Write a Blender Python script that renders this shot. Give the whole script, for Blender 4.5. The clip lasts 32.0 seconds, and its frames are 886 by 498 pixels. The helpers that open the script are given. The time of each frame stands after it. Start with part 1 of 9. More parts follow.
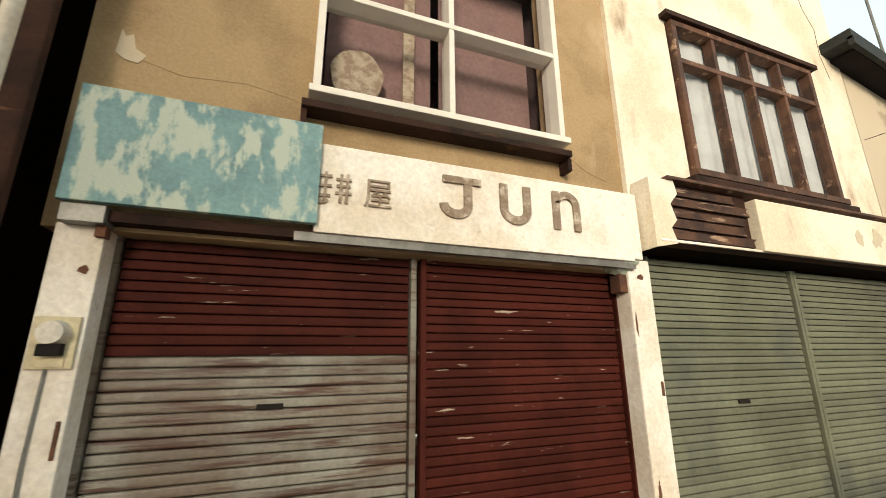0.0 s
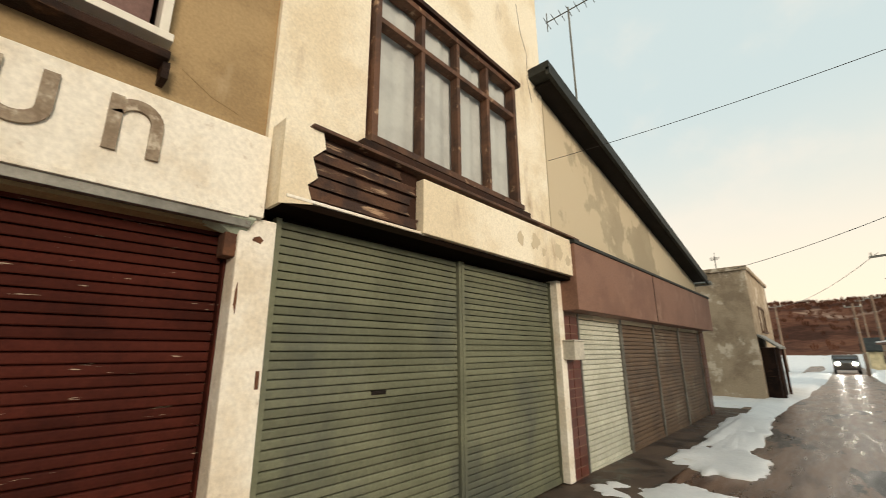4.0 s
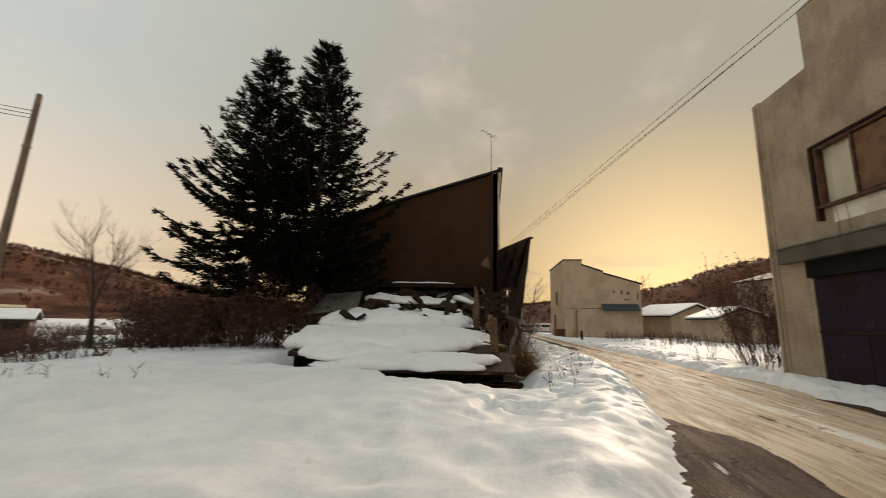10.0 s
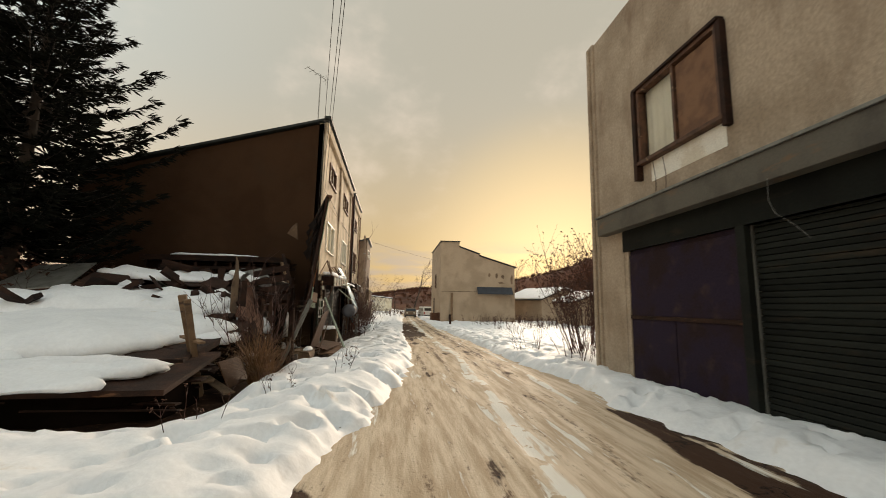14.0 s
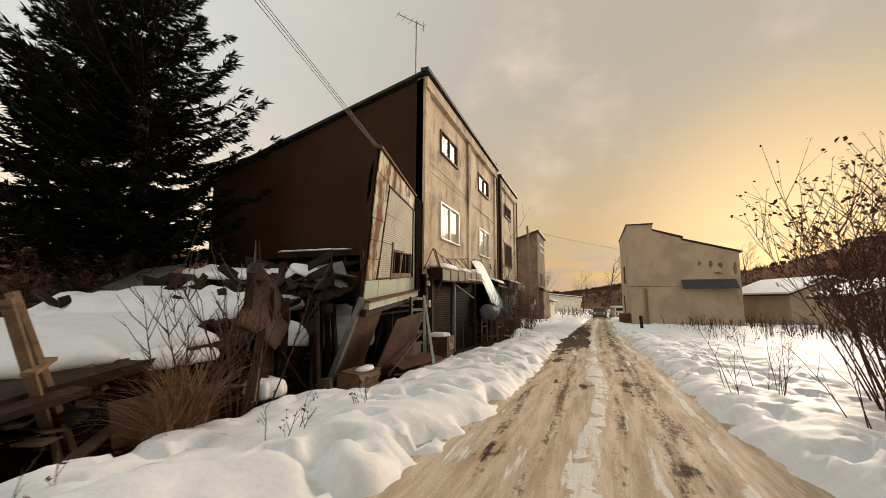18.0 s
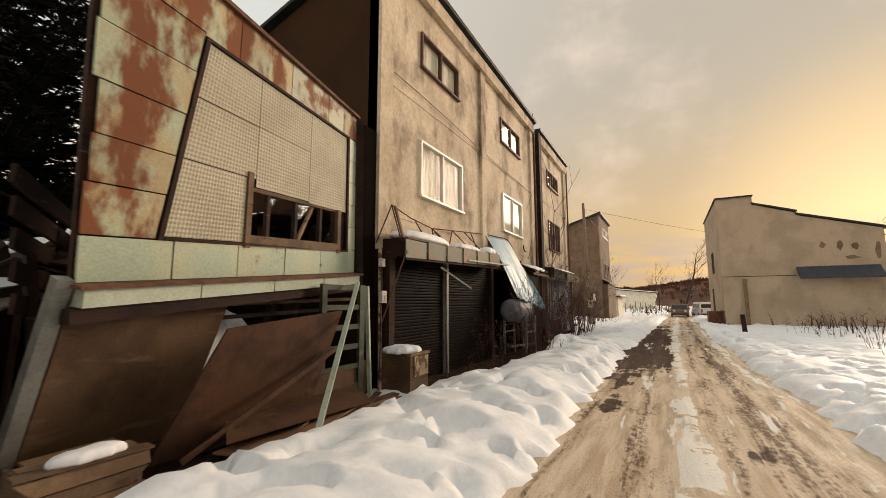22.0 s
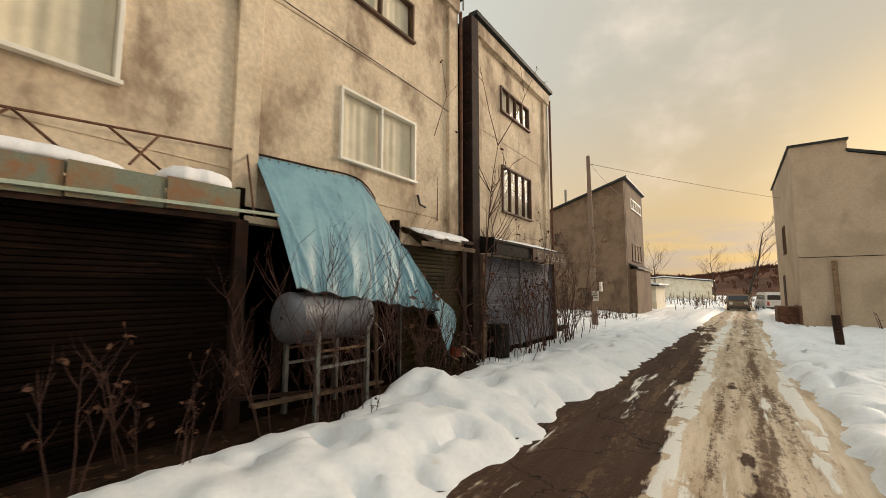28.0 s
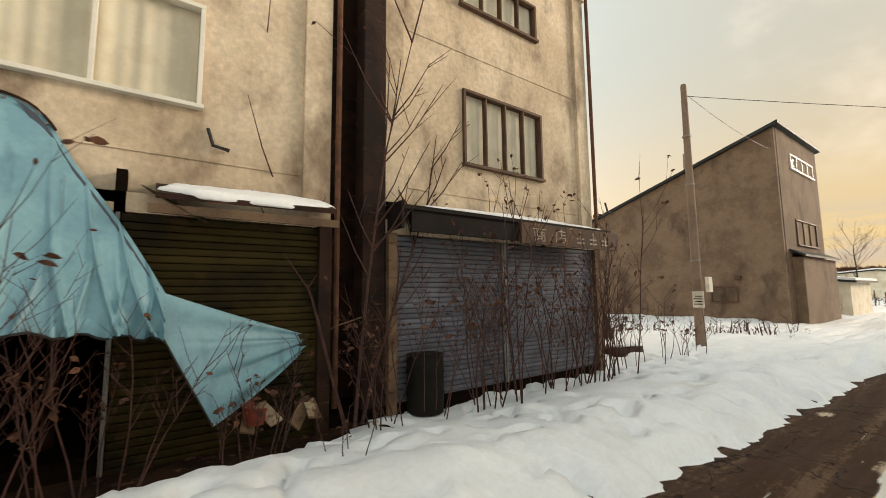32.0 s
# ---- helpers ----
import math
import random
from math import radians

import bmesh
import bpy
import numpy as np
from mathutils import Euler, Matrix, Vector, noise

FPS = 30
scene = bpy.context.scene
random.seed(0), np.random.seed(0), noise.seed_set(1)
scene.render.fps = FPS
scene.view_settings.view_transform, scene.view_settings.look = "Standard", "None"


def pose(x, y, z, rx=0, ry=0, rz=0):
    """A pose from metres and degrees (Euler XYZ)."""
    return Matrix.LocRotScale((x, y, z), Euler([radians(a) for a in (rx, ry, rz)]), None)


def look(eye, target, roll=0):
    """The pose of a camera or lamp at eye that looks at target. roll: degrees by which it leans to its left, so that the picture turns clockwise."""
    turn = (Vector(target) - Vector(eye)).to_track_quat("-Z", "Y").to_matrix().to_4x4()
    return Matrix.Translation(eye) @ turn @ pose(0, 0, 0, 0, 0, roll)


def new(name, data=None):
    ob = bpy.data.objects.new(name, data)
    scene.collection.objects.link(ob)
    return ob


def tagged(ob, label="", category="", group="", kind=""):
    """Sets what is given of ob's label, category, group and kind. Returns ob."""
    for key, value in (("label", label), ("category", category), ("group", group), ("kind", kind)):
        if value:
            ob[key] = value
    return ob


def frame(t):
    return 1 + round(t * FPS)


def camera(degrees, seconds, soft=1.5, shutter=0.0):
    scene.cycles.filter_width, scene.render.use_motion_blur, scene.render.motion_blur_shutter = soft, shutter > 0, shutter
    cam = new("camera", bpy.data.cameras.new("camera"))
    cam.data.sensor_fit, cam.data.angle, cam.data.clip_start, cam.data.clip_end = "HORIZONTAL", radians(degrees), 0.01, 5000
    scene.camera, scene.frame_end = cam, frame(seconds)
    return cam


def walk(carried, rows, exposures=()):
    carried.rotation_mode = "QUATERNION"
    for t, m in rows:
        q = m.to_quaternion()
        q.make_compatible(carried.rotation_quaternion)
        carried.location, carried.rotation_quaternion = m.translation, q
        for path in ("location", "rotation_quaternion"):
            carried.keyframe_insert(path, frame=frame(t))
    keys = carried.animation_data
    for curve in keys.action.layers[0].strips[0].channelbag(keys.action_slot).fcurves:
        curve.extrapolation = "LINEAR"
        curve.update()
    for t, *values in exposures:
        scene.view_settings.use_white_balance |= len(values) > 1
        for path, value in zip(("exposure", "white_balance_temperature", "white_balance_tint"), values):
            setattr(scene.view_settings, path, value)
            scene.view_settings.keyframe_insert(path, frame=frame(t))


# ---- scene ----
cam = camera(94.7, 32.0, soft=0.6, shutter=0.4)
METRES, EYE, TILT, LEAN, TURN = 29.0, 1.45, 0.6, 0.3, -20.7
ROWS = [
    (0.0, 0.0153, -0.0012, -0.0016, 0.02, 13.89, 0.09),
    (0.5, 0.0244, 0.0022, -0.0019, 0.55, 13.92, 0.10),
    (1.0, 0.0325, 0.0067, -0.0026, -0.03, 13.88, 0.09),
    (1.5, 0.0411, 0.0096, -0.0031, -2.08, 13.76, 0.04),
    (2.0, 0.0490, 0.0129, -0.0039, -5.95, 13.72, -0.03),
    (2.5, 0.0553, 0.0144, -0.0042, -10.93, 13.79, -0.13),
    (4.5, 0.0606, 0.0126, -0.0047, -32.96, 13.68, -0.31),
    (5.0, 0.0610, 0.0124, -0.0048, -40.24, 13.59, -0.38),
    (5.5, 0.0613, 0.0121, -0.0050, -48.10, 13.52, -0.43),
    (6.0, 0.0610, 0.0116, -0.0051, -56.40, 13.47, -0.48),
    (6.5, 0.0604, 0.0100, -0.0053, -65.27, 13.45, -0.54),
    (7.0, 0.0600, 0.0062, -0.0050, -75.11, 13.33, -0.62),
    (7.5, 0.0598, 0.0015, -0.0057, -86.80, 13.27, -0.63),
    (8.0, 0.0608, -0.0040, -0.0059, -101.45, 13.17, -0.78),
    (8.5, 0.0604, -0.0077, -0.0061, -117.60, 12.90, -0.86),
    (9.0, 0.0566, -0.0125, -0.0068, -132.32, 12.30, -0.92),
    (9.5, 0.0500, -0.0180, -0.0072, -144.23, 11.44, -1.01),
    (10.0, 0.0477, -0.0279, -0.0066, -152.90, 10.53, -1.01),
    (10.5, 0.0419, -0.0415, -0.0072, -159.38, 9.93, -1.01),
    (11.0, 0.0322, -0.0559, -0.0059, -164.71, 9.53, -0.99),
    (11.5, 0.0212, -0.0699, -0.0056, -169.41, 9.35, -0.98),
    (12.0, 0.0109, -0.0861, -0.0059, -172.95, 9.14, -1.01),
    (12.5, 0.0036, -0.1028, -0.0060, -174.60, 8.92, -1.02),
    (13.0, -0.0014, -0.1207, -0.0047, -173.85, 8.74, -1.00),
    (13.5, -0.0069, -0.1379, -0.0043, -170.95, 8.61, -0.93),
    (14.0, -0.0093, -0.1575, -0.0042, -166.18, 8.49, -0.79),
    (14.5, -0.0125, -0.1760, -0.0032, -160.48, 8.47, -0.62),
    (15.0, -0.0146, -0.1942, -0.0038, -154.88, 8.46, -0.51),
    (15.5, -0.0201, -0.2130, -0.0033, -150.16, 8.43, -0.42),
    (17.5, -0.0153, -0.2886, -0.0031, -140.18, 8.22, -0.41),
    (18.0, -0.0106, -0.3073, -0.0026, -139.39, 8.21, -0.38),
    (18.5, -0.0057, -0.3258, -0.0020, -138.28, 8.20, -0.31),
    (19.0, -0.0026, -0.3448, -0.0012, -137.04, 8.22, -0.28),
    (19.5, 0.0034, -0.3635, -0.0013, -135.54, 8.23, -0.23),
    (20.0, 0.0107, -0.3817, -0.0017, -133.85, 8.21, -0.20),
    (20.5, 0.0199, -0.4007, -0.0026, -132.21, 8.17, -0.17),
    (21.0, 0.0293, -0.4201, -0.0032, -130.79, 8.12, -0.11),
    (21.5, 0.0377, -0.4393, -0.0030, -130.55, 7.91, -0.12),
    (22.0, 0.0501, -0.4558, -0.0031, -130.55, 7.84, -0.16),
    (22.5, 0.0629, -0.4734, -0.0038, -130.61, 7.86, -0.10),
    (23.0, 0.0738, -0.4904, -0.0041, -130.65, 7.85, -0.10),
    (23.5, 0.0795, -0.5094, -0.0038, -130.53, 7.80, -0.03),
    (24.0, 0.0788, -0.5291, -0.0038, -130.15, 7.60, 0.01),
    (24.5, 0.0777, -0.5464, -0.0031, -129.50, 7.27, -0.05),
    (25.0, 0.0777, -0.5655, -0.0019, -128.72, 7.00, -0.13),
    (25.5, 0.0826, -0.5828, -0.0016, -128.05, 6.83, -0.18),
    (27.5, 0.1076, -0.6633, 0.0024, -125.11, 6.22, -0.39),
    (28.0, 0.1157, -0.6847, 0.0020, -124.08, 6.19, -0.37),
    (28.5, 0.1237, -0.7068, 0.0015, -122.86, 6.17, -0.36),
    (29.0, 0.1315, -0.7289, 0.0012, -121.30, 6.19, -0.35),
    (29.5, 0.1389, -0.7505, 0.0016, -119.36, 6.18, -0.35),
    (30.0, 0.1437, -0.7712, 0.0030, -116.23, 6.20, -0.27),
    (30.5, 0.1493, -0.7929, 0.0031, -113.25, 6.19, -0.20),
    (31.0, 0.1560, -0.8145, 0.0035, -110.46, 6.19, -0.11),
    (31.5, 0.1649, -0.8359, 0.0038, -107.73, 6.21, -0.06),
    (32.0, 0.1748, -0.8531, 0.0046, -105.07, 6.28, 0.11),
]
walk(cam, [(t, pose(0, 0, EYE, TILT, LEAN, TURN) @ pose(METRES * x, METRES * y, METRES * z, 90 + pitch, roll, yaw)) for t, x, y, z, yaw, pitch, roll in ROWS],
     exposures=[(0.0, 1.02, 6000, 10), (2.5, 0.82, 6050, 9), (5.0, 0.36, 6400, 12), (6.5, 0.32, 6550, 14), (8.0, 0.32, 6550, 14), (9.0, 0.18, 6650, 16), (11.0, 0.26, 6650, 16), (13.0, 0.48, 6600, 14), (15.0, 0.47, 6650, 15), (18.0, 0.42, 6800, 19), (22.0, 0.54, 6850, 20), (27.0, 0.62, 6700, 17), (30.0, 0.72, 6450, 13), (32.0, 0.84, 6450, 13)])

# ---- light: a winter dusk, the low sun behind cloud in the south-south-west ----
SUN_AZIMUTH, SUN_HEIGHT = 203.0, 5.0
world = bpy.data.worlds.new("dusk_sky")
scene.world = world
world.use_nodes = True
wn, wl = world.node_tree.nodes, world.node_tree.links
wn.clear()
w_out, w_bg = wn.new("ShaderNodeOutputWorld"), wn.new("ShaderNodeBackground")
w_sky = wn.new("ShaderNodeTexSky")
w_sky.sky_type, w_sky.sun_disc = "NISHITA", False
w_sky.sun_elevation, w_sky.sun_rotation = radians(SUN_HEIGHT), radians(SUN_AZIMUTH)
w_sky.altitude, w_sky.air_density, w_sky.dust_density, w_sky.ozone_density = 100, 1.0, 3.0, 2.0
geo_w = wn.new("ShaderNodeTexCoord")
sep = wn.new("ShaderNodeSeparateXYZ")
wl.new(geo_w.outputs["Generated"], sep.inputs["Vector"])


def w_ramp(src, lo, hi):
    r = wn.new("ShaderNodeMapRange")
    r.interpolation_type = "SMOOTHSTEP"
    r.inputs["From Min"].default_value, r.inputs["From Max"].default_value = lo, hi
    wl.new(src, r.inputs["Value"])
    return r.outputs["Result"]


def w_mix(fac, a, b):
    x = wn.new("ShaderNodeMix")
    x.data_type = "RGBA"
    if isinstance(fac, float):
        x.inputs[0].default_value = fac
    else:
        wl.new(fac, x.inputs[0])
    for i, v in ((6, a), (7, b)):
        if isinstance(v, tuple):
            x.inputs[i].default_value = (*v, 1)
        else:
            wl.new(v, x.inputs[i])
    return x.outputs[2]


def w_math(op, a, b):
    x = wn.new("ShaderNodeMath")
    x.operation = op
    for i, v in enumerate((a, b)):
        if isinstance(v, float):
            x.inputs[i].default_value = v
        else:
            wl.new(v, x.inputs[i])
    return x.outputs[0]


# a thin veil of high cloud over the clear sky: pale grey-blue overhead, cream and rose low down, yellow towards the sun
toward = wn.new("ShaderNodeVectorMath")
toward.operation = "DOT_PRODUCT"
toward.inputs[1].default_value = (math.sin(radians(SUN_AZIMUTH)), math.cos(radians(SUN_AZIMUTH)), 0.06)
wl.new(geo_w.outputs["Generated"], toward.inputs[0])
up, near_sun, halo = w_ramp(sep.outputs["Z"], 0.0, 0.50), w_ramp(toward.outputs["Value"], 0.02, 0.95), w_ramp(toward.outputs["Value"], 0.91, 1.0)
away = w_mix(up, (0.95, 0.76, 0.535), (0.53, 0.592, 0.553))
warm = w_mix(up, (0.49, 0.345, 0.142), (0.380, 0.358, 0.275))
veil = w_mix(near_sun, away, warm)
veil = w_mix(halo, veil, (0.61, 0.478, 0.250))


def cloud(scale, stretch, lo, hi, z0, z1, z2, z3):
    mp = wn.new("ShaderNodeMapping")
    mp.inputs["Scale"].default_value = stretch
    wl.new(geo_w.outputs["Generated"], mp.inputs["Vector"])
    t = wn.new("ShaderNodeTexNoise")
    t.inputs["Scale"].default_value, t.inputs["Detail"].default_value, t.inputs["Roughness"].default_value = scale, 6.0, 0.55
    wl.new(mp.outputs["Vector"], t.inputs["Vector"])
    band = w_math("MULTIPLY", w_ramp(sep.outputs["Z"], z0, z1), w_ramp(sep.outputs["Z"], z3, z2))
    return w_math("MULTIPLY", w_ramp(t.outputs["Fac"], lo, hi), band)


puffs = cloud(3.6, (1, 1, 1.4), 0.50, 0.80, 0.16, 0.26, 0.60, 0.8)
veil = w_mix(w_math("MULTIPLY", puffs, 0.50), veil, (0.84, 0.71, 0.56))
low = cloud(3.5, (1, 1, 6.0), 0.46, 0.60, 0.015, 0.05, 0.10, 0.17)
veil = w_mix(w_math("MULTIPLY", w_math("MULTIPLY", low, near_sun), 0.85), veil, (0.36, 0.31, 0.25))
clear = wn.new("ShaderNodeVectorMath")
clear.operation = "SCALE"
clear.inputs["Scale"].default_value = 0.12
wl.new(w_sky.outputs["Color"], clear.inputs[0])
sky_colour = w_mix(0.90, clear.outputs["Vector"], veil)
w_bg.inputs["Strength"].default_value = 1.0
wl.new(sky_colour, w_bg.inputs["Color"])
wl.new(w_bg.outputs["Background"], w_out.inputs["Surface"])

sun_data = bpy.data.lights.new("sun", "SUN")
sun_data.energy, sun_data.angle, sun_data.color = 2.0, radians(20), (1.0, 0.84, 0.64)
sun = new("sun", sun_data)
a, e = radians(SUN_AZIMUTH), radians(SUN_HEIGHT + 9)
sun.matrix_world = look((0, 0, 0), (-math.sin(a) * math.cos(e), -math.cos(a) * math.cos(e), -math.sin(e)))


# ---- materials ----
def socket(node, name):
    return node.inputs[name]


def surface(name, base, second=None, rough=0.85, metal=0.0, scale=3.0, fine=40.0, spread=(0.42, 0.62), bump=0.25, bump_scale=60.0, stretch=(1, 1, 1), vary=0.0, spec=0.5,
            third=None, third_scale=9.0, third_spread=(0.58, 0.66), third_stretch=(1, 1, 1), rough2=None, grain=0.6):
    """A two-colour surface, broken up at a large and a fine scale, with an optional third colour in patches (rust, stains, bare wood)."""
    m = bpy.data.materials.new(name)
    m.use_nodes = True
    n, l = m.node_tree.nodes, m.node_tree.links
    p = n["Principled BSDF"]
    socket(p, "Roughness").default_value, socket(p, "Metallic").default_value = rough, metal
    socket(p, "Specular IOR Level").default_value = spec
    geo = n.new("ShaderNodeNewGeometry")
    mapping = n.new("ShaderNodeMapping")
    socket(mapping, "Scale").default_value = stretch
    l.new(geo.outputs["Position"], mapping.inputs["Vector"])

    def noise_node(sc, vec, detail=5.0):
        t = n.new("ShaderNodeTexNoise")
        socket(t, "Scale").default_value, socket(t, "Detail").default_value, socket(t, "Roughness").default_value = sc, detail, 0.6
        l.new(vec, t.inputs["Vector"])
        return t

    def ramp(src, lo, hi):
        r = n.new("ShaderNodeMapRange")
        r.interpolation_type = "SMOOTHSTEP"
        socket(r, "From Min").default_value, socket(r, "From Max").default_value = lo, hi
        l.new(src, r.inputs["Value"])
        return r.outputs["Result"]

    def mix(fac, a, b, mode="MIX"):
        x = n.new("ShaderNodeMix")
        x.data_type, x.blend_type = "RGBA", mode
        if isinstance(fac, float):
            x.inputs[0].default_value = fac
        else:
            l.new(fac, x.inputs[0])
        for i, v in ((6, a), (7, b)):
            if isinstance(v, tuple):
                x.inputs[i].default_value = (*v[:3], 1)
            else:
                l.new(v, x.inputs[i])
        return x.outputs[2]

    second = second or tuple(c * 0.75 for c in base)
    big = noise_node(scale, mapping.outputs["Vector"])
    col = mix(ramp(big.outputs["Fac"], *spread), base, second)
    speck = noise_node(fine, mapping.outputs["Vector"], 3.0)
    shade = n.new("ShaderNodeMapRange")
    socket(shade, "To Min").default_value, socket(shade, "To Max").default_value = 0.72, 1.18
    socket(shade, "From Min").default_value, socket(shade, "From Max").default_value = 0.3, 0.7
    l.new(speck.outputs["Fac"], shade.inputs["Value"])
    grey = n.new("ShaderNodeCombineColor")
    for c in grey.inputs:
        l.new(shade.outputs["Result"], c)
    col = mix(grain, col, grey.outputs["Color"], "MULTIPLY")
    if third:
        m3 = n.new("ShaderNodeMapping")
        socket(m3, "Scale").default_value = third_stretch
        socket(m3, "Location").default_value = (3.1, 7.7, 1.3)
        l.new(geo.outputs["Position"], m3.inputs["Vector"])
        patch = noise_node(third_scale, m3.outputs["Vector"], 6.0)
        f3 = ramp(patch.outputs["Fac"], *third_spread)
        col = mix(f3, col, third)
        if rough2 is not None:
            rr = n.new("ShaderNodeMapRange")
            socket(rr, "To Min").default_value, socket(rr, "To Max").default_value = rough, rough2
            l.new(f3, rr.inputs["Value"])
            l.new(rr.outputs["Result"], p.inputs["Roughness"])
    if vary:
        info = n.new("ShaderNodeObjectInfo")
        vr = n.new("ShaderNodeMapRange")
        socket(vr, "To Min").default_value, socket(vr, "To Max").default_value = 1 - vary, 1 + vary
        l.new(info.outputs["Random"], vr.inputs["Value"])
        g2 = n.new("ShaderNodeCombineColor")
        for c in g2.inputs:
            l.new(vr.outputs["Result"], c)
        col = mix(1.0, col, g2.outputs["Color"], "MULTIPLY")
    l.new(col, p.inputs["Base Color"])
    if bump:
        bn = noise_node(bump_scale, geo.outputs["Position"], 4.0)
        b = n.new("ShaderNodeBump")
        socket(b, "Strength").default_value, socket(b, "Distance").default_value = bump, 0.01
        l.new(bn.outputs["Fac"], b.inputs["Height"])
        l.new(b.outputs["Normal"], p.inputs["Normal"])
    return m


def plain(name, color, rough=0.6, metal=0.0, emit=0.0):
    m = bpy.data.materials.new(name)
    m.use_nodes = True
    p = m.node_tree.nodes["Principled BSDF"]
    p.inputs["Base Color"].default_value = (*color, 1)
    p.inputs["Roughness"].default_value, p.inputs["Metallic"].default_value = rough, metal
    if emit:
        p.inputs["Emission Color"].default_value, p.inputs["Emission Strength"].default_value = (*color, 1), emit
    return m


def glass_pane(name, tint=(0.9, 0.93, 0.95), rough=0.03, clear=0.7):
    """Window glass: a thin see-through sheet with a glossy face."""
    m = bpy.data.materials.new(name)
    m.use_nodes = True
    n, l = m.node_tree.nodes, m.node_tree.links
    n.clear()
    out, mixs, gl, tr, fr = (n.new(k) for k in ("ShaderNodeOutputMaterial", "ShaderNodeMixShader", "ShaderNodeBsdfGlossy", "ShaderNodeBsdfTransparent", "ShaderNodeFresnel"))
    gl.inputs["Roughness"].default_value = rough
    tr.inputs["Color"].default_value = (*[c * clear for c in tint], 1)
    fr.inputs["IOR"].default_value = 1.10
    l.new(fr.outputs["Fac"], mixs.inputs["Fac"])
    l.new(tr.outputs["BSDF"], mixs.inputs[1])
    l.new(gl.outputs["BSDF"], mixs.inputs[2])
    l.new(mixs.outputs["Shader"], out.inputs["Surface"])
    return m


M_SNOW = surface("snow", (0.88, 0.88, 0.885), (0.82, 0.82, 0.83), 0.6, scale=1.6, fine=22, bump=0.6, bump_scale=11.0, third=(0.66, 0.59, 0.50), third_scale=1.8, third_spread=(0.63, 0.80), grain=0.18)
M_OLIVE = surface("olive_stucco", (0.39, 0.275, 0.140), (0.30, 0.205, 0.100), 0.9, scale=1.6, fine=55, third=(0.47, 0.36, 0.22), third_scale=2.2, third_spread=(0.58, 0.75), third_stretch=(1, 1, 0.5), bump=0.3, bump_scale=60, grain=0.5)
M_CREAM = surface("cream_stucco", (0.83, 0.76, 0.61), (0.72, 0.62, 0.45), 0.9, scale=1.4, fine=60, third=(0.27, 0.165, 0.085), third_scale=3.4, third_spread=(0.57, 0.80), third_stretch=(1, 1, 0.28), bump=0.3, bump_scale=50, grain=0.45)
M_WHITEPLASTER = surface("white_fascia", (0.84, 0.795, 0.695), (0.70, 0.62, 0.49), 0.85, scale=2, fine=40, third=(0.40, 0.30, 0.20), third_scale=9, third_spread=(0.62, 0.82), bump=0.4, bump_scale=40, grain=0.45)
M_BLUEPANEL = surface("peeling_blue_panel", (0.185, 0.315, 0.315), (0.14, 0.245, 0.255), 0.75, scale=3, fine=50, third=(0.43, 0.49, 0.40), third_scale=4.5, third_spread=(0.49, 0.575), third_stretch=(1.7, 1, 0.8), bump=0.2, grain=0.5)
M_MAROON = surface("maroon_shutter_paint", (0.062, 0.0140, 0.0088), (0.043, 0.0102, 0.0066), 0.65, scale=2.5, fine=50, third=(0.36, 0.30, 0.22), third_scale=6, third_spread=(0.655, 0.69), third_stretch=(0.7, 1, 6), bump=0.1, vary=0.16, spec=0.08)
M_GREYSHUT = surface("grey_green_shutter_paint", (0.235, 0.225, 0.180), (0.145, 0.115, 0.082), 0.5, scale=1.6, fine=50, third=(0.075, 0.036, 0.022), third_scale=4.0, third_spread=(0.50, 0.62), third_stretch=(0.45, 1, 7), bump=0.15, vary=0.16)
M_GREENSHUT = surface("sage_green_shutter_paint", (0.1617, 0.1683, 0.1122), (0.1221, 0.1287, 0.0858), 0.6, scale=0.9, fine=40, third=(0.085, 0.092, 0.078), third_scale=1.3, third_spread=(0.50, 0.78), third_stretch=(1, 1, 0.6), bump=0.08, vary=0.14, grain=0.45, spec=0.10)
M_LIGHTSHUT = surface("pale_green_shutter_paint", (0.60, 0.60, 0.50), (0.52, 0.52, 0.42), 0.5, scale=2, fine=40, third=(0.36, 0.27, 0.18), third_scale=3, third_spread=(0.60, 0.8), third_stretch=(1, 1, 3), bump=0.1, vary=0.07, spec=0.2)
M_TAUPESHUT = surface("rusty_taupe_shutter_paint", (0.145, 0.092, 0.055), (0.100, 0.064, 0.040), 0.55, scale=1.6, fine=40, third=(0.22, 0.19, 0.14), third_scale=1.6, third_spread=(0.55, 0.75), bump=0.1, vary=0.10)
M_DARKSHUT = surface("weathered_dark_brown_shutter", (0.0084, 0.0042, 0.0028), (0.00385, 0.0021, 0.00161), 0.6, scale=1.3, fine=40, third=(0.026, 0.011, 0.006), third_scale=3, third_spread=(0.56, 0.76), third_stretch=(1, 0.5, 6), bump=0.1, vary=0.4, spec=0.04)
M_OLIVESHUT = surface("mossy_olive_shutter", (0.034, 0.024, 0.006), (0.016, 0.012, 0.005), 0.6, scale=1.5, fine=40, third=(0.070, 0.042, 0.015), third_scale=3, third_spread=(0.58, 0.75), bump=0.1, vary=0.25, spec=0.08)
M_BLUESHUT = surface("faded_slate_blue_shutter", (0.1365, 0.1378, 0.1664), (0.091, 0.0884, 0.104), 0.5, scale=1.4, fine=40, third=(0.165, 0.120, 0.090), third_scale=3, third_spread=(0.60, 0.78), third_stretch=(1, 0.5, 4), bump=0.1, vary=0.2, spec=0.15)
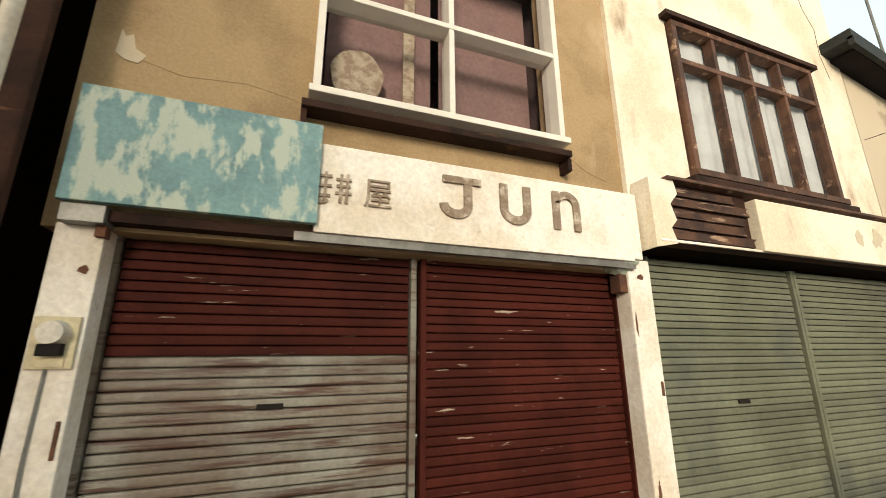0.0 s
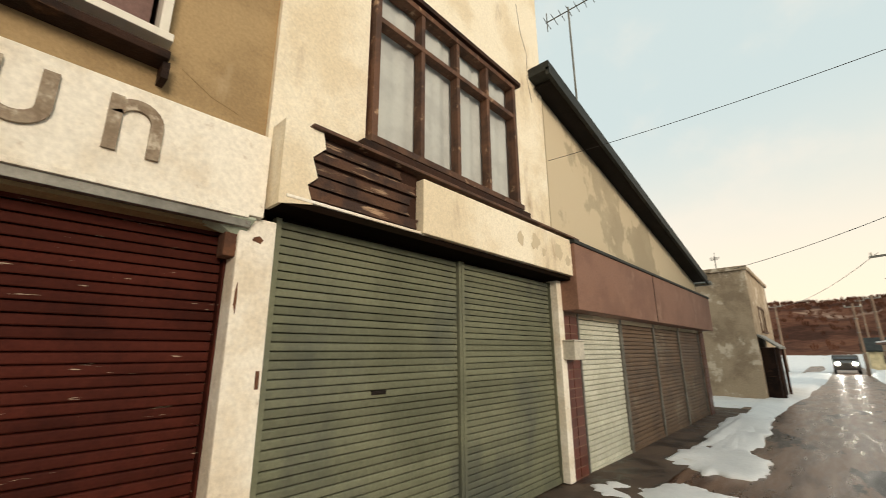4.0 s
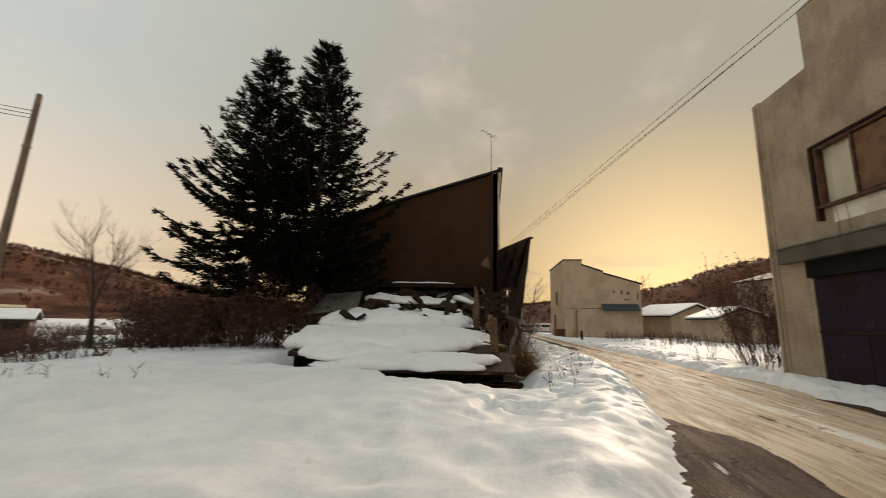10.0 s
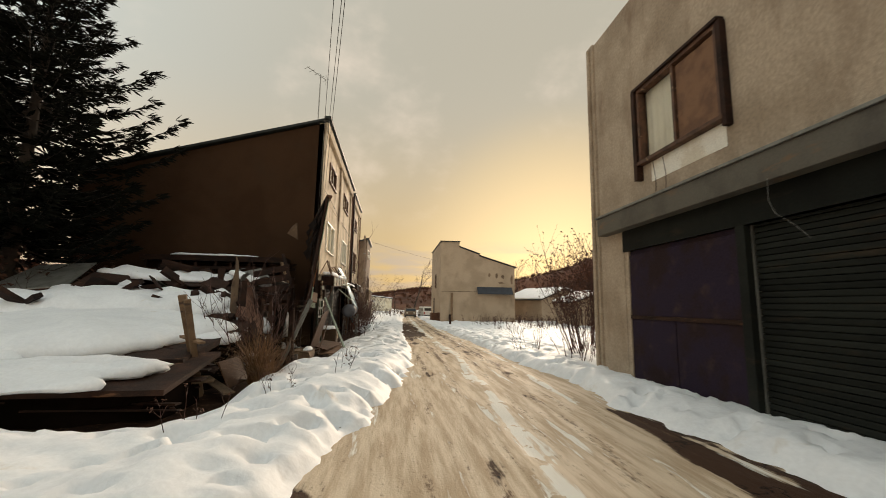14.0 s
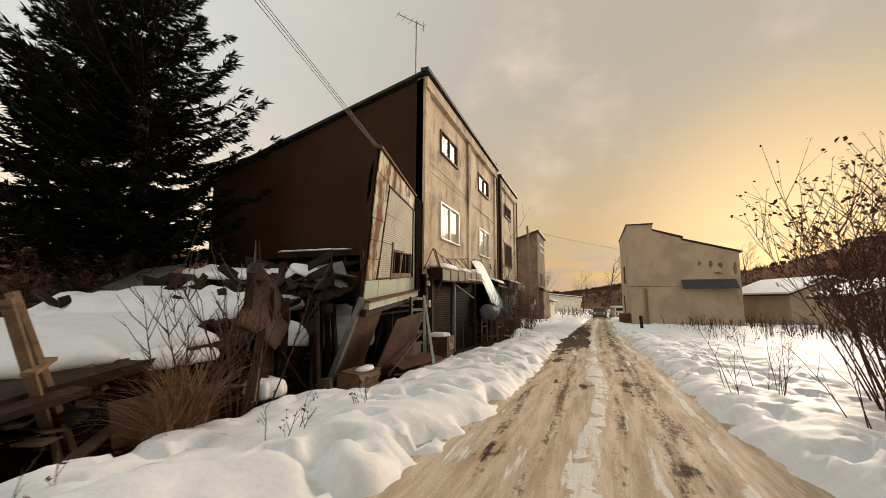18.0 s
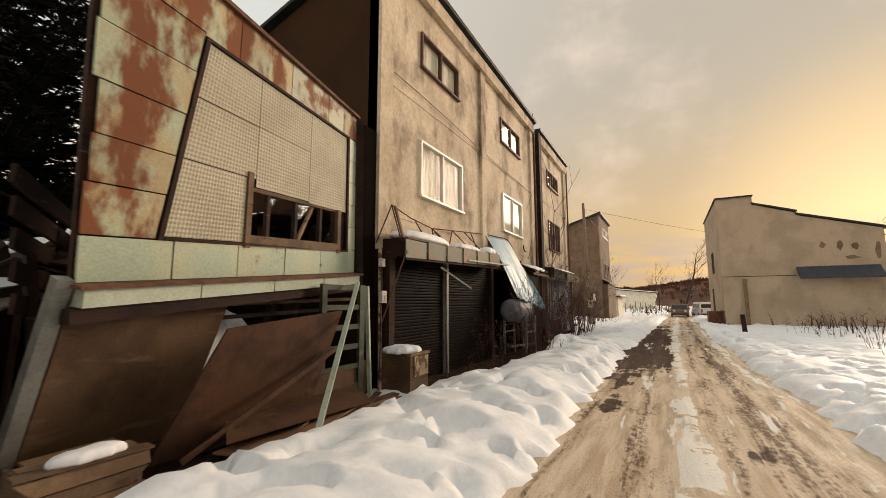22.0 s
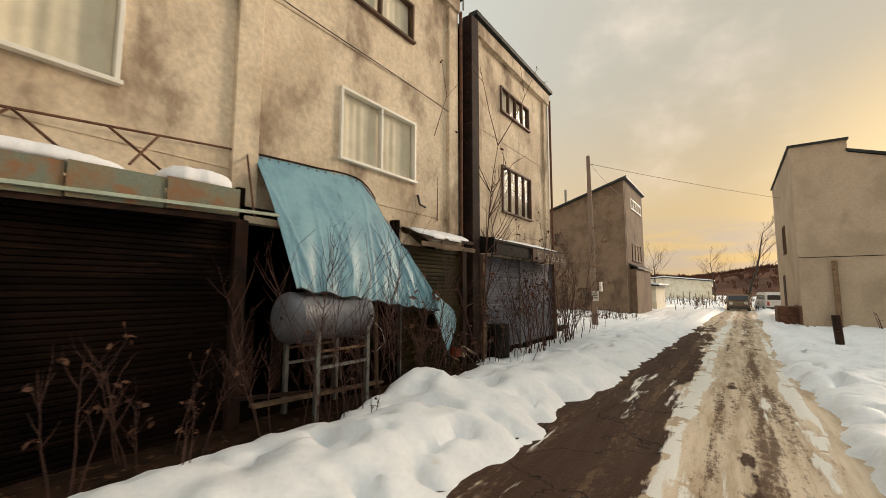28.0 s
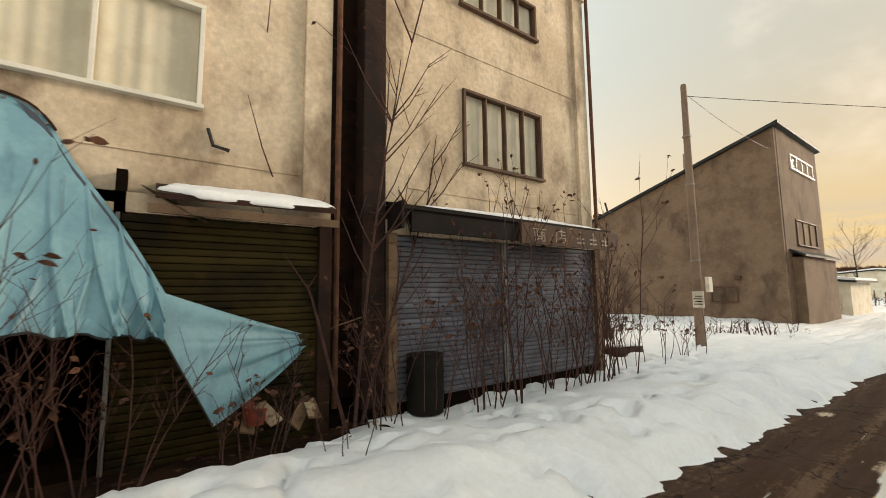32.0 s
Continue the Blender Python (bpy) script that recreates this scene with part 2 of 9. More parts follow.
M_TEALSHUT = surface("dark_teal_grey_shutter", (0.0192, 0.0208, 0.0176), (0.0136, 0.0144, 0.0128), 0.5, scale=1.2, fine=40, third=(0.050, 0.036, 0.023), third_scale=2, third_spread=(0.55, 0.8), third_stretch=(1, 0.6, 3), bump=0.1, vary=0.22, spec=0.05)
M_PURPLE = surface("faded_purple_panel", (0.030, 0.021, 0.036), (0.030, 0.018, 0.019), 0.6, scale=1.5, fine=40, third=(0.062, 0.040, 0.036), third_scale=3, third_spread=(0.55, 0.76), bump=0.3, spec=0.05)
M_DARKWOOD = surface("dark_weathered_wood", (0.036, 0.015, 0.008), (0.016, 0.007, 0.004), 0.8, scale=3, fine=60, third=(0.125, 0.060, 0.028), third_scale=8, third_spread=(0.60, 0.74), third_stretch=(0.4, 0.4, 3), bump=0.5, bump_scale=60, vary=0.25, spec=0.25)
M_WOOD = surface("bare_grey_brown_wood", (0.19, 0.115, 0.060), (0.115, 0.066, 0.034), 0.8, scale=3, fine=70, third=(0.050, 0.026, 0.014), third_scale=7, third_spread=(0.58, 0.70), third_stretch=(0.5, 0.5, 2), bump=0.5, vary=0.28)
M_PLY = surface("stained_plywood", (0.092, 0.042, 0.020), (0.050, 0.022, 0.012), 0.7, scale=2.2, fine=50, third=(0.15, 0.082, 0.042), third_scale=3, third_spread=(0.6, 0.78), bump=0.2, spec=0.25)
M_PLYGREY = surface("grimy_brown_plywood", (0.125, 0.074, 0.040), (0.078, 0.044, 0.024), 0.7, scale=1.8, fine=50, third=(0.20, 0.130, 0.075), third_scale=2.4, third_spread=(0.55, 0.72), third_stretch=(1, 0.6, 2.5), bump=0.3, spec=0.25)
M_CONCRETE = surface("stained_concrete", (0.693, 0.567, 0.4095), (0.54, 0.423, 0.2925), 0.9, scale=0.9, fine=14, spread=(0.40, 0.64), third=(0.19, 0.128, 0.082), third_scale=2.6, third_spread=(0.435, 0.74), third_stretch=(1, 0.6, 0.38), bump=0.35, bump_scale=30, grain=0.6)
M_STUCCOGREY = surface("grey_beige_stucco", (0.4583, 0.3601, 0.2619), (0.3355, 0.2554, 0.1784), 0.92, scale=0.9, fine=22, spread=(0.40, 0.66), third=(0.22, 0.150, 0.096), third_scale=1.9, third_spread=(0.50, 0.78), third_stretch=(1, 1, 0.35), bump=0.5, bump_scale=35, grain=0.7)
M_STUCCOFAR = surface("dun_stucco", (0.43, 0.325, 0.225), (0.35, 0.262, 0.178), 0.92, scale=0.6, fine=14, third=(0.21, 0.148, 0.098), third_scale=0.7, third_spread=(0.56, 0.78), third_stretch=(1, 1, 0.5), bump=0.15, grain=0.4)
M_EARTH = surface("dark_littered_earth", (0.040, 0.020, 0.011), (0.020, 0.010, 0.006), 0.95, scale=4, fine=40, third=(0.11, 0.058, 0.030), third_scale=9, third_spread=(0.58, 0.66), bump=0.6, bump_scale=25, spec=0.1)
M_PEELPOST = surface("peeling_pale_post", (0.42, 0.33, 0.22), (0.30, 0.20, 0.12), 0.8, scale=6, fine=50, third=(0.10, 0.045, 0.022), third_scale=7, third_spread=(0.50, 0.58), bump=0.4)
M_STUCCODARK = surface("brown_stained_stucco", (0.2, 0.1325, 0.0825), (0.1438, 0.0925, 0.0575), 0.92, scale=0.9, fine=9, third=(0.068, 0.042, 0.027), third_scale=1.0, third_spread=(0.54, 0.74), third_stretch=(1, 1, 0.5), bump=0.3, grain=0.5)
M_SIDING = surface("dark_brown_siding", (0.058, 0.031, 0.017), (0.046, 0.024, 0.013), 0.95, scale=0.7, fine=30, bump=0.1, third=(0.050, 0.030, 0.018), third_scale=1.1, third_spread=(0.5, 0.8), spec=0.04)
M_BROWNFASCIA = surface("brown_painted_fascia", (0.235, 0.125, 0.085), (0.185, 0.094, 0.064), 0.7, scale=1.2, fine=40, third=(0.31, 0.19, 0.135), third_scale=2.5, third_spread=(0.56, 0.78), bump=0.15)
M_TANSTUCCO = surface("tan_gable_stucco", (0.42, 0.355, 0.245), (0.36, 0.30, 0.205), 0.92, scale=0.7, fine=60, third=(0.55, 0.465, 0.325), third_scale=0.45, third_spread=(0.50, 0.53), bump=0.35, bump_scale=90, grain=0.45)
M_ROOFTEAL = surface("dark_teal_roof_metal", (0.034, 0.036, 0.033), (0.022, 0.024, 0.022), 0.6, 0.1, scale=2, fine=30, bump=0.1, spec=0.2)
M_GREYBAND = surface("grey_green_metal_band", (0.105, 0.092, 0.070), (0.072, 0.062, 0.048), 0.6, scale=1.6, fine=40, third=(0.17, 0.095, 0.048), third_scale=2.2, third_spread=(0.58, 0.72), third_stretch=(1, 0.6, 2), bump=0.15)
M_ALU = surface("white_aluminium", (0.76, 0.72, 0.63), (0.70, 0.66, 0.57), 0.4, 0.0, scale=4, fine=30, bump=0.0, grain=0.08)
M_BROWNALU = surface("brown_window_frame", (0.115, 0.062, 0.036), (0.080, 0.044, 0.027), 0.6, scale=4, fine=30, bump=0.1, spec=0.25)
M_STEEL = surface("grey_galvanised_steel", (0.24, 0.235, 0.21), (0.18, 0.175, 0.155), 0.5, 0.5, scale=5, fine=50, third=(0.12, 0.07, 0.045), third_scale=9, third_spread=(0.62, 0.74), bump=0.1)
M_RUST = surface("rusty_iron", (0.15, 0.065, 0.032), (0.09, 0.040, 0.022), 0.85, 0.2, scale=7, fine=60, bump=0.35)
M_RUSTPANEL = surface("rusting_sage_sheet_metal", (0.36, 0.36, 0.26), (0.31, 0.315, 0.235), 0.6, 0.1, scale=2, fine=50, third=(0.22, 0.095, 0.045), third_scale=2.2, third_spread=(0.50, 0.62), bump=0.15, rough2=0.9, vary=0.10)
M_POLE = surface("concrete_pole", (0.22, 0.15, 0.105), (0.17, 0.115, 0.08), 0.85, scale=2, fine=60, bump=0.2)
# near-black colour painting in the shade of rooms, gaps, hollows and soffits
M_DARK = surface("shade_black", (0.010, 0.006, 0.004), (0.007, 0.005, 0.003), 0.95, scale=2, fine=20, bump=0.0, spec=0.02)
M_CURTAIN = surface("pale_curtain", (0.86, 0.75, 0.56), (0.78, 0.67, 0.49), 0.9, scale=3, fine=30, bump=0.0, grain=0.1)
M_CURTAINBLUE = surface("cool_white_curtain", (0.58, 0.575, 0.535), (0.50, 0.49, 0.46), 0.9, scale=3, fine=30, bump=0.0, grain=0.1)
M_GLASS = glass_pane("window_glass", clear=0.96)
M_FRAMEWOOD = surface("worn_brown_window_timber", (0.115, 0.052, 0.026), (0.055, 0.024, 0.012), 0.7, scale=5, fine=60, third=(0.34, 0.22, 0.13), third_scale=9, third_spread=(0.60, 0.70), bump=0.4, vary=0.2)
M_TARP = surface("blue_tarpaulin", (0.195, 0.370, 0.435), (0.150, 0.300, 0.370), 0.42, scale=2, fine=20, third=(0.095, 0.195, 0.255), third_scale=2.2, third_spread=(0.54, 0.76), third_stretch=(1, 2.2, 0.6), bump=1.0, bump_scale=4.5, grain=0.25)
M_TILE = surface("maroon_glazed_tile", (0.125, 0.040, 0.028), (0.10, 0.032, 0.022), 0.3, scale=6, fine=30, bump=0.05, vary=0.2)
M_MORTAR = surface("tile_grout", (0.26, 0.17, 0.12), None, 0.9, bump=0.1)
M_NEEDLE = surface("spruce_needles", (0.010, 0.010, 0.006), (0.006, 0.006, 0.004), 0.9, scale=5, fine=30, bump=0.0, spec=0.1)
M_BARK = surface("dark_bark", (0.050, 0.033, 0.022), (0.032, 0.022, 0.015), 0.9, scale=6, fine=50, bump=0.5)
M_TWIG = surface("red_brown_twig", (0.072, 0.026, 0.016), (0.042, 0.016, 0.010), 0.8, scale=8, fine=50, bump=0.0)
M_DRYGRASS = surface("dry_straw_grass", (0.2516, 0.1326, 0.0544), (0.136, 0.0646, 0.0272), 0.8, scale=8, fine=50, bump=0.0)
M_DEADLEAF = surface("withered_leaf", (0.115, 0.044, 0.019), (0.060, 0.024, 0.012), 0.8, scale=8, fine=50, bump=0.0)
M_CABLE = plain("black_cable", (0.015, 0.013, 0.012), 0.6)
M_WHITEPLASTIC = surface("aged_white_plastic", (0.66, 0.62, 0.52), None, 0.5, bump=0.02)
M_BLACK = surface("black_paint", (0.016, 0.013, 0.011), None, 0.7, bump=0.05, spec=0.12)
M_APRON = surface("wet_earthy_apron", (0.125, 0.082, 0.054), (0.070, 0.043, 0.028), 0.75, scale=2.0, fine=40, third=(0.034, 0.022, 0.015), third_scale=2.5, third_spread=(0.48, 0.6), bump=0.5, rough2=0.4)


# ---- building blocks ----
def thing(name, label, category, at=(0, 0, 0), group="", kind=""):
    ob = new(name)
    ob.empty_display_size = 0.1
    ob.location = at
    return tagged(ob, label, category, group, kind)


def mesh_of(bm, name, material, smooth=False):
    me = bpy.data.meshes.new(name)
    bm.to_mesh(me)
    bm.free()
    me.materials.append(material)
    if smooth:
        for f in me.polygons:
            f.use_smooth = True
    return me


def part(name, bm, material, parent, label="", smooth=False):
    """Links a bmesh, in world coordinates, as one mesh object under a thing or part."""
    me = mesh_of(bm, name, material, smooth)
    return attach(name, me, parent, label)


def base_of(ob):
    m = Matrix.Translation(ob.location)
    return base_of(ob.parent) @ ob.matrix_parent_inverse @ m if ob.parent else m


def attach(name, me, parent, label=""):
    ob = new(name, me)
    if parent is not None:
        ob.parent = parent
        ob.matrix_parent_inverse = base_of(parent).inverted()
    return tagged(ob, label)


def lone(name, bm, material, label, category, group="", kind="", smooth=False):
    ob = new(name, mesh_of(bm, name, material, smooth))
    return tagged(ob, label, category, group, kind)


def box(bm, x0, x1, y0, y1, z0, z1, bevel=0.0, m=None):
    made = bmesh.ops.create_cube(bm, size=1.0, matrix=Matrix.Translation(((x0 + x1) / 2, (y0 + y1) / 2, (z0 + z1) / 2)) @ Matrix.Diagonal((abs(x1 - x0), abs(y1 - y0), abs(z1 - z0), 1)))
    verts = made["verts"]
    if bevel:
        edges = list({e for v in verts for e in v.link_edges})
        verts = bmesh.ops.bevel(bm, geom=edges, offset=bevel, segments=2, affect="EDGES", profile=0.6)["verts"]
    if m is not None:
        bmesh.ops.transform(bm, matrix=m, verts=verts)
    return bm


def boxed(*a, **k):
    return box(bmesh.new(), *a, **k)


def slab(bm, points, thick):
    """A prism: a flat polygon of 3D points pushed along the vector thick."""
    t = Vector(thick)
    low = [bm.verts.new(Vector(p)) for p in points]
    top = [bm.verts.new(Vector(p) + t) for p in points]
    k = len(points)
    bm.faces.new(low)
    bm.faces.new(list(reversed(top)))
    for i in range(k):
        bm.faces.new((low[(i + 1) % k], low[i], top[i], top[(i + 1) % k]))
    bmesh.ops.recalc_face_normals(bm, faces=bm.faces)
    return bm


def beam(bm, a, b, w, h=None, roll=0.0):
    """A squared timber or bar from a to b."""
    a, b = Vector(a), Vector(b)
    d = b - a
    q = d.to_track_quat("Z", "Y").to_matrix().to_4x4()
    m = Matrix.Translation((a + b) / 2) @ q @ Matrix.Rotation(roll, 4, "Z") @ Matrix.Diagonal((w, h or w, d.length, 1))
    bmesh.ops.create_cube(bm, size=1.0, matrix=m)
    return bm


def rod(bm, a, b, r, r2=None, seg=8, caps=True):
    a, b = Vector(a), Vector(b)
    d = b - a
    m = Matrix.Translation((a + b) / 2) @ d.to_track_quat("Z", "Y").to_matrix().to_4x4()
    bmesh.ops.create_cone(bm, cap_ends=caps, segments=seg, radius1=r, radius2=r if r2 is None else r2, depth=d.length, matrix=m)
    return bm


def tube(bm, pts, radii, seg=6):
    """A round tube through points with a radius at each."""
    rings = []
    for i, p in enumerate(pts):
        p = Vector(p)
        d = (Vector(pts[min(i + 1, len(pts) - 1)]) - Vector(pts[max(i - 1, 0)])).normalized()
        u = d.orthogonal().normalized()
        v = d.cross(u)
        rings.append([bm.verts.new(p + (u * math.cos(6.2832 * k / seg) + v * math.sin(6.2832 * k / seg)) * radii[i]) for k in range(seg)])
    for r0, r1 in zip(rings, rings[1:]):
        for k in range(seg):
            bm.faces.new((r0[k], r0[(k + 1) % seg], r1[(k + 1) % seg], r1[k]))
    return bm


def wall(bm, axis, face, depth, u0, u1, z0, z1, holes=()):
    """A wall with openings. axis 'y': it faces along y, its face at y = face and its back at face + depth; u runs along the other axis."""
    us = sorted({u0, u1, *[v for h in holes for v in h[:2]]})
    zs = sorted({z0, z1, *[v for h in holes for v in h[2:]]})
    solid = lambda i, j: 0 <= i < len(us) - 1 and 0 <= j < len(zs) - 1 and not any(h[0] - 1e-6 <= us[i] and us[i + 1] <= h[1] + 1e-6 and h[2] - 1e-6 <= zs[j] and zs[j + 1] <= h[3] + 1e-6 for h in holes)
    cache = {}

    def v(u, d, z):
        k = (round(u, 4), round(d, 4), round(z, 4))
        if k not in cache:
            cache[k] = bm.verts.new((u, d, z) if axis == "y" else (d, u, z))
        return cache[k]

    f, b = face, face + depth
    for i in range(len(us) - 1):
        for j in range(len(zs) - 1):
            if not solid(i, j):
                continue
            a0, a1, c0, c1 = us[i], us[i + 1], zs[j], zs[j + 1]
            for d in (f, b):
                bm.faces.new((v(a0, d, c0), v(a1, d, c0), v(a1, d, c1), v(a0, d, c1)))
            for di, dj, (p, q) in ((-1, 0, ((a0, c0), (a0, c1))), (1, 0, ((a1, c0), (a1, c1))), (0, -1, ((a0, c0), (a1, c0))), (0, 1, ((a0, c1), (a1, c1)))):
                if not solid(i + di, j + dj):
                    bm.faces.new((v(p[0], f, p[1]), v(q[0], f, q[1]), v(q[0], b, q[1]), v(p[0], b, p[1])))
    bmesh.ops.recalc_face_normals(bm, faces=bm.faces)
    return bm


def put(axis, face, out, u0, u1, d0, d1, z0, z1, bevel=0.0):
    """A box laid on a wall: d0..d1 metres out of its face (out is -1 or 1 along the wall's normal axis)."""
    lo, hi = sorted((face + out * d0, face + out * d1))
    return boxed(u0, u1, lo, hi, z0, z1, bevel=bevel) if axis == "y" else boxed(lo, hi, u0, u1, z0, z1, bevel=bevel)


def slat_mesh(length, pitch, axis, material, depth=0.014):
    """One curved roller-shutter slat, lying along x (axis 'y' wall) or y."""
    bm = bmesh.new()
    prof = [(0.0, -1.5), (0.01, 0.78), (0.12, 0.95), (0.40, 1.0), (0.68, 0.95), (0.82, 0.74), (0.875, 0.3), (0.88, -1.5), (1.0, -1.5)]
    rows = []
    for s in (0.0, length):
        rows.append([bm.verts.new((s, -d * depth, z * pitch) if axis == "y" else (-d * depth, s, z * pitch)) for z, d in prof])
    for k in range(len(prof) - 1):
        bm.faces.new((rows[0][k], rows[1][k], rows[1][k + 1], rows[0][k + 1]))
    bmesh.ops.recalc_face_normals(bm, faces=bm.faces)
    return mesh_of(bm, "slat", material)


def shutter(name, label, axis, face, out, u0, u1, z0, z1, material, pitch=0.05, slot=None, group="", upper=None, split=None, bar=True, rail_mat=None):
    """A closed roller shutter: slats one by one between two guide rails, with a bottom bar."""
    root = thing(name, label, "roller shutter", ((u0 + u1) / 2, face, z0) if axis == "y" else (face, (u0 + u1) / 2, z0), group)
    count = max(2, round((z1 - z0 - 0.06) / pitch))
    step = (z1 - z0 - 0.06) / count
    gap = 0.02
    low = slat_mesh(u1 - u0 - 2 * gap, step, axis, material)
    high = slat_mesh(u1 - u0 - 2 * gap, step, axis, upper) if upper else low
    for i in range(count):
        z = z0 + 0.06 + i * step
        ob = attach("slat", high if upper and z > split else low, root)
        wob = random.uniform(-0.0015, 0.0015)
        if axis == "y":
            ob.location = Vector((u0 + gap, face + wob, z))
            ob.scale = (1, -out, 1)
        else:
            ob.location = Vector((face + wob, u0 + gap, z))
            ob.scale = (-out, 1, 1)
    part("bottom_bar", put(axis, face, out, u0 + gap, u1 - gap, -0.005, 0.03, z0, z0 + 0.062, 0.004), rail_mat or material, root)
    for u in (u0 - 0.03, u1 - 0.02):
        part("guide_rail", put(axis, face, out, u + 0.008, u + 0.042, -0.02, 0.040, z0, z1, 0.004), rail_mat or M_STEEL, root)
    if slot:
        part("letter_slot", put(axis, face, out, slot[0], slot[1], 0.0, 0.022, slot[2] - 0.012, slot[2] + 0.014, 0.003), M_BLACK, root, "black letter slot flap")
    return root


def window(name, label, axis, face, out, u0, u1, z0, z1, frame_mat, panes=2, transom=None, proud=0.05, bar=0.05, curtain=None, room=0.5, room_mat=None, glass=None, inset=0.0, group="", dark=True, mull=None):
    """A framed window in a wall: outer frame, mullions, panes, a curtain and a room behind, its darkness painted in."""
    root = thing(name, label, "window", ((u0 + u1) / 2, face, z0) if axis == "y" else (face, (u0 + u1) / 2, z0), group, "structure")
    F = lambda n, a, b, c, d, o0=None, o1=None, mat=None, lab="": part(n, put(axis, face, out, a, b, -0.06 if o0 is None else o0, proud if o1 is None else o1, c, d, 0.005), mat or frame_mat, root, lab)
    F("jamb", u0, u0 + bar, z0 + bar, z1 - bar)
    F("jamb", u1 - bar, u1, z0 + bar, z1 - bar)
    F("head", u0, u1, z1 - bar, z1)
    F("sill", u0 - 0.02, u1 + 0.02, z0, z0 + bar, -0.06, proud + 0.03)
    cuts = [z0 + bar] + ([transom] if transom else []) + [z1 - bar]
    us = [u0 + bar + (u1 - u0 - 2 * bar) * i / panes for i in range(panes + 1)]
    for i in range(1, panes):
        F("mullion", us[i] - (mull or bar) * 0.45, us[i] + (mull or bar) * 0.45, z0 + bar, z1 - bar, -0.05, proud - 0.01)
    if transom:
        F("transom", u0 + bar, u1 - bar, transom - bar * 0.45, transom + bar * 0.45, -0.05, proud - 0.005)
    for i in range(panes):
        for c0, c1 in zip(cuts, cuts[1:]):
            bm, d = bmesh.new(), face + out * (-0.010 + 0.012 * (i % 2))
            ring = [(us[i], c0), (us[i + 1], c0), (us[i + 1], c1), (us[i], c1)]
            pane = bm.faces.new([bm.verts.new((u, d, z) if axis == "y" else (d, u, z)) for u, z in ring])
            pane.normal_update()
            if pane.normal[1 if axis == "y" else 0] * out < 0:
                pane.normal_flip()
            ob = part("pane", bm, glass or M_GLASS, root)
            ob.visible_shadow = False
    if curtain:
        bm = bmesh.new()
        n = int((u1 - u0) / 0.025)
        rng = random.Random(round(u0 * 100) + round(z0 * 10))
        ph = rng.uniform(0, 6)
        rows = []
        for k in range(n + 1):
            u = u0 + bar + (u1 - u0 - 2 * bar) * k / n
            d = -out * (0.075 + 0.006 * math.sin(u * 42 + ph) + 0.008 * math.sin(u * 17 + ph * 2)) + face
            rows.append([bm.verts.new((u, d, z) if axis == "y" else (d, u, z)) for z in (z0 + 0.02, z1 - 0.02)])
        for r0, r1 in zip(rows, rows[1:]):
            bm.faces.new((r0[0], r1[0], r1[1], r0[1]))
        part("curtain", bm, curtain, root, smooth=True)
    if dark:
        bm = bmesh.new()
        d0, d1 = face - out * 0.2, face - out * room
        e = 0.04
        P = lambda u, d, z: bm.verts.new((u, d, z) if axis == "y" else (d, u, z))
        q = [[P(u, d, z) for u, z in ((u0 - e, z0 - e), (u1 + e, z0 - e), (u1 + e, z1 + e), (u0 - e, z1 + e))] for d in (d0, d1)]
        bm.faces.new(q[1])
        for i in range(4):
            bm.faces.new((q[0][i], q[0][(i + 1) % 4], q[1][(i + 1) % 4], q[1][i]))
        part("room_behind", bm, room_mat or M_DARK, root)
    return root


# ---- ground: value noise, snow sheet and roads ----
_table = np.random.RandomState(7).rand(256, 256)


def vnoise(x, y):
    xi, yi = np.floor(x).astype(int), np.floor(y).astype(int)
    fx, fy = x - xi, y - yi
    fx, fy = fx * fx * (3 - 2 * fx), fy * fy * (3 - 2 * fy)
    g = lambda i, j: _table[(xi + i) % 256, (yi + j) % 256]
    return (g(0, 0) * (1 - fx) + g(1, 0) * fx) * (1 - fy) + (g(0, 1) * (1 - fx) + g(1, 1) * fx) * fy


def fbm(x, y, octaves=4):
    s, a, t = 0, 0.5, 0
    for k in range(octaves):
        s = s + a * vnoise(x * 2 ** k + 13.7 * k, y * 2 ** k + 5.1 * k)
        t += a
        a *= 0.5
    return s / t


def sstep(lo, hi, v):
    t = np.clip((v - lo) / (hi - lo), 0, 1)
    return t * t * (3 - 2 * t)


def lie(x, y):
    """The lie of the land: it falls gently to the south and east."""
    return -0.010 * np.clip(-y - 16, 0, 40) - 0.010 * np.clip(x - 4, 0, 40) - 0.025 * np.clip(x - 9, 0, 28) * sstep(4.5, 8.0, -y) * sstep(60, 35, x)


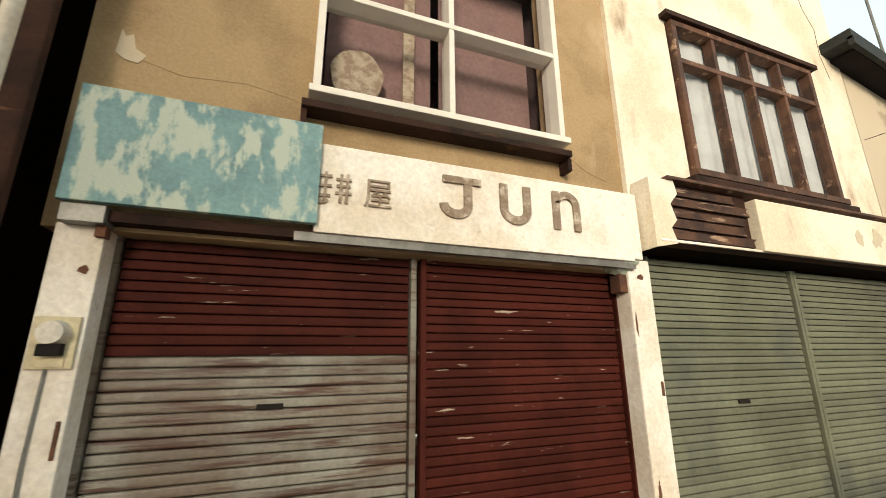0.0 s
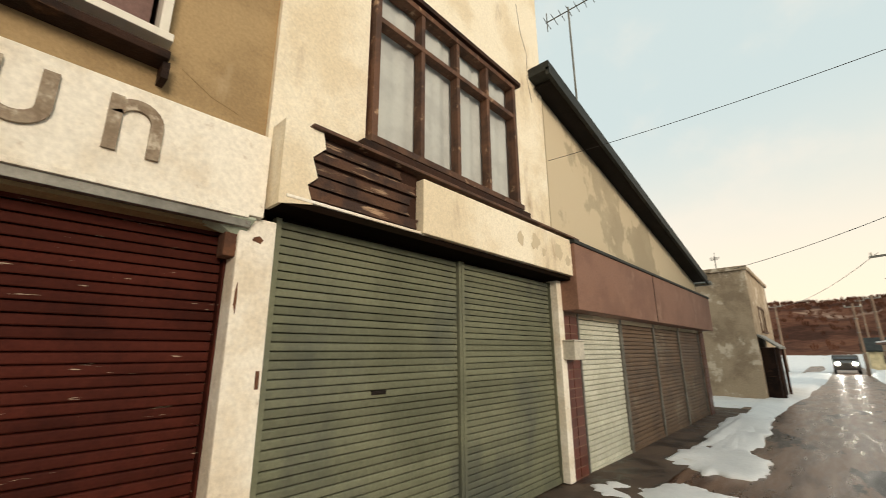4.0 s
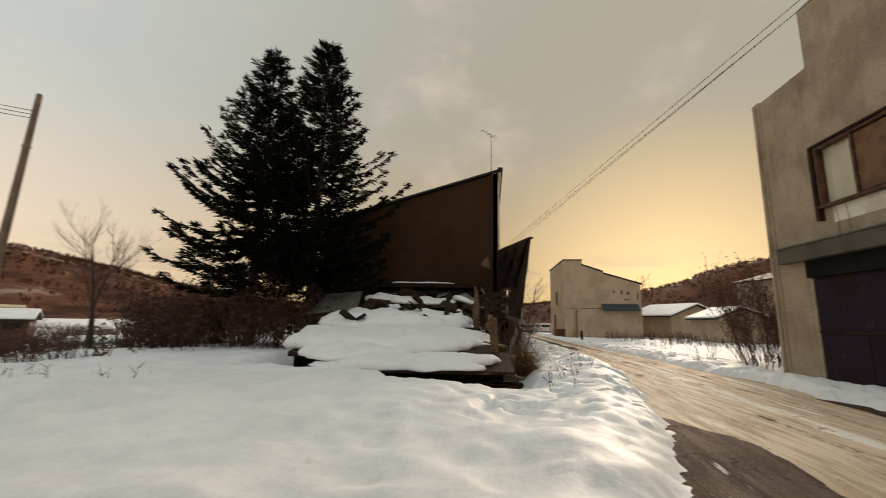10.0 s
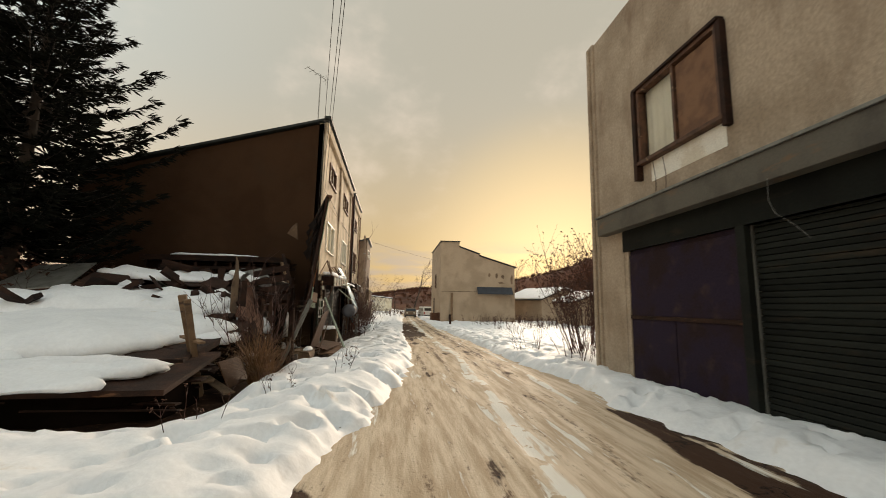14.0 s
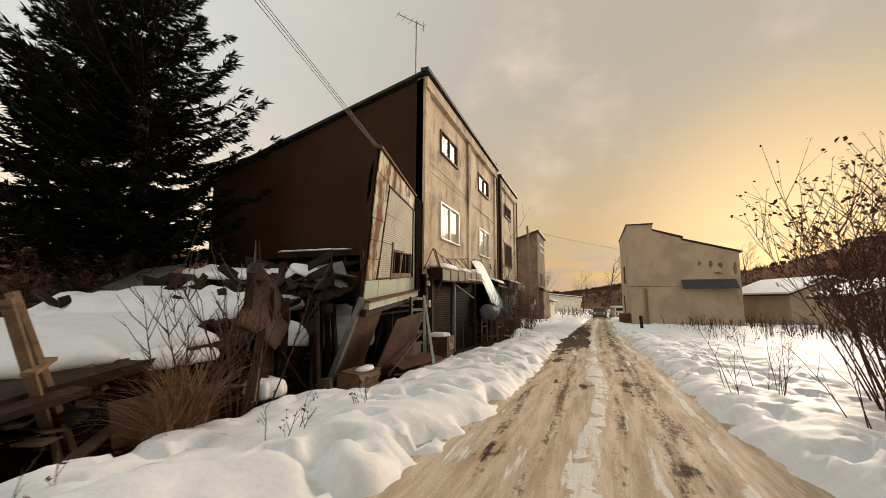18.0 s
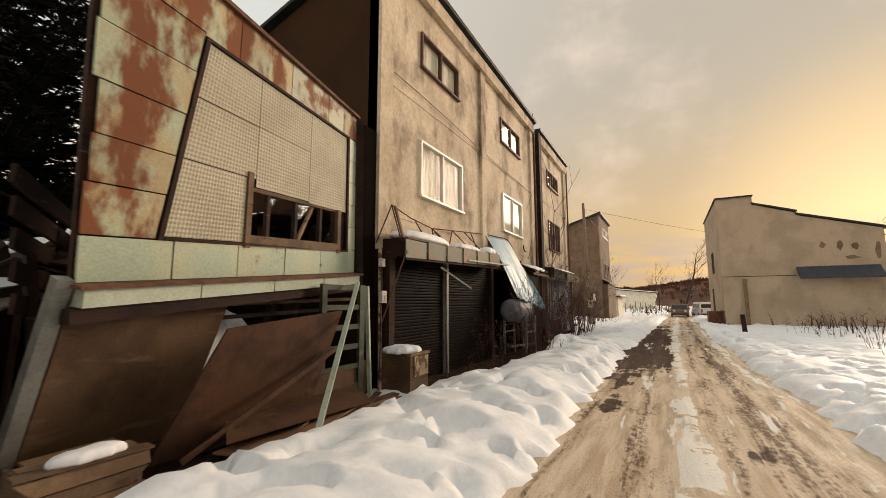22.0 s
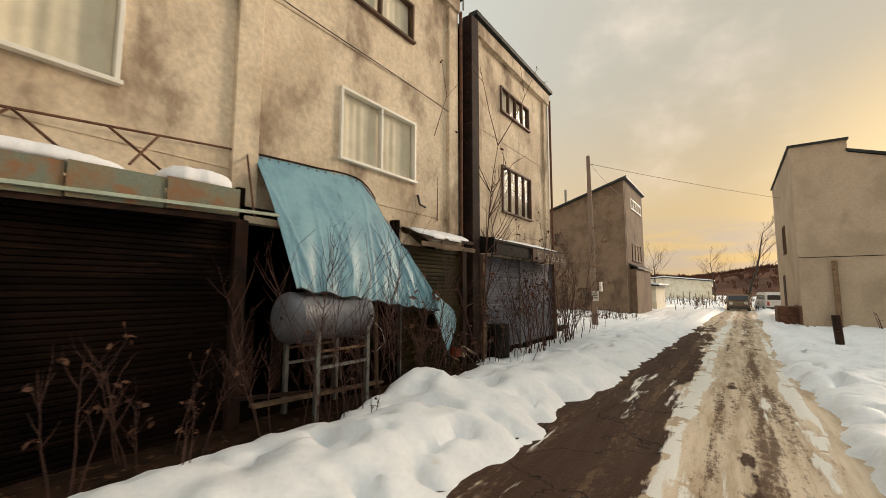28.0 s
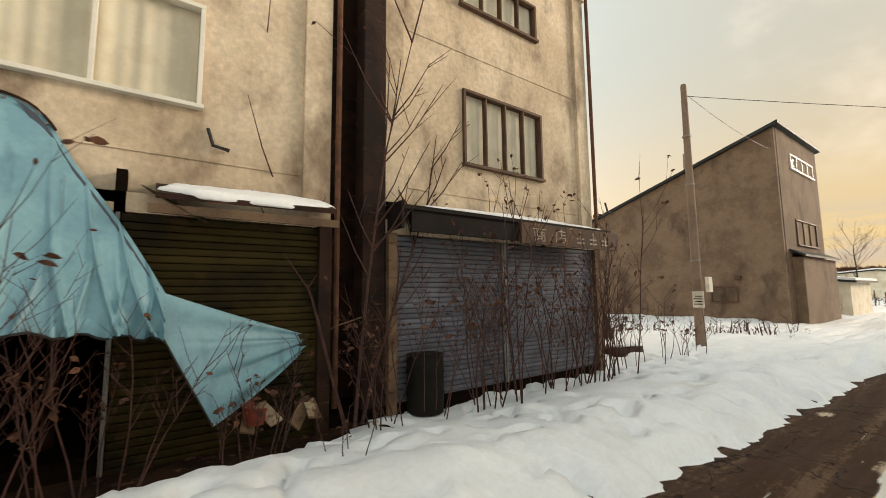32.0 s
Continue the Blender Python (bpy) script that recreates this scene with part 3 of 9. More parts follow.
def road_outside(x, y):
    """How far outside the roads a place lies, in metres (negative: on a road)."""
    wob = 0.34 * (fbm(x * 0.9, y * 0.9) - 0.5) + 0.22 * (fbm(x * 3.1, y * 3.1, 3) - 0.5) + 0.10 * (fbm(x * 8.0, y * 8.0, 2) - 0.5)
    lo = np.interp(x, [-30, 3, 5.2, 8, 12, 24, 60], [-3.4, -2.2, -1.95, -1.8, -1.8, -1.7, -2.2])
    hi = np.interp(x, [-30, 5.4, 8.6, 9.6, 11, 15, 24, 60], [1.35, 1.35, 1.35, 1.0, 0.75, 0.65, 0.2, -0.5])
    ew = np.maximum(y - hi, lo - y)
    left = np.interp(-y, [0, 2.4, 4.7, 6.4, 9, 13, 22, 32, 60], [0.9, 0.6, -0.45, -1.15, -1.8, -2.5, -2.42, -2.65, -3.3])
    right = np.interp(-y, [0, 3.5, 6, 9, 11, 14, 30, 60], [-9, -6.0, -4.95, -4.75, -4.85, -4.6, -4.45, -5.2])
    ns = np.maximum(np.maximum(x - left, right - x), y + 1.0)
    return np.minimum(ew, ns) + wob


def snow_height(x, y):
    d = road_outside(x, y)
    lump = fbm(x * 1.3, y * 1.3) - 0.5
    small = fbm(x * 4.5, y * 4.5, 3) - 0.5
    tread = np.clip(fbm(x * 4.6 + 40, y * 4.6, 2) - 0.62, 0, 0.12)
    lane = sstep(5.0, 8.0, -y) * sstep(-7.5, -6.0, x) * sstep(2.5, 0.5, x)
    east = sstep(-3.0, -2.2, x) * sstep(2.0, 6.0, -y)
    bank = 0.10 + 0.10 * np.exp(-((d - 0.7) / 0.5) ** 2) + 0.10 * east * sstep(0.2, 1.0, d)
    north = sstep(-0.3, 0.3, y)
    depth = (bank + 0.18 * lump) * (1 - 0.6 * north) + (0.07 + 0.015 * lane) * small + (0.025 + 0.030 * lane) * (fbm(x * 8.3, y * 8.3, 2) - 0.5) - 1.5 * tread * lane
    h = -0.05 + (depth + 0.05) * sstep(-0.02, 0.34, d)
    plowed = sstep(4.5, 6.5, x) * sstep(1.9, 2.6, -y) * sstep(7.5, 4.5, -y)
    h = h + plowed * (0.75 * np.maximum(fbm(x * 3.6, y * 3.6, 3) - 0.47, 0))
    field = sstep(4.0, 7.0, -y) * sstep(0.5, 2.0, x)
    h = h + 0.12 * field
    edge = 8.50 + 1.1 * sstep(2.6, 3.4, x)
    heap_zone = sstep(edge - 0.5, edge + 0.5, -y) * sstep(17.8, 17.0, -y) * sstep(-0.2, 0.5, x) * sstep(6.8, 5.8, x)
    h = h * (1 - heap_zone) - 0.16 * heap_zone
    apron = sstep(1.32, 1.5, y) * sstep(16.5, 14.5, x)
    h = h * (1 - apron) - 0.06 * apron
    by_ruin = sstep(-0.75, -0.15, x) * sstep(13.0, 13.8, -y) * sstep(18.0, 17.2, -y) * sstep(6.0, 4.0, x)
    h = h * (1 - by_ruin) - 0.14 * by_ruin
    hug = sstep(-0.95, 0.15, x) * sstep(17.2, 18.0, -y) * sstep(33.0, 31.0, -y)
    h = h - 0.22 * hug
    brink = np.interp(-y, [17.8, 18.6, 19.6, 22.5, 25.0, 26.5], [0.5, 0.0, -0.62, -0.66, -0.50, 0.1]) + 0.16 * (fbm(x * 2.2, y * 2.2, 2) - 0.5)
    h = h - 0.34 * sstep(-0.12, 0.22, x - brink) * sstep(17.8, 18.6, -y) * sstep(27.0, 26.0, -y) * sstep(3.0, 2.0, x)
    h = h + 0.24 * np.exp(-((x + 0.92) / 0.38) ** 2 - ((y + 23.55) / 0.45) ** 2)
    return h


def grid_axis(fine0, fine1, step, far0, far1, grow=1.16):
    mid = list(np.arange(fine0, fine1 + step / 2, step))
    up, s = [], step
    while (up[-1] if up else mid[-1]) < far1:
        s *= grow
        up.append((up[-1] if up else mid[-1]) + s)
    down, s = [], step
    while (down[-1] if down else mid[0]) > far0:
        s *= grow
        down.append((down[-1] if down else mid[0]) - s)
    return np.array(down[::-1] + mid + up)


def sheet(name, xs, ys, zf, material, label, category, keep=None, marks=None):
    gx, gy = np.meshgrid(xs, ys)
    gz = zf(gx, gy)
    nx, ny = len(xs), len(ys)
    idx = np.arange(nx * ny).reshape(ny, nx)
    q = np.stack([idx[:-1, :-1], idx[:-1, 1:], idx[1:, 1:], idx[1:, :-1]], -1).reshape(-1, 4)
    if keep is not None:
        ok = keep(gx, gy).ravel()
        q = q[ok[q].any(1)]
    me = bpy.data.meshes.new(name)
    me.from_pydata(np.stack([gx, gy, gz], -1).reshape(-1, 3).tolist(), [], q.tolist())
    me.materials.append(material)
    for key, fn in (marks or {}).items():
        me.attributes.new(key, "FLOAT", "POINT").data.foreach_set("value", np.asarray(fn(gx, gy), dtype=np.float32).ravel())
    for f in me.polygons:
        f.use_smooth = True
    return tagged(new(name, me), label, category, "", "structure")


sheet("ground", grid_axis(-8.5, 9.0, 0.075, -900, 900), grid_axis(-33.0, 2.2, 0.075, -900, 900),
      lambda x, y: lie(x, y) + snow_height(x, y) + 0.25 * (fbm(x * 0.07, y * 0.07) - 0.5) * sstep(20, 60, np.hypot(x, y)),
      M_SNOW, "lumpy white snow cover with trodden edges along the roads", "snow")


def road_material(name, ice, seed, rough_wet):
    """Wet asphalt with packed ice and wheel tracks that run along the road (y) or bare wet asphalt (x)."""
    m = bpy.data.materials.new(name)
    m.use_nodes = True
    n, l = m.node_tree.nodes, m.node_tree.links
    p = n["Principled BSDF"]
    geo = n.new("ShaderNodeNewGeometry")

    def tex(scale, stretch, detail=6.0, loc=0.0):
        mp = n.new("ShaderNodeMapping")
        mp.inputs["Scale"].default_value, mp.inputs["Location"].default_value = stretch, (loc + seed, loc * 2, 0)
        l.new(geo.outputs["Position"], mp.inputs["Vector"])
        t = n.new("ShaderNodeTexNoise")
        t.inputs["Scale"].default_value, t.inputs["Detail"].default_value, t.inputs["Roughness"].default_value = scale, detail, 0.72 if detail > 7 else 0.62
        l.new(mp.outputs["Vector"], t.inputs["Vector"])
        return t.outputs["Fac"]

    def ramp(src, lo, hi, a=0.0, b=1.0):
        r = n.new("ShaderNodeMapRange")
        r.interpolation_type = "SMOOTHSTEP"
        for k, v in (("From Min", lo), ("From Max", hi), ("To Min", a), ("To Max", b)):
            r.inputs[k].default_value = v
        l.new(src, r.inputs["Value"])
        return r.outputs["Result"]

    def mix(fac, a, b):
        x = n.new("ShaderNodeMix")
        x.data_type = "RGBA"
        l.new(fac, x.inputs[0])
        for i, v in ((6, a), (7, b)):
            if isinstance(v, tuple):
                x.inputs[i].default_value = (*v, 1)
            else:
                l.new(v, x.inputs[i])
        return x.outputs[2]

    def math_node(op, a, b):
        x = n.new("ShaderNodeMath")
        x.operation = op
        for i, v in enumerate((a, b)):
            if isinstance(v, float):
                x.inputs[i].default_value = v
            else:
                l.new(v, x.inputs[i])
        return x.outputs[0]

    p.inputs["Specular IOR Level"].default_value = 0.16 if ice else 0.45
    along = (1.0, 0.10, 1.0) if ice else (0.16, 1.0, 1.0)
    asphalt = mix(tex(60, (1, 1, 1), 3), (0.042, 0.020, 0.011), (0.076, 0.039, 0.023))
    streak, patch, fine = tex(3.2, along), tex(0.8, (1, 1, 1), 5, 3.0), tex(9.0, along, 4, 9.0)
    if ice:
        wheel, ridge = n.new("ShaderNodeAttribute"), n.new("ShaderNodeAttribute")
        wheel.attribute_name, ridge.attribute_name = "wheel", "ridge"
        field = math_node("ADD", math_node("MULTIPLY", streak, 0.50), math_node("MULTIPLY", patch, 0.50))
        field = math_node("SUBTRACT", field, math_node("MULTIPLY", wheel.outputs["Fac"], 0.15))
        f_ice = ramp(field, 0.365, 0.405)
        tan = mix(ramp(fine, 0.35, 0.65), (0.68, 0.545, 0.40), (0.47, 0.345, 0.228))
        col = mix(f_ice, asphalt, tan)
        melt = math_node("ADD", math_node("MULTIPLY", tex(4.5, (1.5, 0.13, 1.0), 10, 17.0), 0.6), math_node("MULTIPLY", tex(22, (1.0, 0.5, 1.0), 8, 5.0), 0.4))
        rut = n.new("ShaderNodeAttribute")
        rut.attribute_name = "rut"
        f_melt = ramp(math_node("ADD", melt, math_node("MULTIPLY", rut.outputs["Fac"], 0.11)), 0.555, 0.66)
        col = mix(f_melt, col, mix(tex(30, (1, 0.4, 1), 4), (0.085, 0.046, 0.027), (0.19, 0.118, 0.070)))
        vor = n.new("ShaderNodeTexVoronoi")
        vor.feature = "DISTANCE_TO_EDGE"
        vor.inputs["Scale"].default_value = 0.9
        warp = n.new("ShaderNodeVectorMath")
        warp.operation = "ADD"
        l.new(geo.outputs["Position"], warp.inputs[0])
        wnz = n.new("ShaderNodeTexNoise")
        wnz.inputs["Scale"].default_value, wnz.inputs["Detail"].default_value = 2.5, 4.0
        l.new(geo.outputs["Position"], wnz.inputs["Vector"])
        l.new(wnz.outputs["Color"], warp.inputs[1])
        l.new(warp.outputs["Vector"], vor.inputs["Vector"])
        crack = ramp(vor.outputs["Distance"], 0.012, 0.004)
        col = mix(math_node("MULTIPLY", crack, ramp(f_ice, 0.3, 0.0)), col, (0.008, 0.004, 0.003))
        slush = math_node("ADD", math_node("MULTIPLY", streak, 0.6), math_node("MULTIPLY", fine, 0.4))
        f_slush = ramp(math_node("ADD", slush, math_node("MULTIPLY", math_node("MULTIPLY", ridge.outputs["Fac"], ramp(tex(2.6, (1, 1, 1), 4, 31.0), 0.38, 0.46)), 0.17)), 0.58, 0.63)
        col = mix(f_slush, col, (0.80, 0.755, 0.68))
        rough = math_node("ADD", ramp(f_ice, 0, 1, rough_wet, 0.70), ramp(fine, 0.3, 0.7, -0.06, 0.12))
    else:
        f_wet = ramp(math_node("ADD", math_node("MULTIPLY", streak, 0.75), math_node("MULTIPLY", patch, 0.25)), 0.46, 0.58)
        col = mix(f_wet, (0.225, 0.135, 0.090), mix(patch, asphalt, (0.135, 0.075, 0.047)))
        hole = ramp(tex(0.9, (0.5, 1.6, 1.0), 5, 23.0), 0.565, 0.60)
        col = mix(hole, col, (0.020, 0.012, 0.009))
        rough = math_node("ADD", ramp(f_wet, 0, 1, 0.34, rough_wet + 0.12), ramp(fine, 0.3, 0.7, -0.04, 0.10))
    l.new(col, p.inputs["Base Color"])
    l.new(rough, p.inputs["Roughness"])
    b = n.new("ShaderNodeBump")
    b.inputs["Strength"].default_value, b.inputs["Distance"].default_value = 0.5 if ice else 0.15, 0.02
    l.new(math_node("ADD", fine, tex(45, (1, 1, 1), 3)) if ice else tex(45, (1, 1, 1), 3), b.inputs["Height"])
    l.new(b.outputs["Normal"], p.inputs["Normal"])
    return m


M_ROADEW = road_material("wet_asphalt", False, 0.0, 0.16)
M_ROADNS = road_material("icy_packed_road", True, 4.0, 0.78)


def ns_strip(x, y):
    """A ridge of pressed snow between the wheel tracks."""
    c = np.interp(-y, [0, 6, 13, 22, 32, 60], [-2.6, -3.0, -3.45, -3.4, -3.45, -4.0])
    q = x - c + 0.10 * (fbm(x * 0 + 3, y * 0.8) - 0.5)
    return np.exp(-(q / 0.13) ** 2) + 0.8 * np.exp(-((q + 1.02) / 0.07) ** 2)


def ruts(x, y):
    """Narrow muddy ruts where the ice has melted through, stronger further down the lane."""
    c = np.interp(-y, [0, 6, 13, 22, 32, 60], [-2.6, -3.0, -3.45, -3.4, -3.45, -4.0])
    q = x - c
    return (np.exp(-((q - 0.42) / 0.10) ** 2) + 1.1 * np.exp(-((q + 0.66) / 0.20) ** 2) + 0.8 * np.exp(-((q - 0.95) / 0.12) ** 2) + 0.9 * np.exp(-((q + 0.25) / 0.06) ** 2)) * (0.35 + 0.65 * sstep(10, 16, -y))


def wheel_tracks(x, y):
    """Where tyres have worn the ice away: one track each side of the ridge, and the bare asphalt further on."""
    c = np.interp(-y, [0, 6, 13, 22, 32, 60], [-2.6, -3.0, -3.45, -3.4, -3.45, -4.0])
    two = 0.25 * np.exp(-((np.abs(x - c) - 0.62) / 0.24) ** 2) * sstep(8, 14, -y)
    bare = 1.3 * sstep(18, 24, -y) * sstep(-3.5, -3.1, x) * sstep(44, 34, -y) + 1.4 * sstep(7.6, 6.0, -y) * sstep(-1.9, -1.2, x + 0.8 * (fbm(x, y) - 0.5)) + 1.2 * sstep(-4.45, -4.7, x) * sstep(11, 9, -y)
    spots = 2.2 * np.exp(-(((x + 1.2) / 0.55) ** 2 + ((y + 6.0) / 1.0) ** 2)) + 1.0 * np.exp(-(((x + 4.5) / 0.2) ** 2 + ((y + 6.6) / 2.2) ** 2)) + 1.2 * np.exp(-(((x + 1.9) / 0.9) ** 2 + ((y + 25.6) / 2.4) ** 2))
    spots = spots + 1.4 * sstep(5.9, 5.1, -y + 0.8 * (fbm(x * 1.2, y * 1.2) - 0.5)) * sstep(-2.5, -3.4, x)
    return two + bare + spots


sheet("road_east_west", grid_axis(-6, 14, 0.25, -80, 300), np.arange(-4.2, 1.8, 0.15), lambda x, y: lie(x, y) + 0.012 * (fbm(x * 1.5, y * 1.5) - 0.5) - 0.001, M_ROADEW,
      "wet dark asphalt lane with shallow puddles", "road")
sheet("road_south", np.arange(-6.4, 1.3, 0.06), grid_axis(-34, -4.6, 0.10, -90, -4.3),
      lambda x, y: lie(x, y) + 0.010 + 0.03 * (fbm(x * 2.5, y * 0.5, 4) - 0.5) + 0.035 * ns_strip(x, y) * sstep(0.35, 0.6, fbm(x * 1.5, y * 1.5)) - 0.05 * sstep(-5.6, -4.6, y + 0.5 * fbm(x * 0.8, y * 0.8)), M_ROADNS,
      "narrow back lane of packed brown ice with wheel tracks", "road", keep=lambda x, y: road_outside(x, y) < 0.55, marks={"wheel": wheel_tracks, "ridge": ns_strip, "rut": ruts})

# ---- north side: shop with the lettered fascia ----
GREY = M_STEEL


def text_mesh(body, size, depth, name="letters"):
    cu = bpy.data.curves.new(name, "FONT")
    cu.body, cu.size, cu.extrude, cu.align_x, cu.align_y = body, size, depth, "CENTER", "CENTER"
    ob = bpy.data.objects.new(name, cu)
    scene.collection.objects.link(ob)
    dg = bpy.context.evaluated_depsgraph_get()
    me = bpy.data.meshes.new_from_object(ob.evaluated_get(dg))
    bpy.data.objects.remove(ob)
    return me


def fit_text(body, x0, x1, y, z0, z1, depth, material, parent, label, name="letter", scale_xy=True):
    """A raised letter on a wall that faces south, filling the given box."""
    me = text_mesh(body, 1.0, 0.0)
    co = np.array([v.co[:] for v in me.vertices])
    lo, hi = co.min(0), co.max(0)
    bm = bmesh.new()
    bm.from_mesh(me)
    for v in bm.verts:
        v.co = Vector((x0 + (v.co.x - lo[0]) / (hi[0] - lo[0]) * (x1 - x0), y, z0 + (v.co.y - lo[1]) / (hi[1] - lo[1]) * (z1 - z0)))
    front = list(bm.faces)
    r = bmesh.ops.extrude_face_region(bm, geom=front)
    bmesh.ops.translate(bm, verts=[g for g in r["geom"] if isinstance(g, bmesh.types.BMVert)], vec=(0, -depth, 0))
    bmesh.ops.recalc_face_normals(bm, faces=bm.faces)
    return part(name, bm, material, parent, label)


def shop_letters():
    root = thing("shop_a", "two-storey shop with olive-brown stucco and a white lettered fascia", "shop", (1.0, 2.0, 0), kind="structure")
    part("upper_wall", wall(bmesh.new(), "y", 1.98, 0.15, -0.62, 2.66, 1.95, 6.4, [(0.45, 2.08, 2.80, 4.32)]), M_OLIVE, root)
    part("side_wall", boxed(-0.62, -0.50, 2.13, 7.5, 0, 6.4), M_OLIVE, root)
    part("back_wall", boxed(-0.62, 6.1, 7.5, 7.62, 0, 6.2), M_OLIVE, root)
    part("flat_roof", boxed(-0.62, 2.66, 2.13, 7.5, 6.25, 6.40), M_ROOFTEAL, root)
    part("corner_post", boxed(-0.55, -0.37, 1.93, 2.2, 0.0, 1.96, 0.012), M_WHITEPLASTER, root, "white painted square post with rust stains")
    part("end_post", boxed(2.56, 2.76, 1.93, 2.2, 0.0, 2.03, 0.012), M_WHITEPLASTER, root, "white painted square post with rust stains")
    f = part("fascia", boxed(0.49, 2.66, 1.88, 1.979, 2.02, 2.50, 0.008), M_WHITEPLASTER, root, "white painted fascia board with ghosted raised letters")
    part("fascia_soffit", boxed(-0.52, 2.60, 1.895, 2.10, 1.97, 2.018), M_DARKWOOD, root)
    part("fascia_lip", boxed(0.49, 2.58, 1.872, 1.90, 2.003, 2.03, 0.004), M_WHITEPLASTER, root)
    p = part("blue_panel", boxed(-0.53, 0.50, 1.835, 1.875, 2.035, 2.58, 0.004), M_BLUEPANEL, root, "teal blue sign panel with peeling paint showing cream")
    part("panel_end_cap", boxed(-0.52, -0.36, 1.86, 1.98, 1.95, 2.03, 0.004), M_STEEL, root)
    return root


shop_a = shop_letters()
shutter("roller_shutter", "maroon roller shutter with a grey lower half, paint flaking", "y", 2.10, -1, -0.36, 1.07, 0.0, 2.0, M_GREYSHUT, slot=(0.30, 0.42, 1.16), upper=M_MAROON, split=1.40, rail_mat=M_GREYSHUT)
shutter("roller_shutter", "closed maroon roller shutter, faded and scuffed", "y", 2.10, -1, 1.14, 2.56, 0.0, 1.98, M_MAROON, rail_mat=M_MAROON)
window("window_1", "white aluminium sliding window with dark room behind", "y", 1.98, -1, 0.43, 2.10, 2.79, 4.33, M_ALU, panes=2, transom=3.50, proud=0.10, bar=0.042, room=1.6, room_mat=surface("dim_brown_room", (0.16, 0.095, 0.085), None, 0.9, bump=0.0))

# shop with the sage shutters
shop_b = thing("shop_b", "two-storey cream stucco shop with a broken timber fascia", "shop", (4.4, 2.0, 0), kind="structure")
part("upper_wall", wall(bmesh.new(), "y", 1.94, 0.15, 2.66, 6.06, 2.14, 6.4, [(3.34, 5.36, 2.75, 4.28)]), M_CREAM, shop_b)
part("side_wall", boxed(5.94, 6.06, 2.09, 7.5, 0, 6.4), M_CREAM, shop_b)
part("flat_roof", boxed(2.66, 6.06, 2.09, 7.5, 6.25, 6.40), M_ROOFTEAL, shop_b)
part("fascia_box", boxed(2.70, 3.74, 1.82, 1.939, 2.16, 2.60, 0.006), M_DARKWOOD, shop_b, "bare dark lath boards where the plaster has fallen")
part("fascia", boxed(3.74, 6.36, 1.74, 1.939, 2.14, 2.56, 0.008), M_CREAM, shop_b, "stained cream plaster fascia")
part("fascia_cap", boxed(2.84, 6.38, 1.745, 1.94, 2.60, 2.625, 0.006), M_FRAMEWOOD, shop_b)
shutter("roller_shutter", "closed sage green roller shutter", "y", 2.02, -1, 2.80, 4.42, 0.0, 2.08, M_GREENSHUT, slot=(3.53, 3.65, 1.05), rail_mat=M_GREENSHUT)
shutter("roller_shutter", "closed sage green roller shutter", "y", 2.02, -1, 4.47, 6.02, 0.0, 2.08, M_GREENSHUT, rail_mat=M_GREENSHUT)
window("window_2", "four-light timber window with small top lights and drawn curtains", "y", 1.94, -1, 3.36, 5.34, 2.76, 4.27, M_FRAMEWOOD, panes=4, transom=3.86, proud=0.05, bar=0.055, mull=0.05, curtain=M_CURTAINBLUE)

# gabled shop
shop_c = thing("shop_c", "single-storey gabled shop with a brown fascia over shutters", "shop", (10, 2, 0), kind="structure")
part("gable_wall", slab(bmesh.new(), [(6.1, 1.95, 1.7), (13.4, 1.95, 1.7), (13.4, 1.95, 2.92), (6.1, 1.95, 4.50)], (0, 0.15, 0)), M_TANSTUCCO, shop_c)
part("roof", slab(bmesh.new(), [(5.75, 1.66, 4.62), (13.45, 1.66, 2.96), (13.45, 1.66, 3.08), (5.75, 1.66, 4.74)], (0, 7, 0)), M_ROOFTEAL, shop_c)
# soffit given black, so the shade of the eaves sits in its colour
part("soffit", slab(bmesh.new(), [(5.9, 1.72, 4.55), (13.3, 1.72, 2.955), (13.3, 1.72, 2.985), (5.9, 1.72, 4.58)], (0, 0.228, 0)), M_BLACK, shop_c)
part("fascia", boxed(6.12, 13.35, 1.70, 1.949, 1.76, 2.52, 0.01), M_BROWNFASCIA, shop_c)
part("fascia_cap", boxed(6.10, 13.38, 1.68, 1.95, 2.52, 2.56, 0.004), M_ROOFTEAL, shop_c)
part("east_wall", boxed(13.2, 13.4, 2.1, 8, 0, 2.9), M_TANSTUCCO, shop_c)
for u0, u1, mat, lab in ((6.60, 7.98, M_LIGHTSHUT, "closed pale green roller shutter"), (8.04, 9.55, M_TAUPESHUT, "closed taupe roller shutter with rust"), (9.60, 11.15, M_TAUPESHUT, "closed taupe roller shutter with rust"), (11.2, 12.9, M_TAUPESHUT, "closed taupe roller shutter with rust")):
    shutter("roller_shutter", lab, "y", 1.98, -1, u0, u1, -0.06, 1.76, mat, pitch=0.06)
for u0, u1 in ((6.12, 6.52), (12.98, 13.35)):
    part("tiled_pillar", boxed(u0, u1, 1.93, 2.2, -0.1, 1.76), M_MORTAR, shop_c)

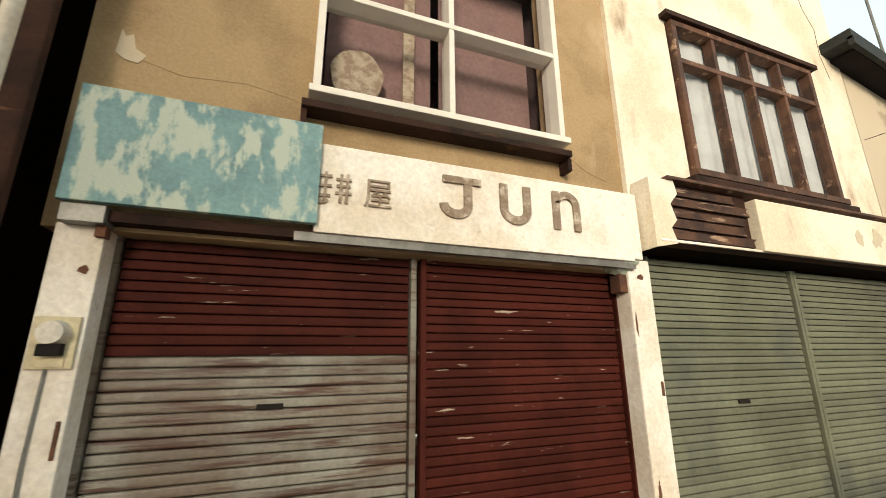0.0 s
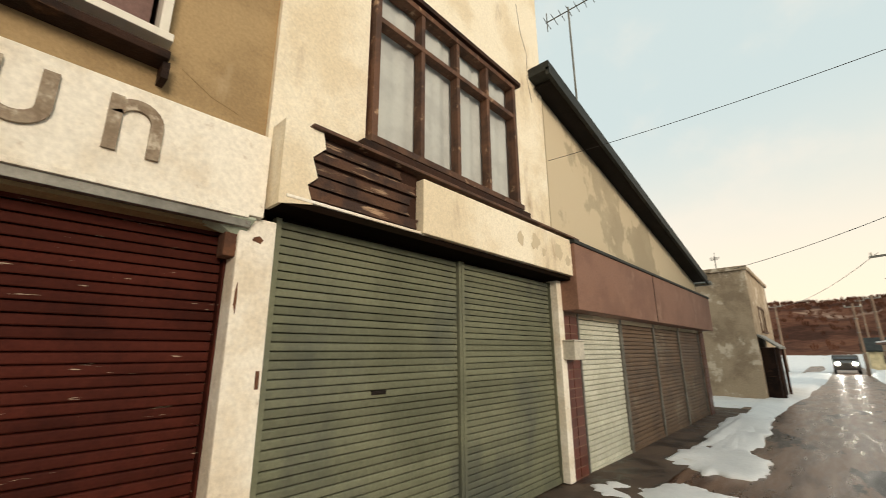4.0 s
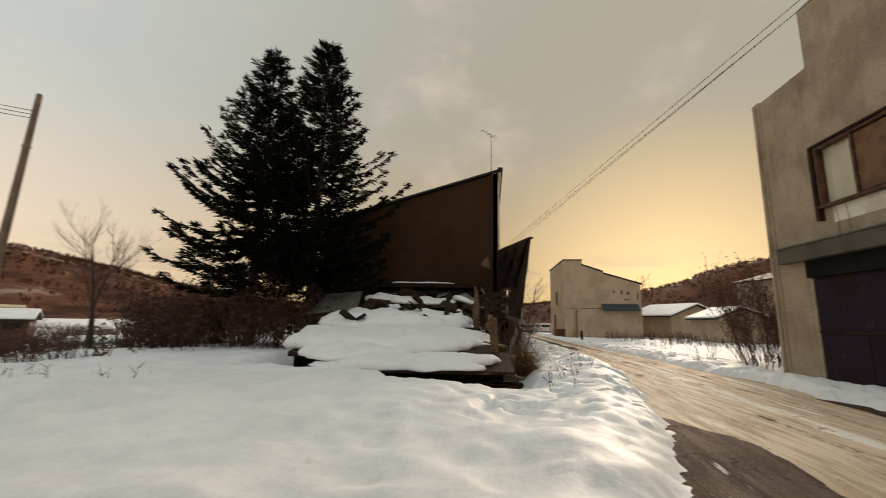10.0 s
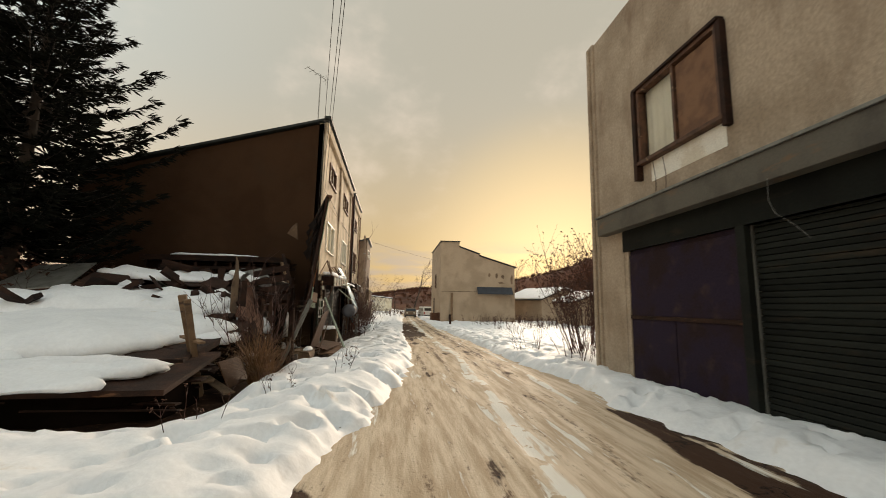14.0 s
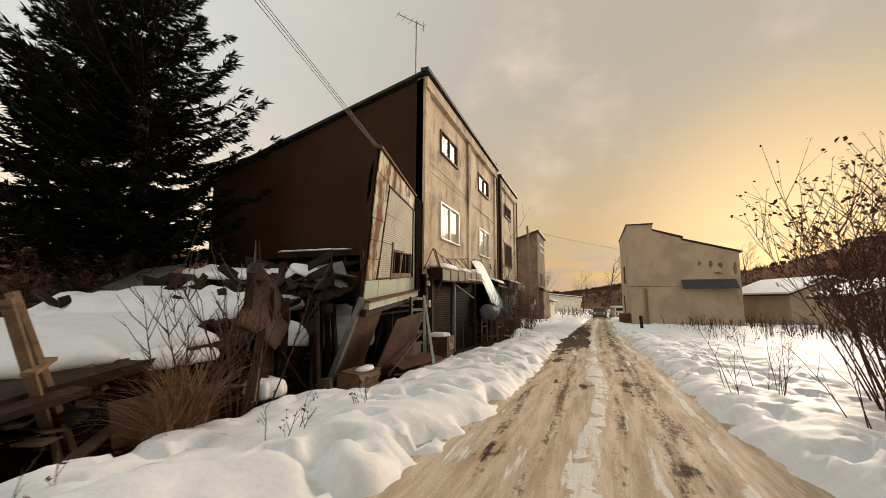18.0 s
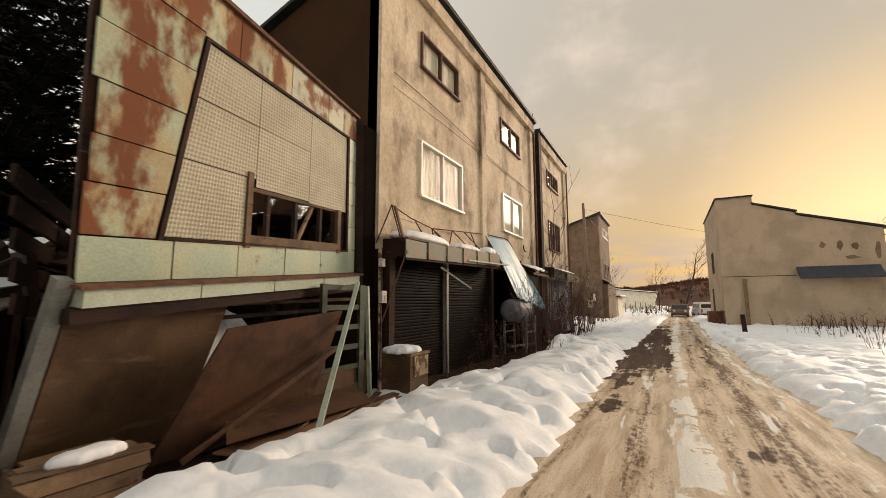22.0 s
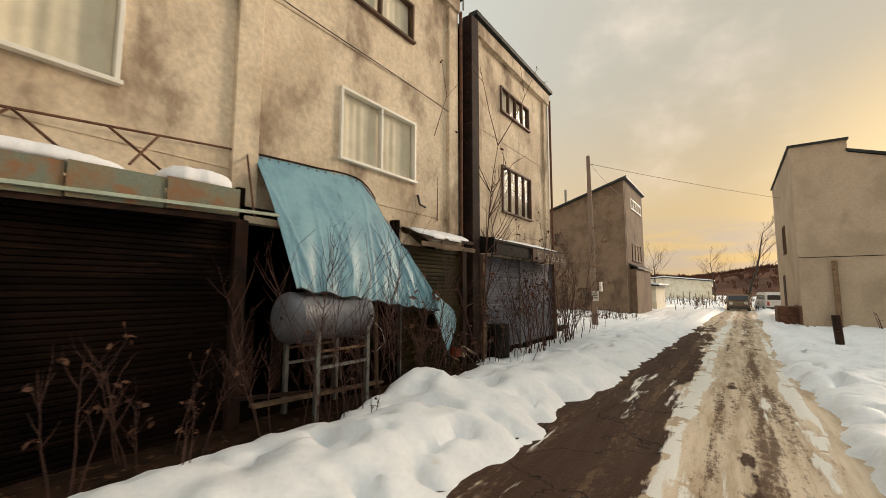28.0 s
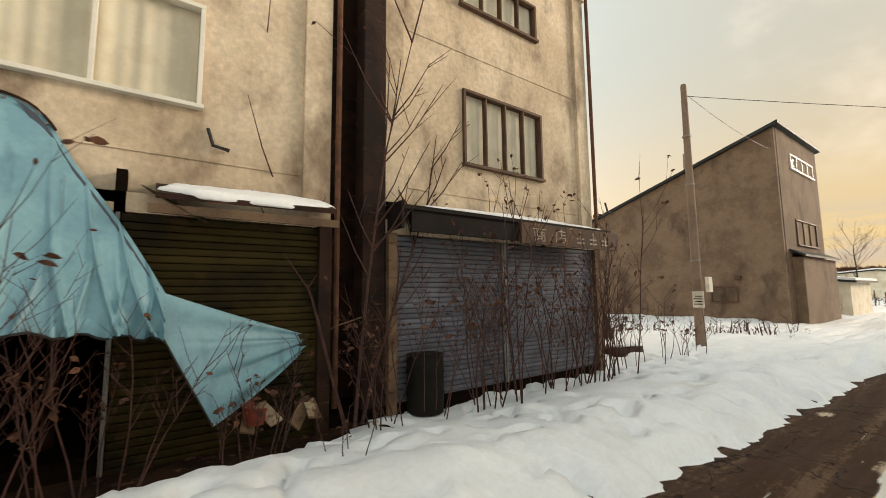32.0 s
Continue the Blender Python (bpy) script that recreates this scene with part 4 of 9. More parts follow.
# concrete house beyond
M_OLDCONC = surface("mottled_old_concrete", (0.40, 0.315, 0.22), (0.27, 0.205, 0.14), 0.9, scale=1.2, fine=30, third=(0.60, 0.52, 0.41), third_scale=1.6, third_spread=(0.54, 0.64), bump=0.3, bump_scale=30)
conc = thing("concrete_house", "weathered two-storey concrete house with stained walls", "house", (20, 3, 0), kind="structure")
part("wall", boxed(17.9, 23.5, 1.35, 6.5, -0.3, 3.85, 0.02), M_OLDCONC, conc)
part("parapet", boxed(17.82, 23.55, 1.28, 6.5, 3.85, 3.98, 0.01), M_OLDCONC, conc)

# ---- west side of the lane: grey stucco corner building ----
west = thing("corner_building", "two-storey grey-beige stucco corner building with a stepped parapet", "building", (-8, -9, 0), kind="structure")
part("east_wall", wall(bmesh.new(), "x", -6.05, -0.2, -12.1, -6.1, 0, 6.98, [(-10.46, -8.66, 3.70, 5.05), (-11.18, -6.2, 0.0, 2.30)]), M_STUCCOGREY, west)
part("parapet", boxed(-6.25, -6.05, -10.45, -6.1, 6.98, 8.4), M_STUCCOGREY, west)
part("corner_pilaster", boxed(-6.3, -6.0, -12.25, -12.0, 0, 7.0, 0.01), M_STUCCOGREY, west)
part("south_wall", boxed(-14, -6.3, -12.2, -12.0, 0, 6.9), M_STUCCOGREY, west)
part("chamfer_wall", slab(bmesh.new(), [(-6.05, -6.1, 0), (-7.5, -4.4, 0), (-7.6, -4.5, 0), (-6.25, -6.1, 0)], (0, 0, 8.4)), M_STUCCOGREY, west)
# strip of darker stucco that paints the shaded part of the chamfer
part("dark_corner_strip", slab(bmesh.new(), [(-6.046, -6.096, 2.7), (-6.336, -5.756, 2.7), (-6.346, -5.766, 2.7), (-6.056, -6.106, 2.7)], (0, 0, 5.7)), M_STUCCODARK, west)
part("dark_lower_wall", slab(bmesh.new(), [(-6.036, -6.086, 0), (-6.27, -5.812, 0), (-6.29, -5.83, 0), (-6.056, -6.106, 0)], (0, 0, 2.68)), M_STUCCODARK, west)
chamfer = thing("roller_shutter", "blue-black roller shutter on the chamfered corner", "roller shutter", (-6.8, -5.2, 0))
for k in range(34):
    z = 0.06 + 0.077 * k
    part("slat", slab(bmesh.new(), [(-6.29, -5.79, z), (-7.44, -4.44, z), (-7.44, -4.44, z + 0.062), (-6.29, -5.79, z + 0.062)], (0.018, 0.014, 0.0)), M_TEALSHUT, chamfer)
part("north_wall", boxed(-14, -7.5, -4.6, -4.4, 0, 8.4), M_STUCCOGREY, west)
part("roof", boxed(-14, -6.25, -12, -4.6, 6.7, 6.9), M_ROOFTEAL, west)
part("west_wall", boxed(-14.2, -14, -12.2, -4.4, 0, 6.9), M_STUCCOGREY, west)
part("band", boxed(-6.05, -5.85, -11.75, -6.05, 2.68, 3.02, 0.01), M_GREYBAND, west, "grey-green metal canopy band")
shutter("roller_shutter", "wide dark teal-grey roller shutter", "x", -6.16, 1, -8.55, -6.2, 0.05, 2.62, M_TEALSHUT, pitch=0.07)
part("door_panel", boxed(-6.16, -6.1, -11.15, -8.66, 0.05, 2.3), M_PURPLE, west)
window("window_3", "broken wooden window boarded with brown plywood", "x", -6.05, 1, -10.46, -8.66, 3.70, 5.05, M_FRAMEWOOD, panes=2, proud=0.08, bar=0.06, curtain=M_CURTAIN)

# ---- east side of the lane: three-storey concrete block ----
block = thing("concrete_block", "three-storey stained concrete shop block with a sloping roof", "building", (3, -23, 0), kind="structure")
W = [(-20.97, -19.18, 3.14, 4.25), (-25.28, -23.56, 3.14, 4.25), (-20.80, -19.20, 5.72, 6.48), (-25.20, -23.52, 5.72, 6.48)]
part("street_wall", wall(bmesh.new(), "x", 0.65, 0.2, -26.6, -17.9, 2.2, 7.42, W), M_CONCRETE, block)
part("north_wall", slab(bmesh.new(), [(0.66, -17.9, -0.2), (8.10, -17.9, -0.2), (8.10, -17.9, 5.24), (0.66, -17.9, 7.42)], (0, -0.2, 0)), M_SIDING, block)
part("roof", slab(bmesh.new(), [(0.5, -17.75, 7.50), (8.30, -17.75, 5.25), (8.30, -17.75, 5.33), (0.5, -17.75, 7.58)], (0, -9.0, 0)), M_ROOFTEAL, block)
part("east_wall", boxed(7.90, 8.10, -26.6, -18.1, -0.6, 5.19), M_CONCRETE, block)
block2 = thing("concrete_block", "narrow three-storey stained concrete shop beside the block", "building", (3, -29.5, 0), kind="structure")
W2 = [(-30.45, -28.68, 3.16, 4.37), (-30.40, -28.66, 5.72, 6.42)]
part("street_wall", wall(bmesh.new(), "x", 0.65, 0.2, -31.75, -27.3, 2.2, 7.35, W2), M_CONCRETE, block2)
part("south_wall", slab(bmesh.new(), [(0.66, -31.75, -0.4), (13.0, -31.75, -0.4), (13.0, -31.75, 3.8), (0.66, -31.75, 7.35)], (0, 0.2, 0)), M_CONCRETE, block2)
part("roof", slab(bmesh.new(), [(0.5, -27.2, 7.42), (13.2, -27.2, 3.75), (13.2, -27.2, 3.83), (0.5, -27.2, 7.50)], (0, -4.7, 0)), M_ROOFTEAL, block2)
part("east_wall", boxed(12.8, 13.0, -31.55, -27.3, -0.6, 3.7), M_CONCRETE, block2)
for i, (a0, a1, c0, c1) in enumerate(W):
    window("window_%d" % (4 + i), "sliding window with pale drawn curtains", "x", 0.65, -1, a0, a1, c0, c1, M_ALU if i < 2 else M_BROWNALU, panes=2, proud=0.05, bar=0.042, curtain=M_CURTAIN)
for i, (a0, a1, c0, c1) in enumerate(W2):
    window("window_%d" % (8 + i), "brown framed sliding window with pale curtains", "x", 0.65, -1, a0, a1, c0, c1, M_BROWNALU, panes=4, proud=0.05, bar=0.045, mull=0.032, curtain=M_CURTAIN)
part("gap_wall", boxed(1.1, 1.3, -27.3, -26.6, -0.2, 7.3), M_DARKWOOD, block)
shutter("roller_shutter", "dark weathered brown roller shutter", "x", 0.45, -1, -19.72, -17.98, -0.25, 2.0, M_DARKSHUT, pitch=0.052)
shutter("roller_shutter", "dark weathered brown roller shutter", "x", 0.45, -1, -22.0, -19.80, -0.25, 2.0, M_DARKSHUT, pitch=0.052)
shutter("roller_shutter", "mossy olive roller shutter", "x", 0.45, -1, -26.45, -24.7, -0.25, 2.0, M_OLIVESHUT, pitch=0.07)
# near-black recess added to give the dark shade behind the tarpaulin
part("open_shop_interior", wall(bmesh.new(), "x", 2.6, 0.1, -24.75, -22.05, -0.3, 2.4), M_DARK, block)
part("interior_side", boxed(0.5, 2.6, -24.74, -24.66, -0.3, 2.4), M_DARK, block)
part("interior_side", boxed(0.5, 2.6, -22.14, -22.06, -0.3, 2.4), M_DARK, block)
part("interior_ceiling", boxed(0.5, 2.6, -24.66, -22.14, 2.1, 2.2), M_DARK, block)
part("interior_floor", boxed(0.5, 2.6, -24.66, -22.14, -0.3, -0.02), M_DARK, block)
for k in range(5):
    part("broken_board", beam(bmesh.new(), (0.95 + 0.1 * (k % 2), -22.5 - 0.45 * k, -0.1), (1.1, -22.6 - 0.42 * k, 0.9 + 0.35 * math.sin(k * 2.2)), 0.12, 0.02, 0.2 * k), M_DARKWOOD, block)
shutter("roller_shutter", "faded slate blue roller shutter", "x", 0.5, -1, -29.27, -27.4, -0.35, 2.0, M_BLUESHUT, pitch=0.065)
shutter("roller_shutter", "faded slate blue roller shutter", "x", 0.5, -1, -31.5, -29.33, -0.35, 2.0, M_BLUESHUT, pitch=0.065)

# far buildings down the lane
houseC = thing("stucco_house", "tall dun stucco house with a sloping roof and strip windows", "house", (5, -47, 0), kind="structure")
part("north_wall", slab(bmesh.new(), [(0.9, -44.4, -0.7), (10, -44.4, -0.7), (10, -44.4, 4.55), (0.9, -44.4, 7.55)], (0, -0.2, 0)), M_STUCCODARK, houseC)
part("street_wall", boxed(0.88, 1.1, -50.1, -44.6, -0.7, 7.55), M_STUCCODARK, houseC)
part("roof", slab(bmesh.new(), [(0.7, -44.2, 7.6), (10.3, -44.2, 4.45), (10.3, -44.2, 4.57), (0.7, -44.2, 7.72)], (0, -6.1, 0)), M_ROOFTEAL, houseC)
part("annex", boxed(0.55, 1.0, -50.1, -45.2, -0.7, 2.45), M_STUCCODARK, houseC)
houseW = thing("stucco_house", "tall dun stucco house with a stepped sloping roof", "house", (-9, -45, 0), kind="structure")
part("north_wall", slab(bmesh.new(), [(-6.15, -41.8, -0.5), (-13.2, -41.8, -0.5), (-13.2, -41.8, 4.9), (-9.8, -41.8, 5.9), (-9.8, -41.8, 6.05), (-7.9, -41.8, 6.7), (-7.9, -41.8, 7.2), (-6.15, -41.8, 7.2)], (0, -9, 0)), M_STUCCOFAR, houseW)


# ---- foliage makers ----
def conifer(name, base, height, radius, seed, label):
    """A spruce: tapered trunk, whorls of drooping limbs, and sprays of needles along each limb."""
    rng = random.Random(seed)
    x, y, z = base
    root = thing(name, label, "tree", base)
    bm = bmesh.new()
    tube(bm, [(x, y, z), (x + 0.05, y, z + height * 0.3), (x - 0.03, y + 0.04, z + height * 0.65), (x, y, z + height)], [0.20, 0.15, 0.08, 0.012], 9)
    verts, faces = [], []

    def spray(p, d, size):
        """A flat fan of needle-covered twigs."""
        side = d.cross(Vector((0, 0, 1)))
        side = side.normalized() if side.length > 1e-4 else Vector((1, 0, 0))
        for s in (-1, 0, 1):
            for k in range(2):
                tip = p + (d * rng.uniform(0.55, 1.0) + side * s * rng.uniform(0.35, 0.75) + Vector((0, 0, rng.uniform(-0.40, 0.45)))) * size
                w = Vector((rng.uniform(-1, 1), rng.uniform(-1, 1), rng.uniform(-1, 1))).normalized() * size * 0.10
                i = len(verts)
                mid = (p + tip) / 2
                verts.extend([p, mid + w, tip, mid - w])
                faces.append((i, i + 1, i + 2, i + 3))

    h = 0.9
    while h < height - 0.15:
        f = h / height
        reach = radius * (1 - f) ** 0.95 * min(1.0, 0.42 + 1.5 * f) * rng.uniform(0.80, 1.15) + 0.16
        live = f > 0.20
        count = 9 if live else 6
        turn = rng.uniform(0, 6.28)
        for k in range(count):
            ang = turn + 6.2832 * k / count + rng.uniform(-0.3, 0.3)
            r = reach * rng.uniform(0.60, 1.15) * (1 if live else 0.8)
            d = Vector((math.cos(ang), math.sin(ang), 0))
            start = Vector((x, y, z + h + rng.uniform(-0.22, 0.22)))
            pts = [start + d * (r * s) + Vector((0, 0, r * (-0.46 * s + 0.66 * s * s - (0.16 * s if f < 0.4 else -0.14 * s)))) for s in (0, 0.3, 0.6, 0.85, 1.0)]
            tube(bm, pts, [0.030 * (1 - f) + 0.008, 0.022 * (1 - f) + 0.006, 0.012, 0.008, 0.004], 4)
            if live:
                steps = max(3, int(r / 0.080))
                for j in range(steps):
                    s = (j + rng.random()) / steps * 0.9 + 0.12
                    i = min(3, int(s * 4))
                    p = pts[i].lerp(pts[i + 1], min(1.0, s * 4 - i))
                    dd = (d + Vector((rng.uniform(-0.5, 0.5), rng.uniform(-0.5, 0.5), 0))).normalized()
                    spray(p, dd, rng.uniform(0.22, 0.50) * (0.65 + 0.5 * (1 - f)) * (1.15 - 0.55 * s))
                for j in range(3):
                    spray(pts[4] - d * 0.10 * j, (d + Vector((0, 0, 0.15))).normalized(), 0.26)
            elif rng.random() < 0.5:
                spray(pts[3], d, 0.2)
        h += rng.uniform(0.22, 0.36) * (0.8 + 0.35 * (1 - f))
    for k in range(14):
        spray(Vector((x, y, z + height - 0.08 * k)), Vector((math.cos(k * 2.4), math.sin(k * 2.4), 0.9)).normalized(), 0.10 + 0.012 * k)
    part("trunk", bm, M_BARK, root, "dark bark trunk with drooping limbs", smooth=True)
    me = bpy.data.meshes.new("crown")
    me.from_pydata([v[:] for v in verts], [], faces)
    me.materials.append(M_NEEDLE)
    attach("crown", me, root, "dark needle crown with gaps of sky")
    return root


def stems(bm, rng, base, height, lean, forks, r=0.008, leaf=None, leaf_size=0.035, seg=5):
    """One upright stem that forks; leaf: a list that takes the places of withered leaves."""
    p = Vector(base)
    d = Vector((lean[0], lean[1], 1)).normalized()
    n = 6
    pts = [p]
    for i in range(n):
        d = (d + Vector((rng.uniform(-0.12, 0.12), rng.uniform(-0.12, 0.12), rng.uniform(-0.02, 0.05)))).normalized()
        pts.append(pts[-1] + d * height / n)
    tube(bm, pts, [r * (1 - 0.75 * i / n) for i in range(n + 1)], seg)
    for k in range(forks):
        i = rng.randint(2, n - 1)
        q = pts[i].lerp(pts[i + 1], rng.random())
        a = rng.uniform(0, 6.28)
        dd = (d * 0.9 + Vector((math.cos(a), math.sin(a), rng.uniform(0.0, 0.5))) * 0.8).normalized()
        ln = height * rng.uniform(0.12, 0.34)
        tw = [q, q + dd * ln * 0.5, q + dd * ln + Vector((0, 0, ln * 0.15))]
        tube(bm, tw, [r * 0.5, r * 0.35, r * 0.18], 4)
        for j in range(rng.randint(0, 2)):
            b = rng.uniform(0, 6.28)
            e = (dd + Vector((math.cos(b), math.sin(b), 0.2)) * 0.7).normalized()
            s0 = tw[1].lerp(tw[2], rng.random())
            tube(bm, [s0, s0 + e * ln * 0.5], [r * 0.3, r * 0.12], 3)
            if leaf is not None:
                leaf.append(s0 + e * ln * 0.5)
        if leaf is not None:
            leaf.append(tw[2])
    return pts


def leaf_mesh(points, size, seed):
    rng = random.Random(seed)
    bm = bmesh.new()
    for p in points:
        for k in range(rng.randint(1, 2)):
            s = size * rng.uniform(0.6, 1.3)
            m = Euler((rng.uniform(-1.2, 1.2), rng.uniform(-1.2, 1.2), rng.uniform(0, 6.28))).to_matrix()
            q = p + Vector((rng.uniform(-1, 1), rng.uniform(-1, 1), rng.uniform(-1, 0.2))) * size
            vs = [bm.verts.new(q + m @ Vector(v) * s) for v in ((0, -1, 0), (0.5, -0.2, 0.12), (0.35, 0.55, 0.05), (0, 1, -0.1), (-0.4, 0.5, 0.1), (-0.5, -0.2, 0.15))]
            bm.faces.new(vs)
    return bm


def shrub(label, base, height, count, spread, seed, forks=5, leaves=0.0, r=0.008, lean=(0, 0), name="shrub", leaf_size=0.03):
    rng = random.Random(seed)
    root = thing(name, label, "shrub", base)
    lf = []
    for k in range(count):
        bm = bmesh.new()
        a, q = rng.uniform(0, 6.28), spread * rng.random() ** 0.5
        stems(bm, rng, (base[0] + q * math.cos(a), base[1] + q * math.sin(a), base[2] - 0.08), height * rng.uniform(0.55, 1.1), (lean[0] + 0.45 * math.cos(a) * q / max(spread, 0.01) * 0.7, lean[1] + 0.45 * math.sin(a) * q / max(spread, 0.01) * 0.7), forks, r, lf)
        part("stem", bm, M_TWIG, root)
    if leaves:
        rng.shuffle(lf)
        part("withered_leaves", leaf_mesh(lf[:int(len(lf) * leaves)], leaf_size, seed), M_DEADLEAF, root)
    return root


def grass_clump(label, base, height, count, spread, seed, mat=None, droop=0.6):
    rng = random.Random(seed)
    bm = bmesh.new()
    for k in range(count):
        a, q = rng.uniform(0, 6.28), spread * rng.random() ** 0.5
        p = Vector((base[0] + q * math.cos(a), base[1] + q * math.sin(a), base[2] - 0.05))
        b = rng.uniform(0, 6.28)
        d = Vector((math.cos(b), math.sin(b), 0))
        h, dr = height * rng.uniform(0.5, 1.15), droop * rng.uniform(0.3, 1.3)
        w = Vector((-d.y, d.x, 0)) * 0.006
        prev = None
        for s in (0, 0.35, 0.7, 1.0):
            c = p + d * (dr * h * s * s) + Vector((0, 0, h * (s - 0.45 * dr * s * s)))
            ring = (bm.verts.new(c - w * (1 - s * 0.85)), bm.verts.new(c + w * (1 - s * 0.85)))
            if prev:
                bm.faces.new((prev[0], prev[1], ring[1], ring[0]))
            prev = ring
    return lone("grass_clump", bm, mat or M_DRYGRASS, label, "grass", kind="stuff")


def snow_cap(x0, x1, y0, y1, z, thick, seed, label="smooth cap of snow over the wreckage", tilt=(0, 0), rough=0.05, edge=0.35, name="snow_cap", power=3.0):
    """A rounded cushion of snow over a rough oblong, its rim curled under."""
    rng = np.random.RandomState(seed)
    n = 64
    bm = bmesh.new()
    cx, cy, rx, ry = (x0 + x1) / 2, (y0 + y1) / 2, (x1 - x0) / 2, (y1 - y0) / 2
    off = rng.rand() * 50
    rings = []
    levels = [(0.0, 0.55), (0.10, 0.97), (0.30, 1.0), (0.55, 0.97), (0.78, 0.90), (0.92, 0.78), (1.0, 0.58), (1.03, 0.30)]
    for lift, k in levels:
        ring = []
        for i in range(n):
            a = 6.2832 * i / n
            c, s = math.cos(a), math.sin(a)
            q = (abs(c) ** power + abs(s) ** power) ** (-1 / power)
            wob = 1 + edge * (float(fbm(np.array(c * 1.6 + off), np.array(s * 1.6 + off))) - 0.5) + 0.6 * edge * (float(fbm(np.array(c * 5.0 + off), np.array(s * 5.0 + off), 2)) - 0.5)
            px, py = cx + rx * c * q * k * wob, cy + ry * s * q * k * wob
            lump = rough * (float(fbm(np.array(px * 2.1), np.array(py * 2.1))) - 0.5) * 2
            pz = z + lift * thick * (1 + lump * 4) + tilt[0] * (px - cx) + tilt[1] * (py - cy) + (lump if lift > 0.4 else 0)
            ring.append(bm.verts.new((px, py, pz)))
        rings.append(ring)
    for r0, r1 in zip(rings, rings[1:]):
        for i in range(n):
            bm.faces.new((r0[i], r0[(i + 1) % n], r1[(i + 1) % n], r1[i]))
    bm.faces.new(rings[-1])
    bm.faces.new(list(reversed(rings[0])))
    return lone(name, bm, M_SNOW, label, "snow", kind="stuff", smooth=True)


def patch(fn, nu, nv):
    """A curved sheet from a function of u and v in 0..1."""
    bm = bmesh.new()
    g = [[bm.verts.new(fn(i / nu, j / nv)) for i in range(nu + 1)] for j in range(nv + 1)]
    for j in range(nv):
        for i in range(nu):
            bm.faces.new((g[j][i], g[j][i + 1], g[j + 1][i + 1], g[j + 1][i]))
    return bm


def thicken(bm, t):
    bmesh.ops.solidify(bm, geom=list(bm.faces), thickness=t)
    return bm


# ---- the collapsed shop: a leaning false front ----
CBL, CBR, CTR, CTL = Vector((0.05, -14.04, 1.33)), Vector((0.66, -17.42, 1.62)), Vector((0.66, -17.38, 3.95)), Vector((-0.27, -13.87, 3.79))


def front(u, v, d=0.0):
    """A place on the leaning front: u from its north end to its south end, v from the ledge to the top, d metres out of it."""
    p = CBL.lerp(CBR, u).lerp(CTL.lerp(CTR, u), v)
    nrm = (CBR - CBL).cross(CTL - CBL).normalized()
    if nrm.x > 0:
        nrm = -nrm
    return p + nrm * d


def front_panel(u0, u1, v0, v1, d=0.0, t=0.02):
    return slab(bmesh.new(), [front(u0, v0, d), front(u1, v0, d), front(u1, v1, d), front(u0, v1, d)], front(0, 0, t) - front(0, 0))


ruin = thing("collapsed_shop", "collapsed wooden shop whose rusty sheet-metal false front leans over the street", "ruin", (0.6, -15.7, 0.0), kind="structure")
M_SAGE = surface("sage_sheet_metal", (0.33, 0.41, 0.31), (0.40, 0.43, 0.30), 0.6, 0.1, scale=2, fine=50, third=(0.24, 0.12, 0.06), third_scale=3.5, third_spread=(0.60, 0.70), bump=0.12, rough2=0.9, vary=0.10)
M_RUSTY = surface("rust_eaten_sheet_metal", (0.33, 0.37, 0.25), (0.36, 0.28, 0.15), 0.65, 0.1, scale=2.6, fine=50, third=(0.175, 0.060, 0.022), third_scale=3.0, third_spread=(0.44, 0.57), third_stretch=(1, 1, 0.55), bump=0.2, rough2=0.9, vary=0.15)
M_PEBBLE = surface("cream_pebbled_panel", (0.45, 0.41, 0.30), (0.39, 0.35, 0.25), 0.6, scale=1.5, fine=60, bump=0.3, vary=0.06)
M_PALETRIM = surface("pale_green_painted_trim", (0.42, 0.48, 0.38), (0.36, 0.40, 0.30), 0.65, scale=2.5, fine=50, third=(0.25, 0.17, 0.10), third_scale=5, third_spread=(0.62, 0.74), bump=0.2, vary=0.08)
part("backing", front_panel(0, 0.43, 0, 1, -0.06, 0.04), M_DARKWOOD, ruin)
part("backing", front_panel(0.43, 0.85, 0.38, 1, -0.06, 0.04), M_DARKWOOD, ruin)
part("backing", front_panel(0.85, 1.0, 0, 1, -0.06, 0.04), M_DARKWOOD, ruin)
LEFT = lambda v: 0.150 + 0.085 * (v - 0.127) / 0.71


def left_sheet(v0, v1, u0, d):
    """One rusty sheet of the north strip: from u0 to the slanting edge of the cladding."""
    return slab(bmesh.new(), [front(u0, v0, d), front(LEFT(v0) - 0.004, v0, d), front(LEFT(v1) - 0.004, v1, d), front(u0, v1, d)], front(0, 0, 0.018) - front(0, 0))


cuts = (0.128, 0.270, 0.400, 0.545, 0.700, 0.850, 0.998)
for j in range(6):
    part("metal_sheet", left_sheet(cuts[j] + 0.002, cuts[j + 1] - 0.002, 0.003 + 0.006 * (j % 3), 0.005 * (j % 2)), M_RUSTY, ruin)
for i in range(7):
    part("metal_sheet", front_panel(0.232 + 0.1097 * i, 0.232 + 0.1097 * i + 0.108, 0.84, 0.998, 0.004 * (i % 2)), M_RUSTY if i in (0, 1, 2, 6) else M_RUSTPANEL, ruin)
for i in range(5):
    part("metal_sheet", front_panel(0.19 * i + 0.002, 0.19 * i + 0.188, 0.002, 0.125, 0.003 * (i % 2)), M_SAGE, ruin)
for j in range(6):
    part("metal_sheet", front_panel(0.945, 0.998, 0.002 + j * 0.139, 0.138 + j * 0.139, 0.003 * (j % 2)), M_SAGE, ruin)
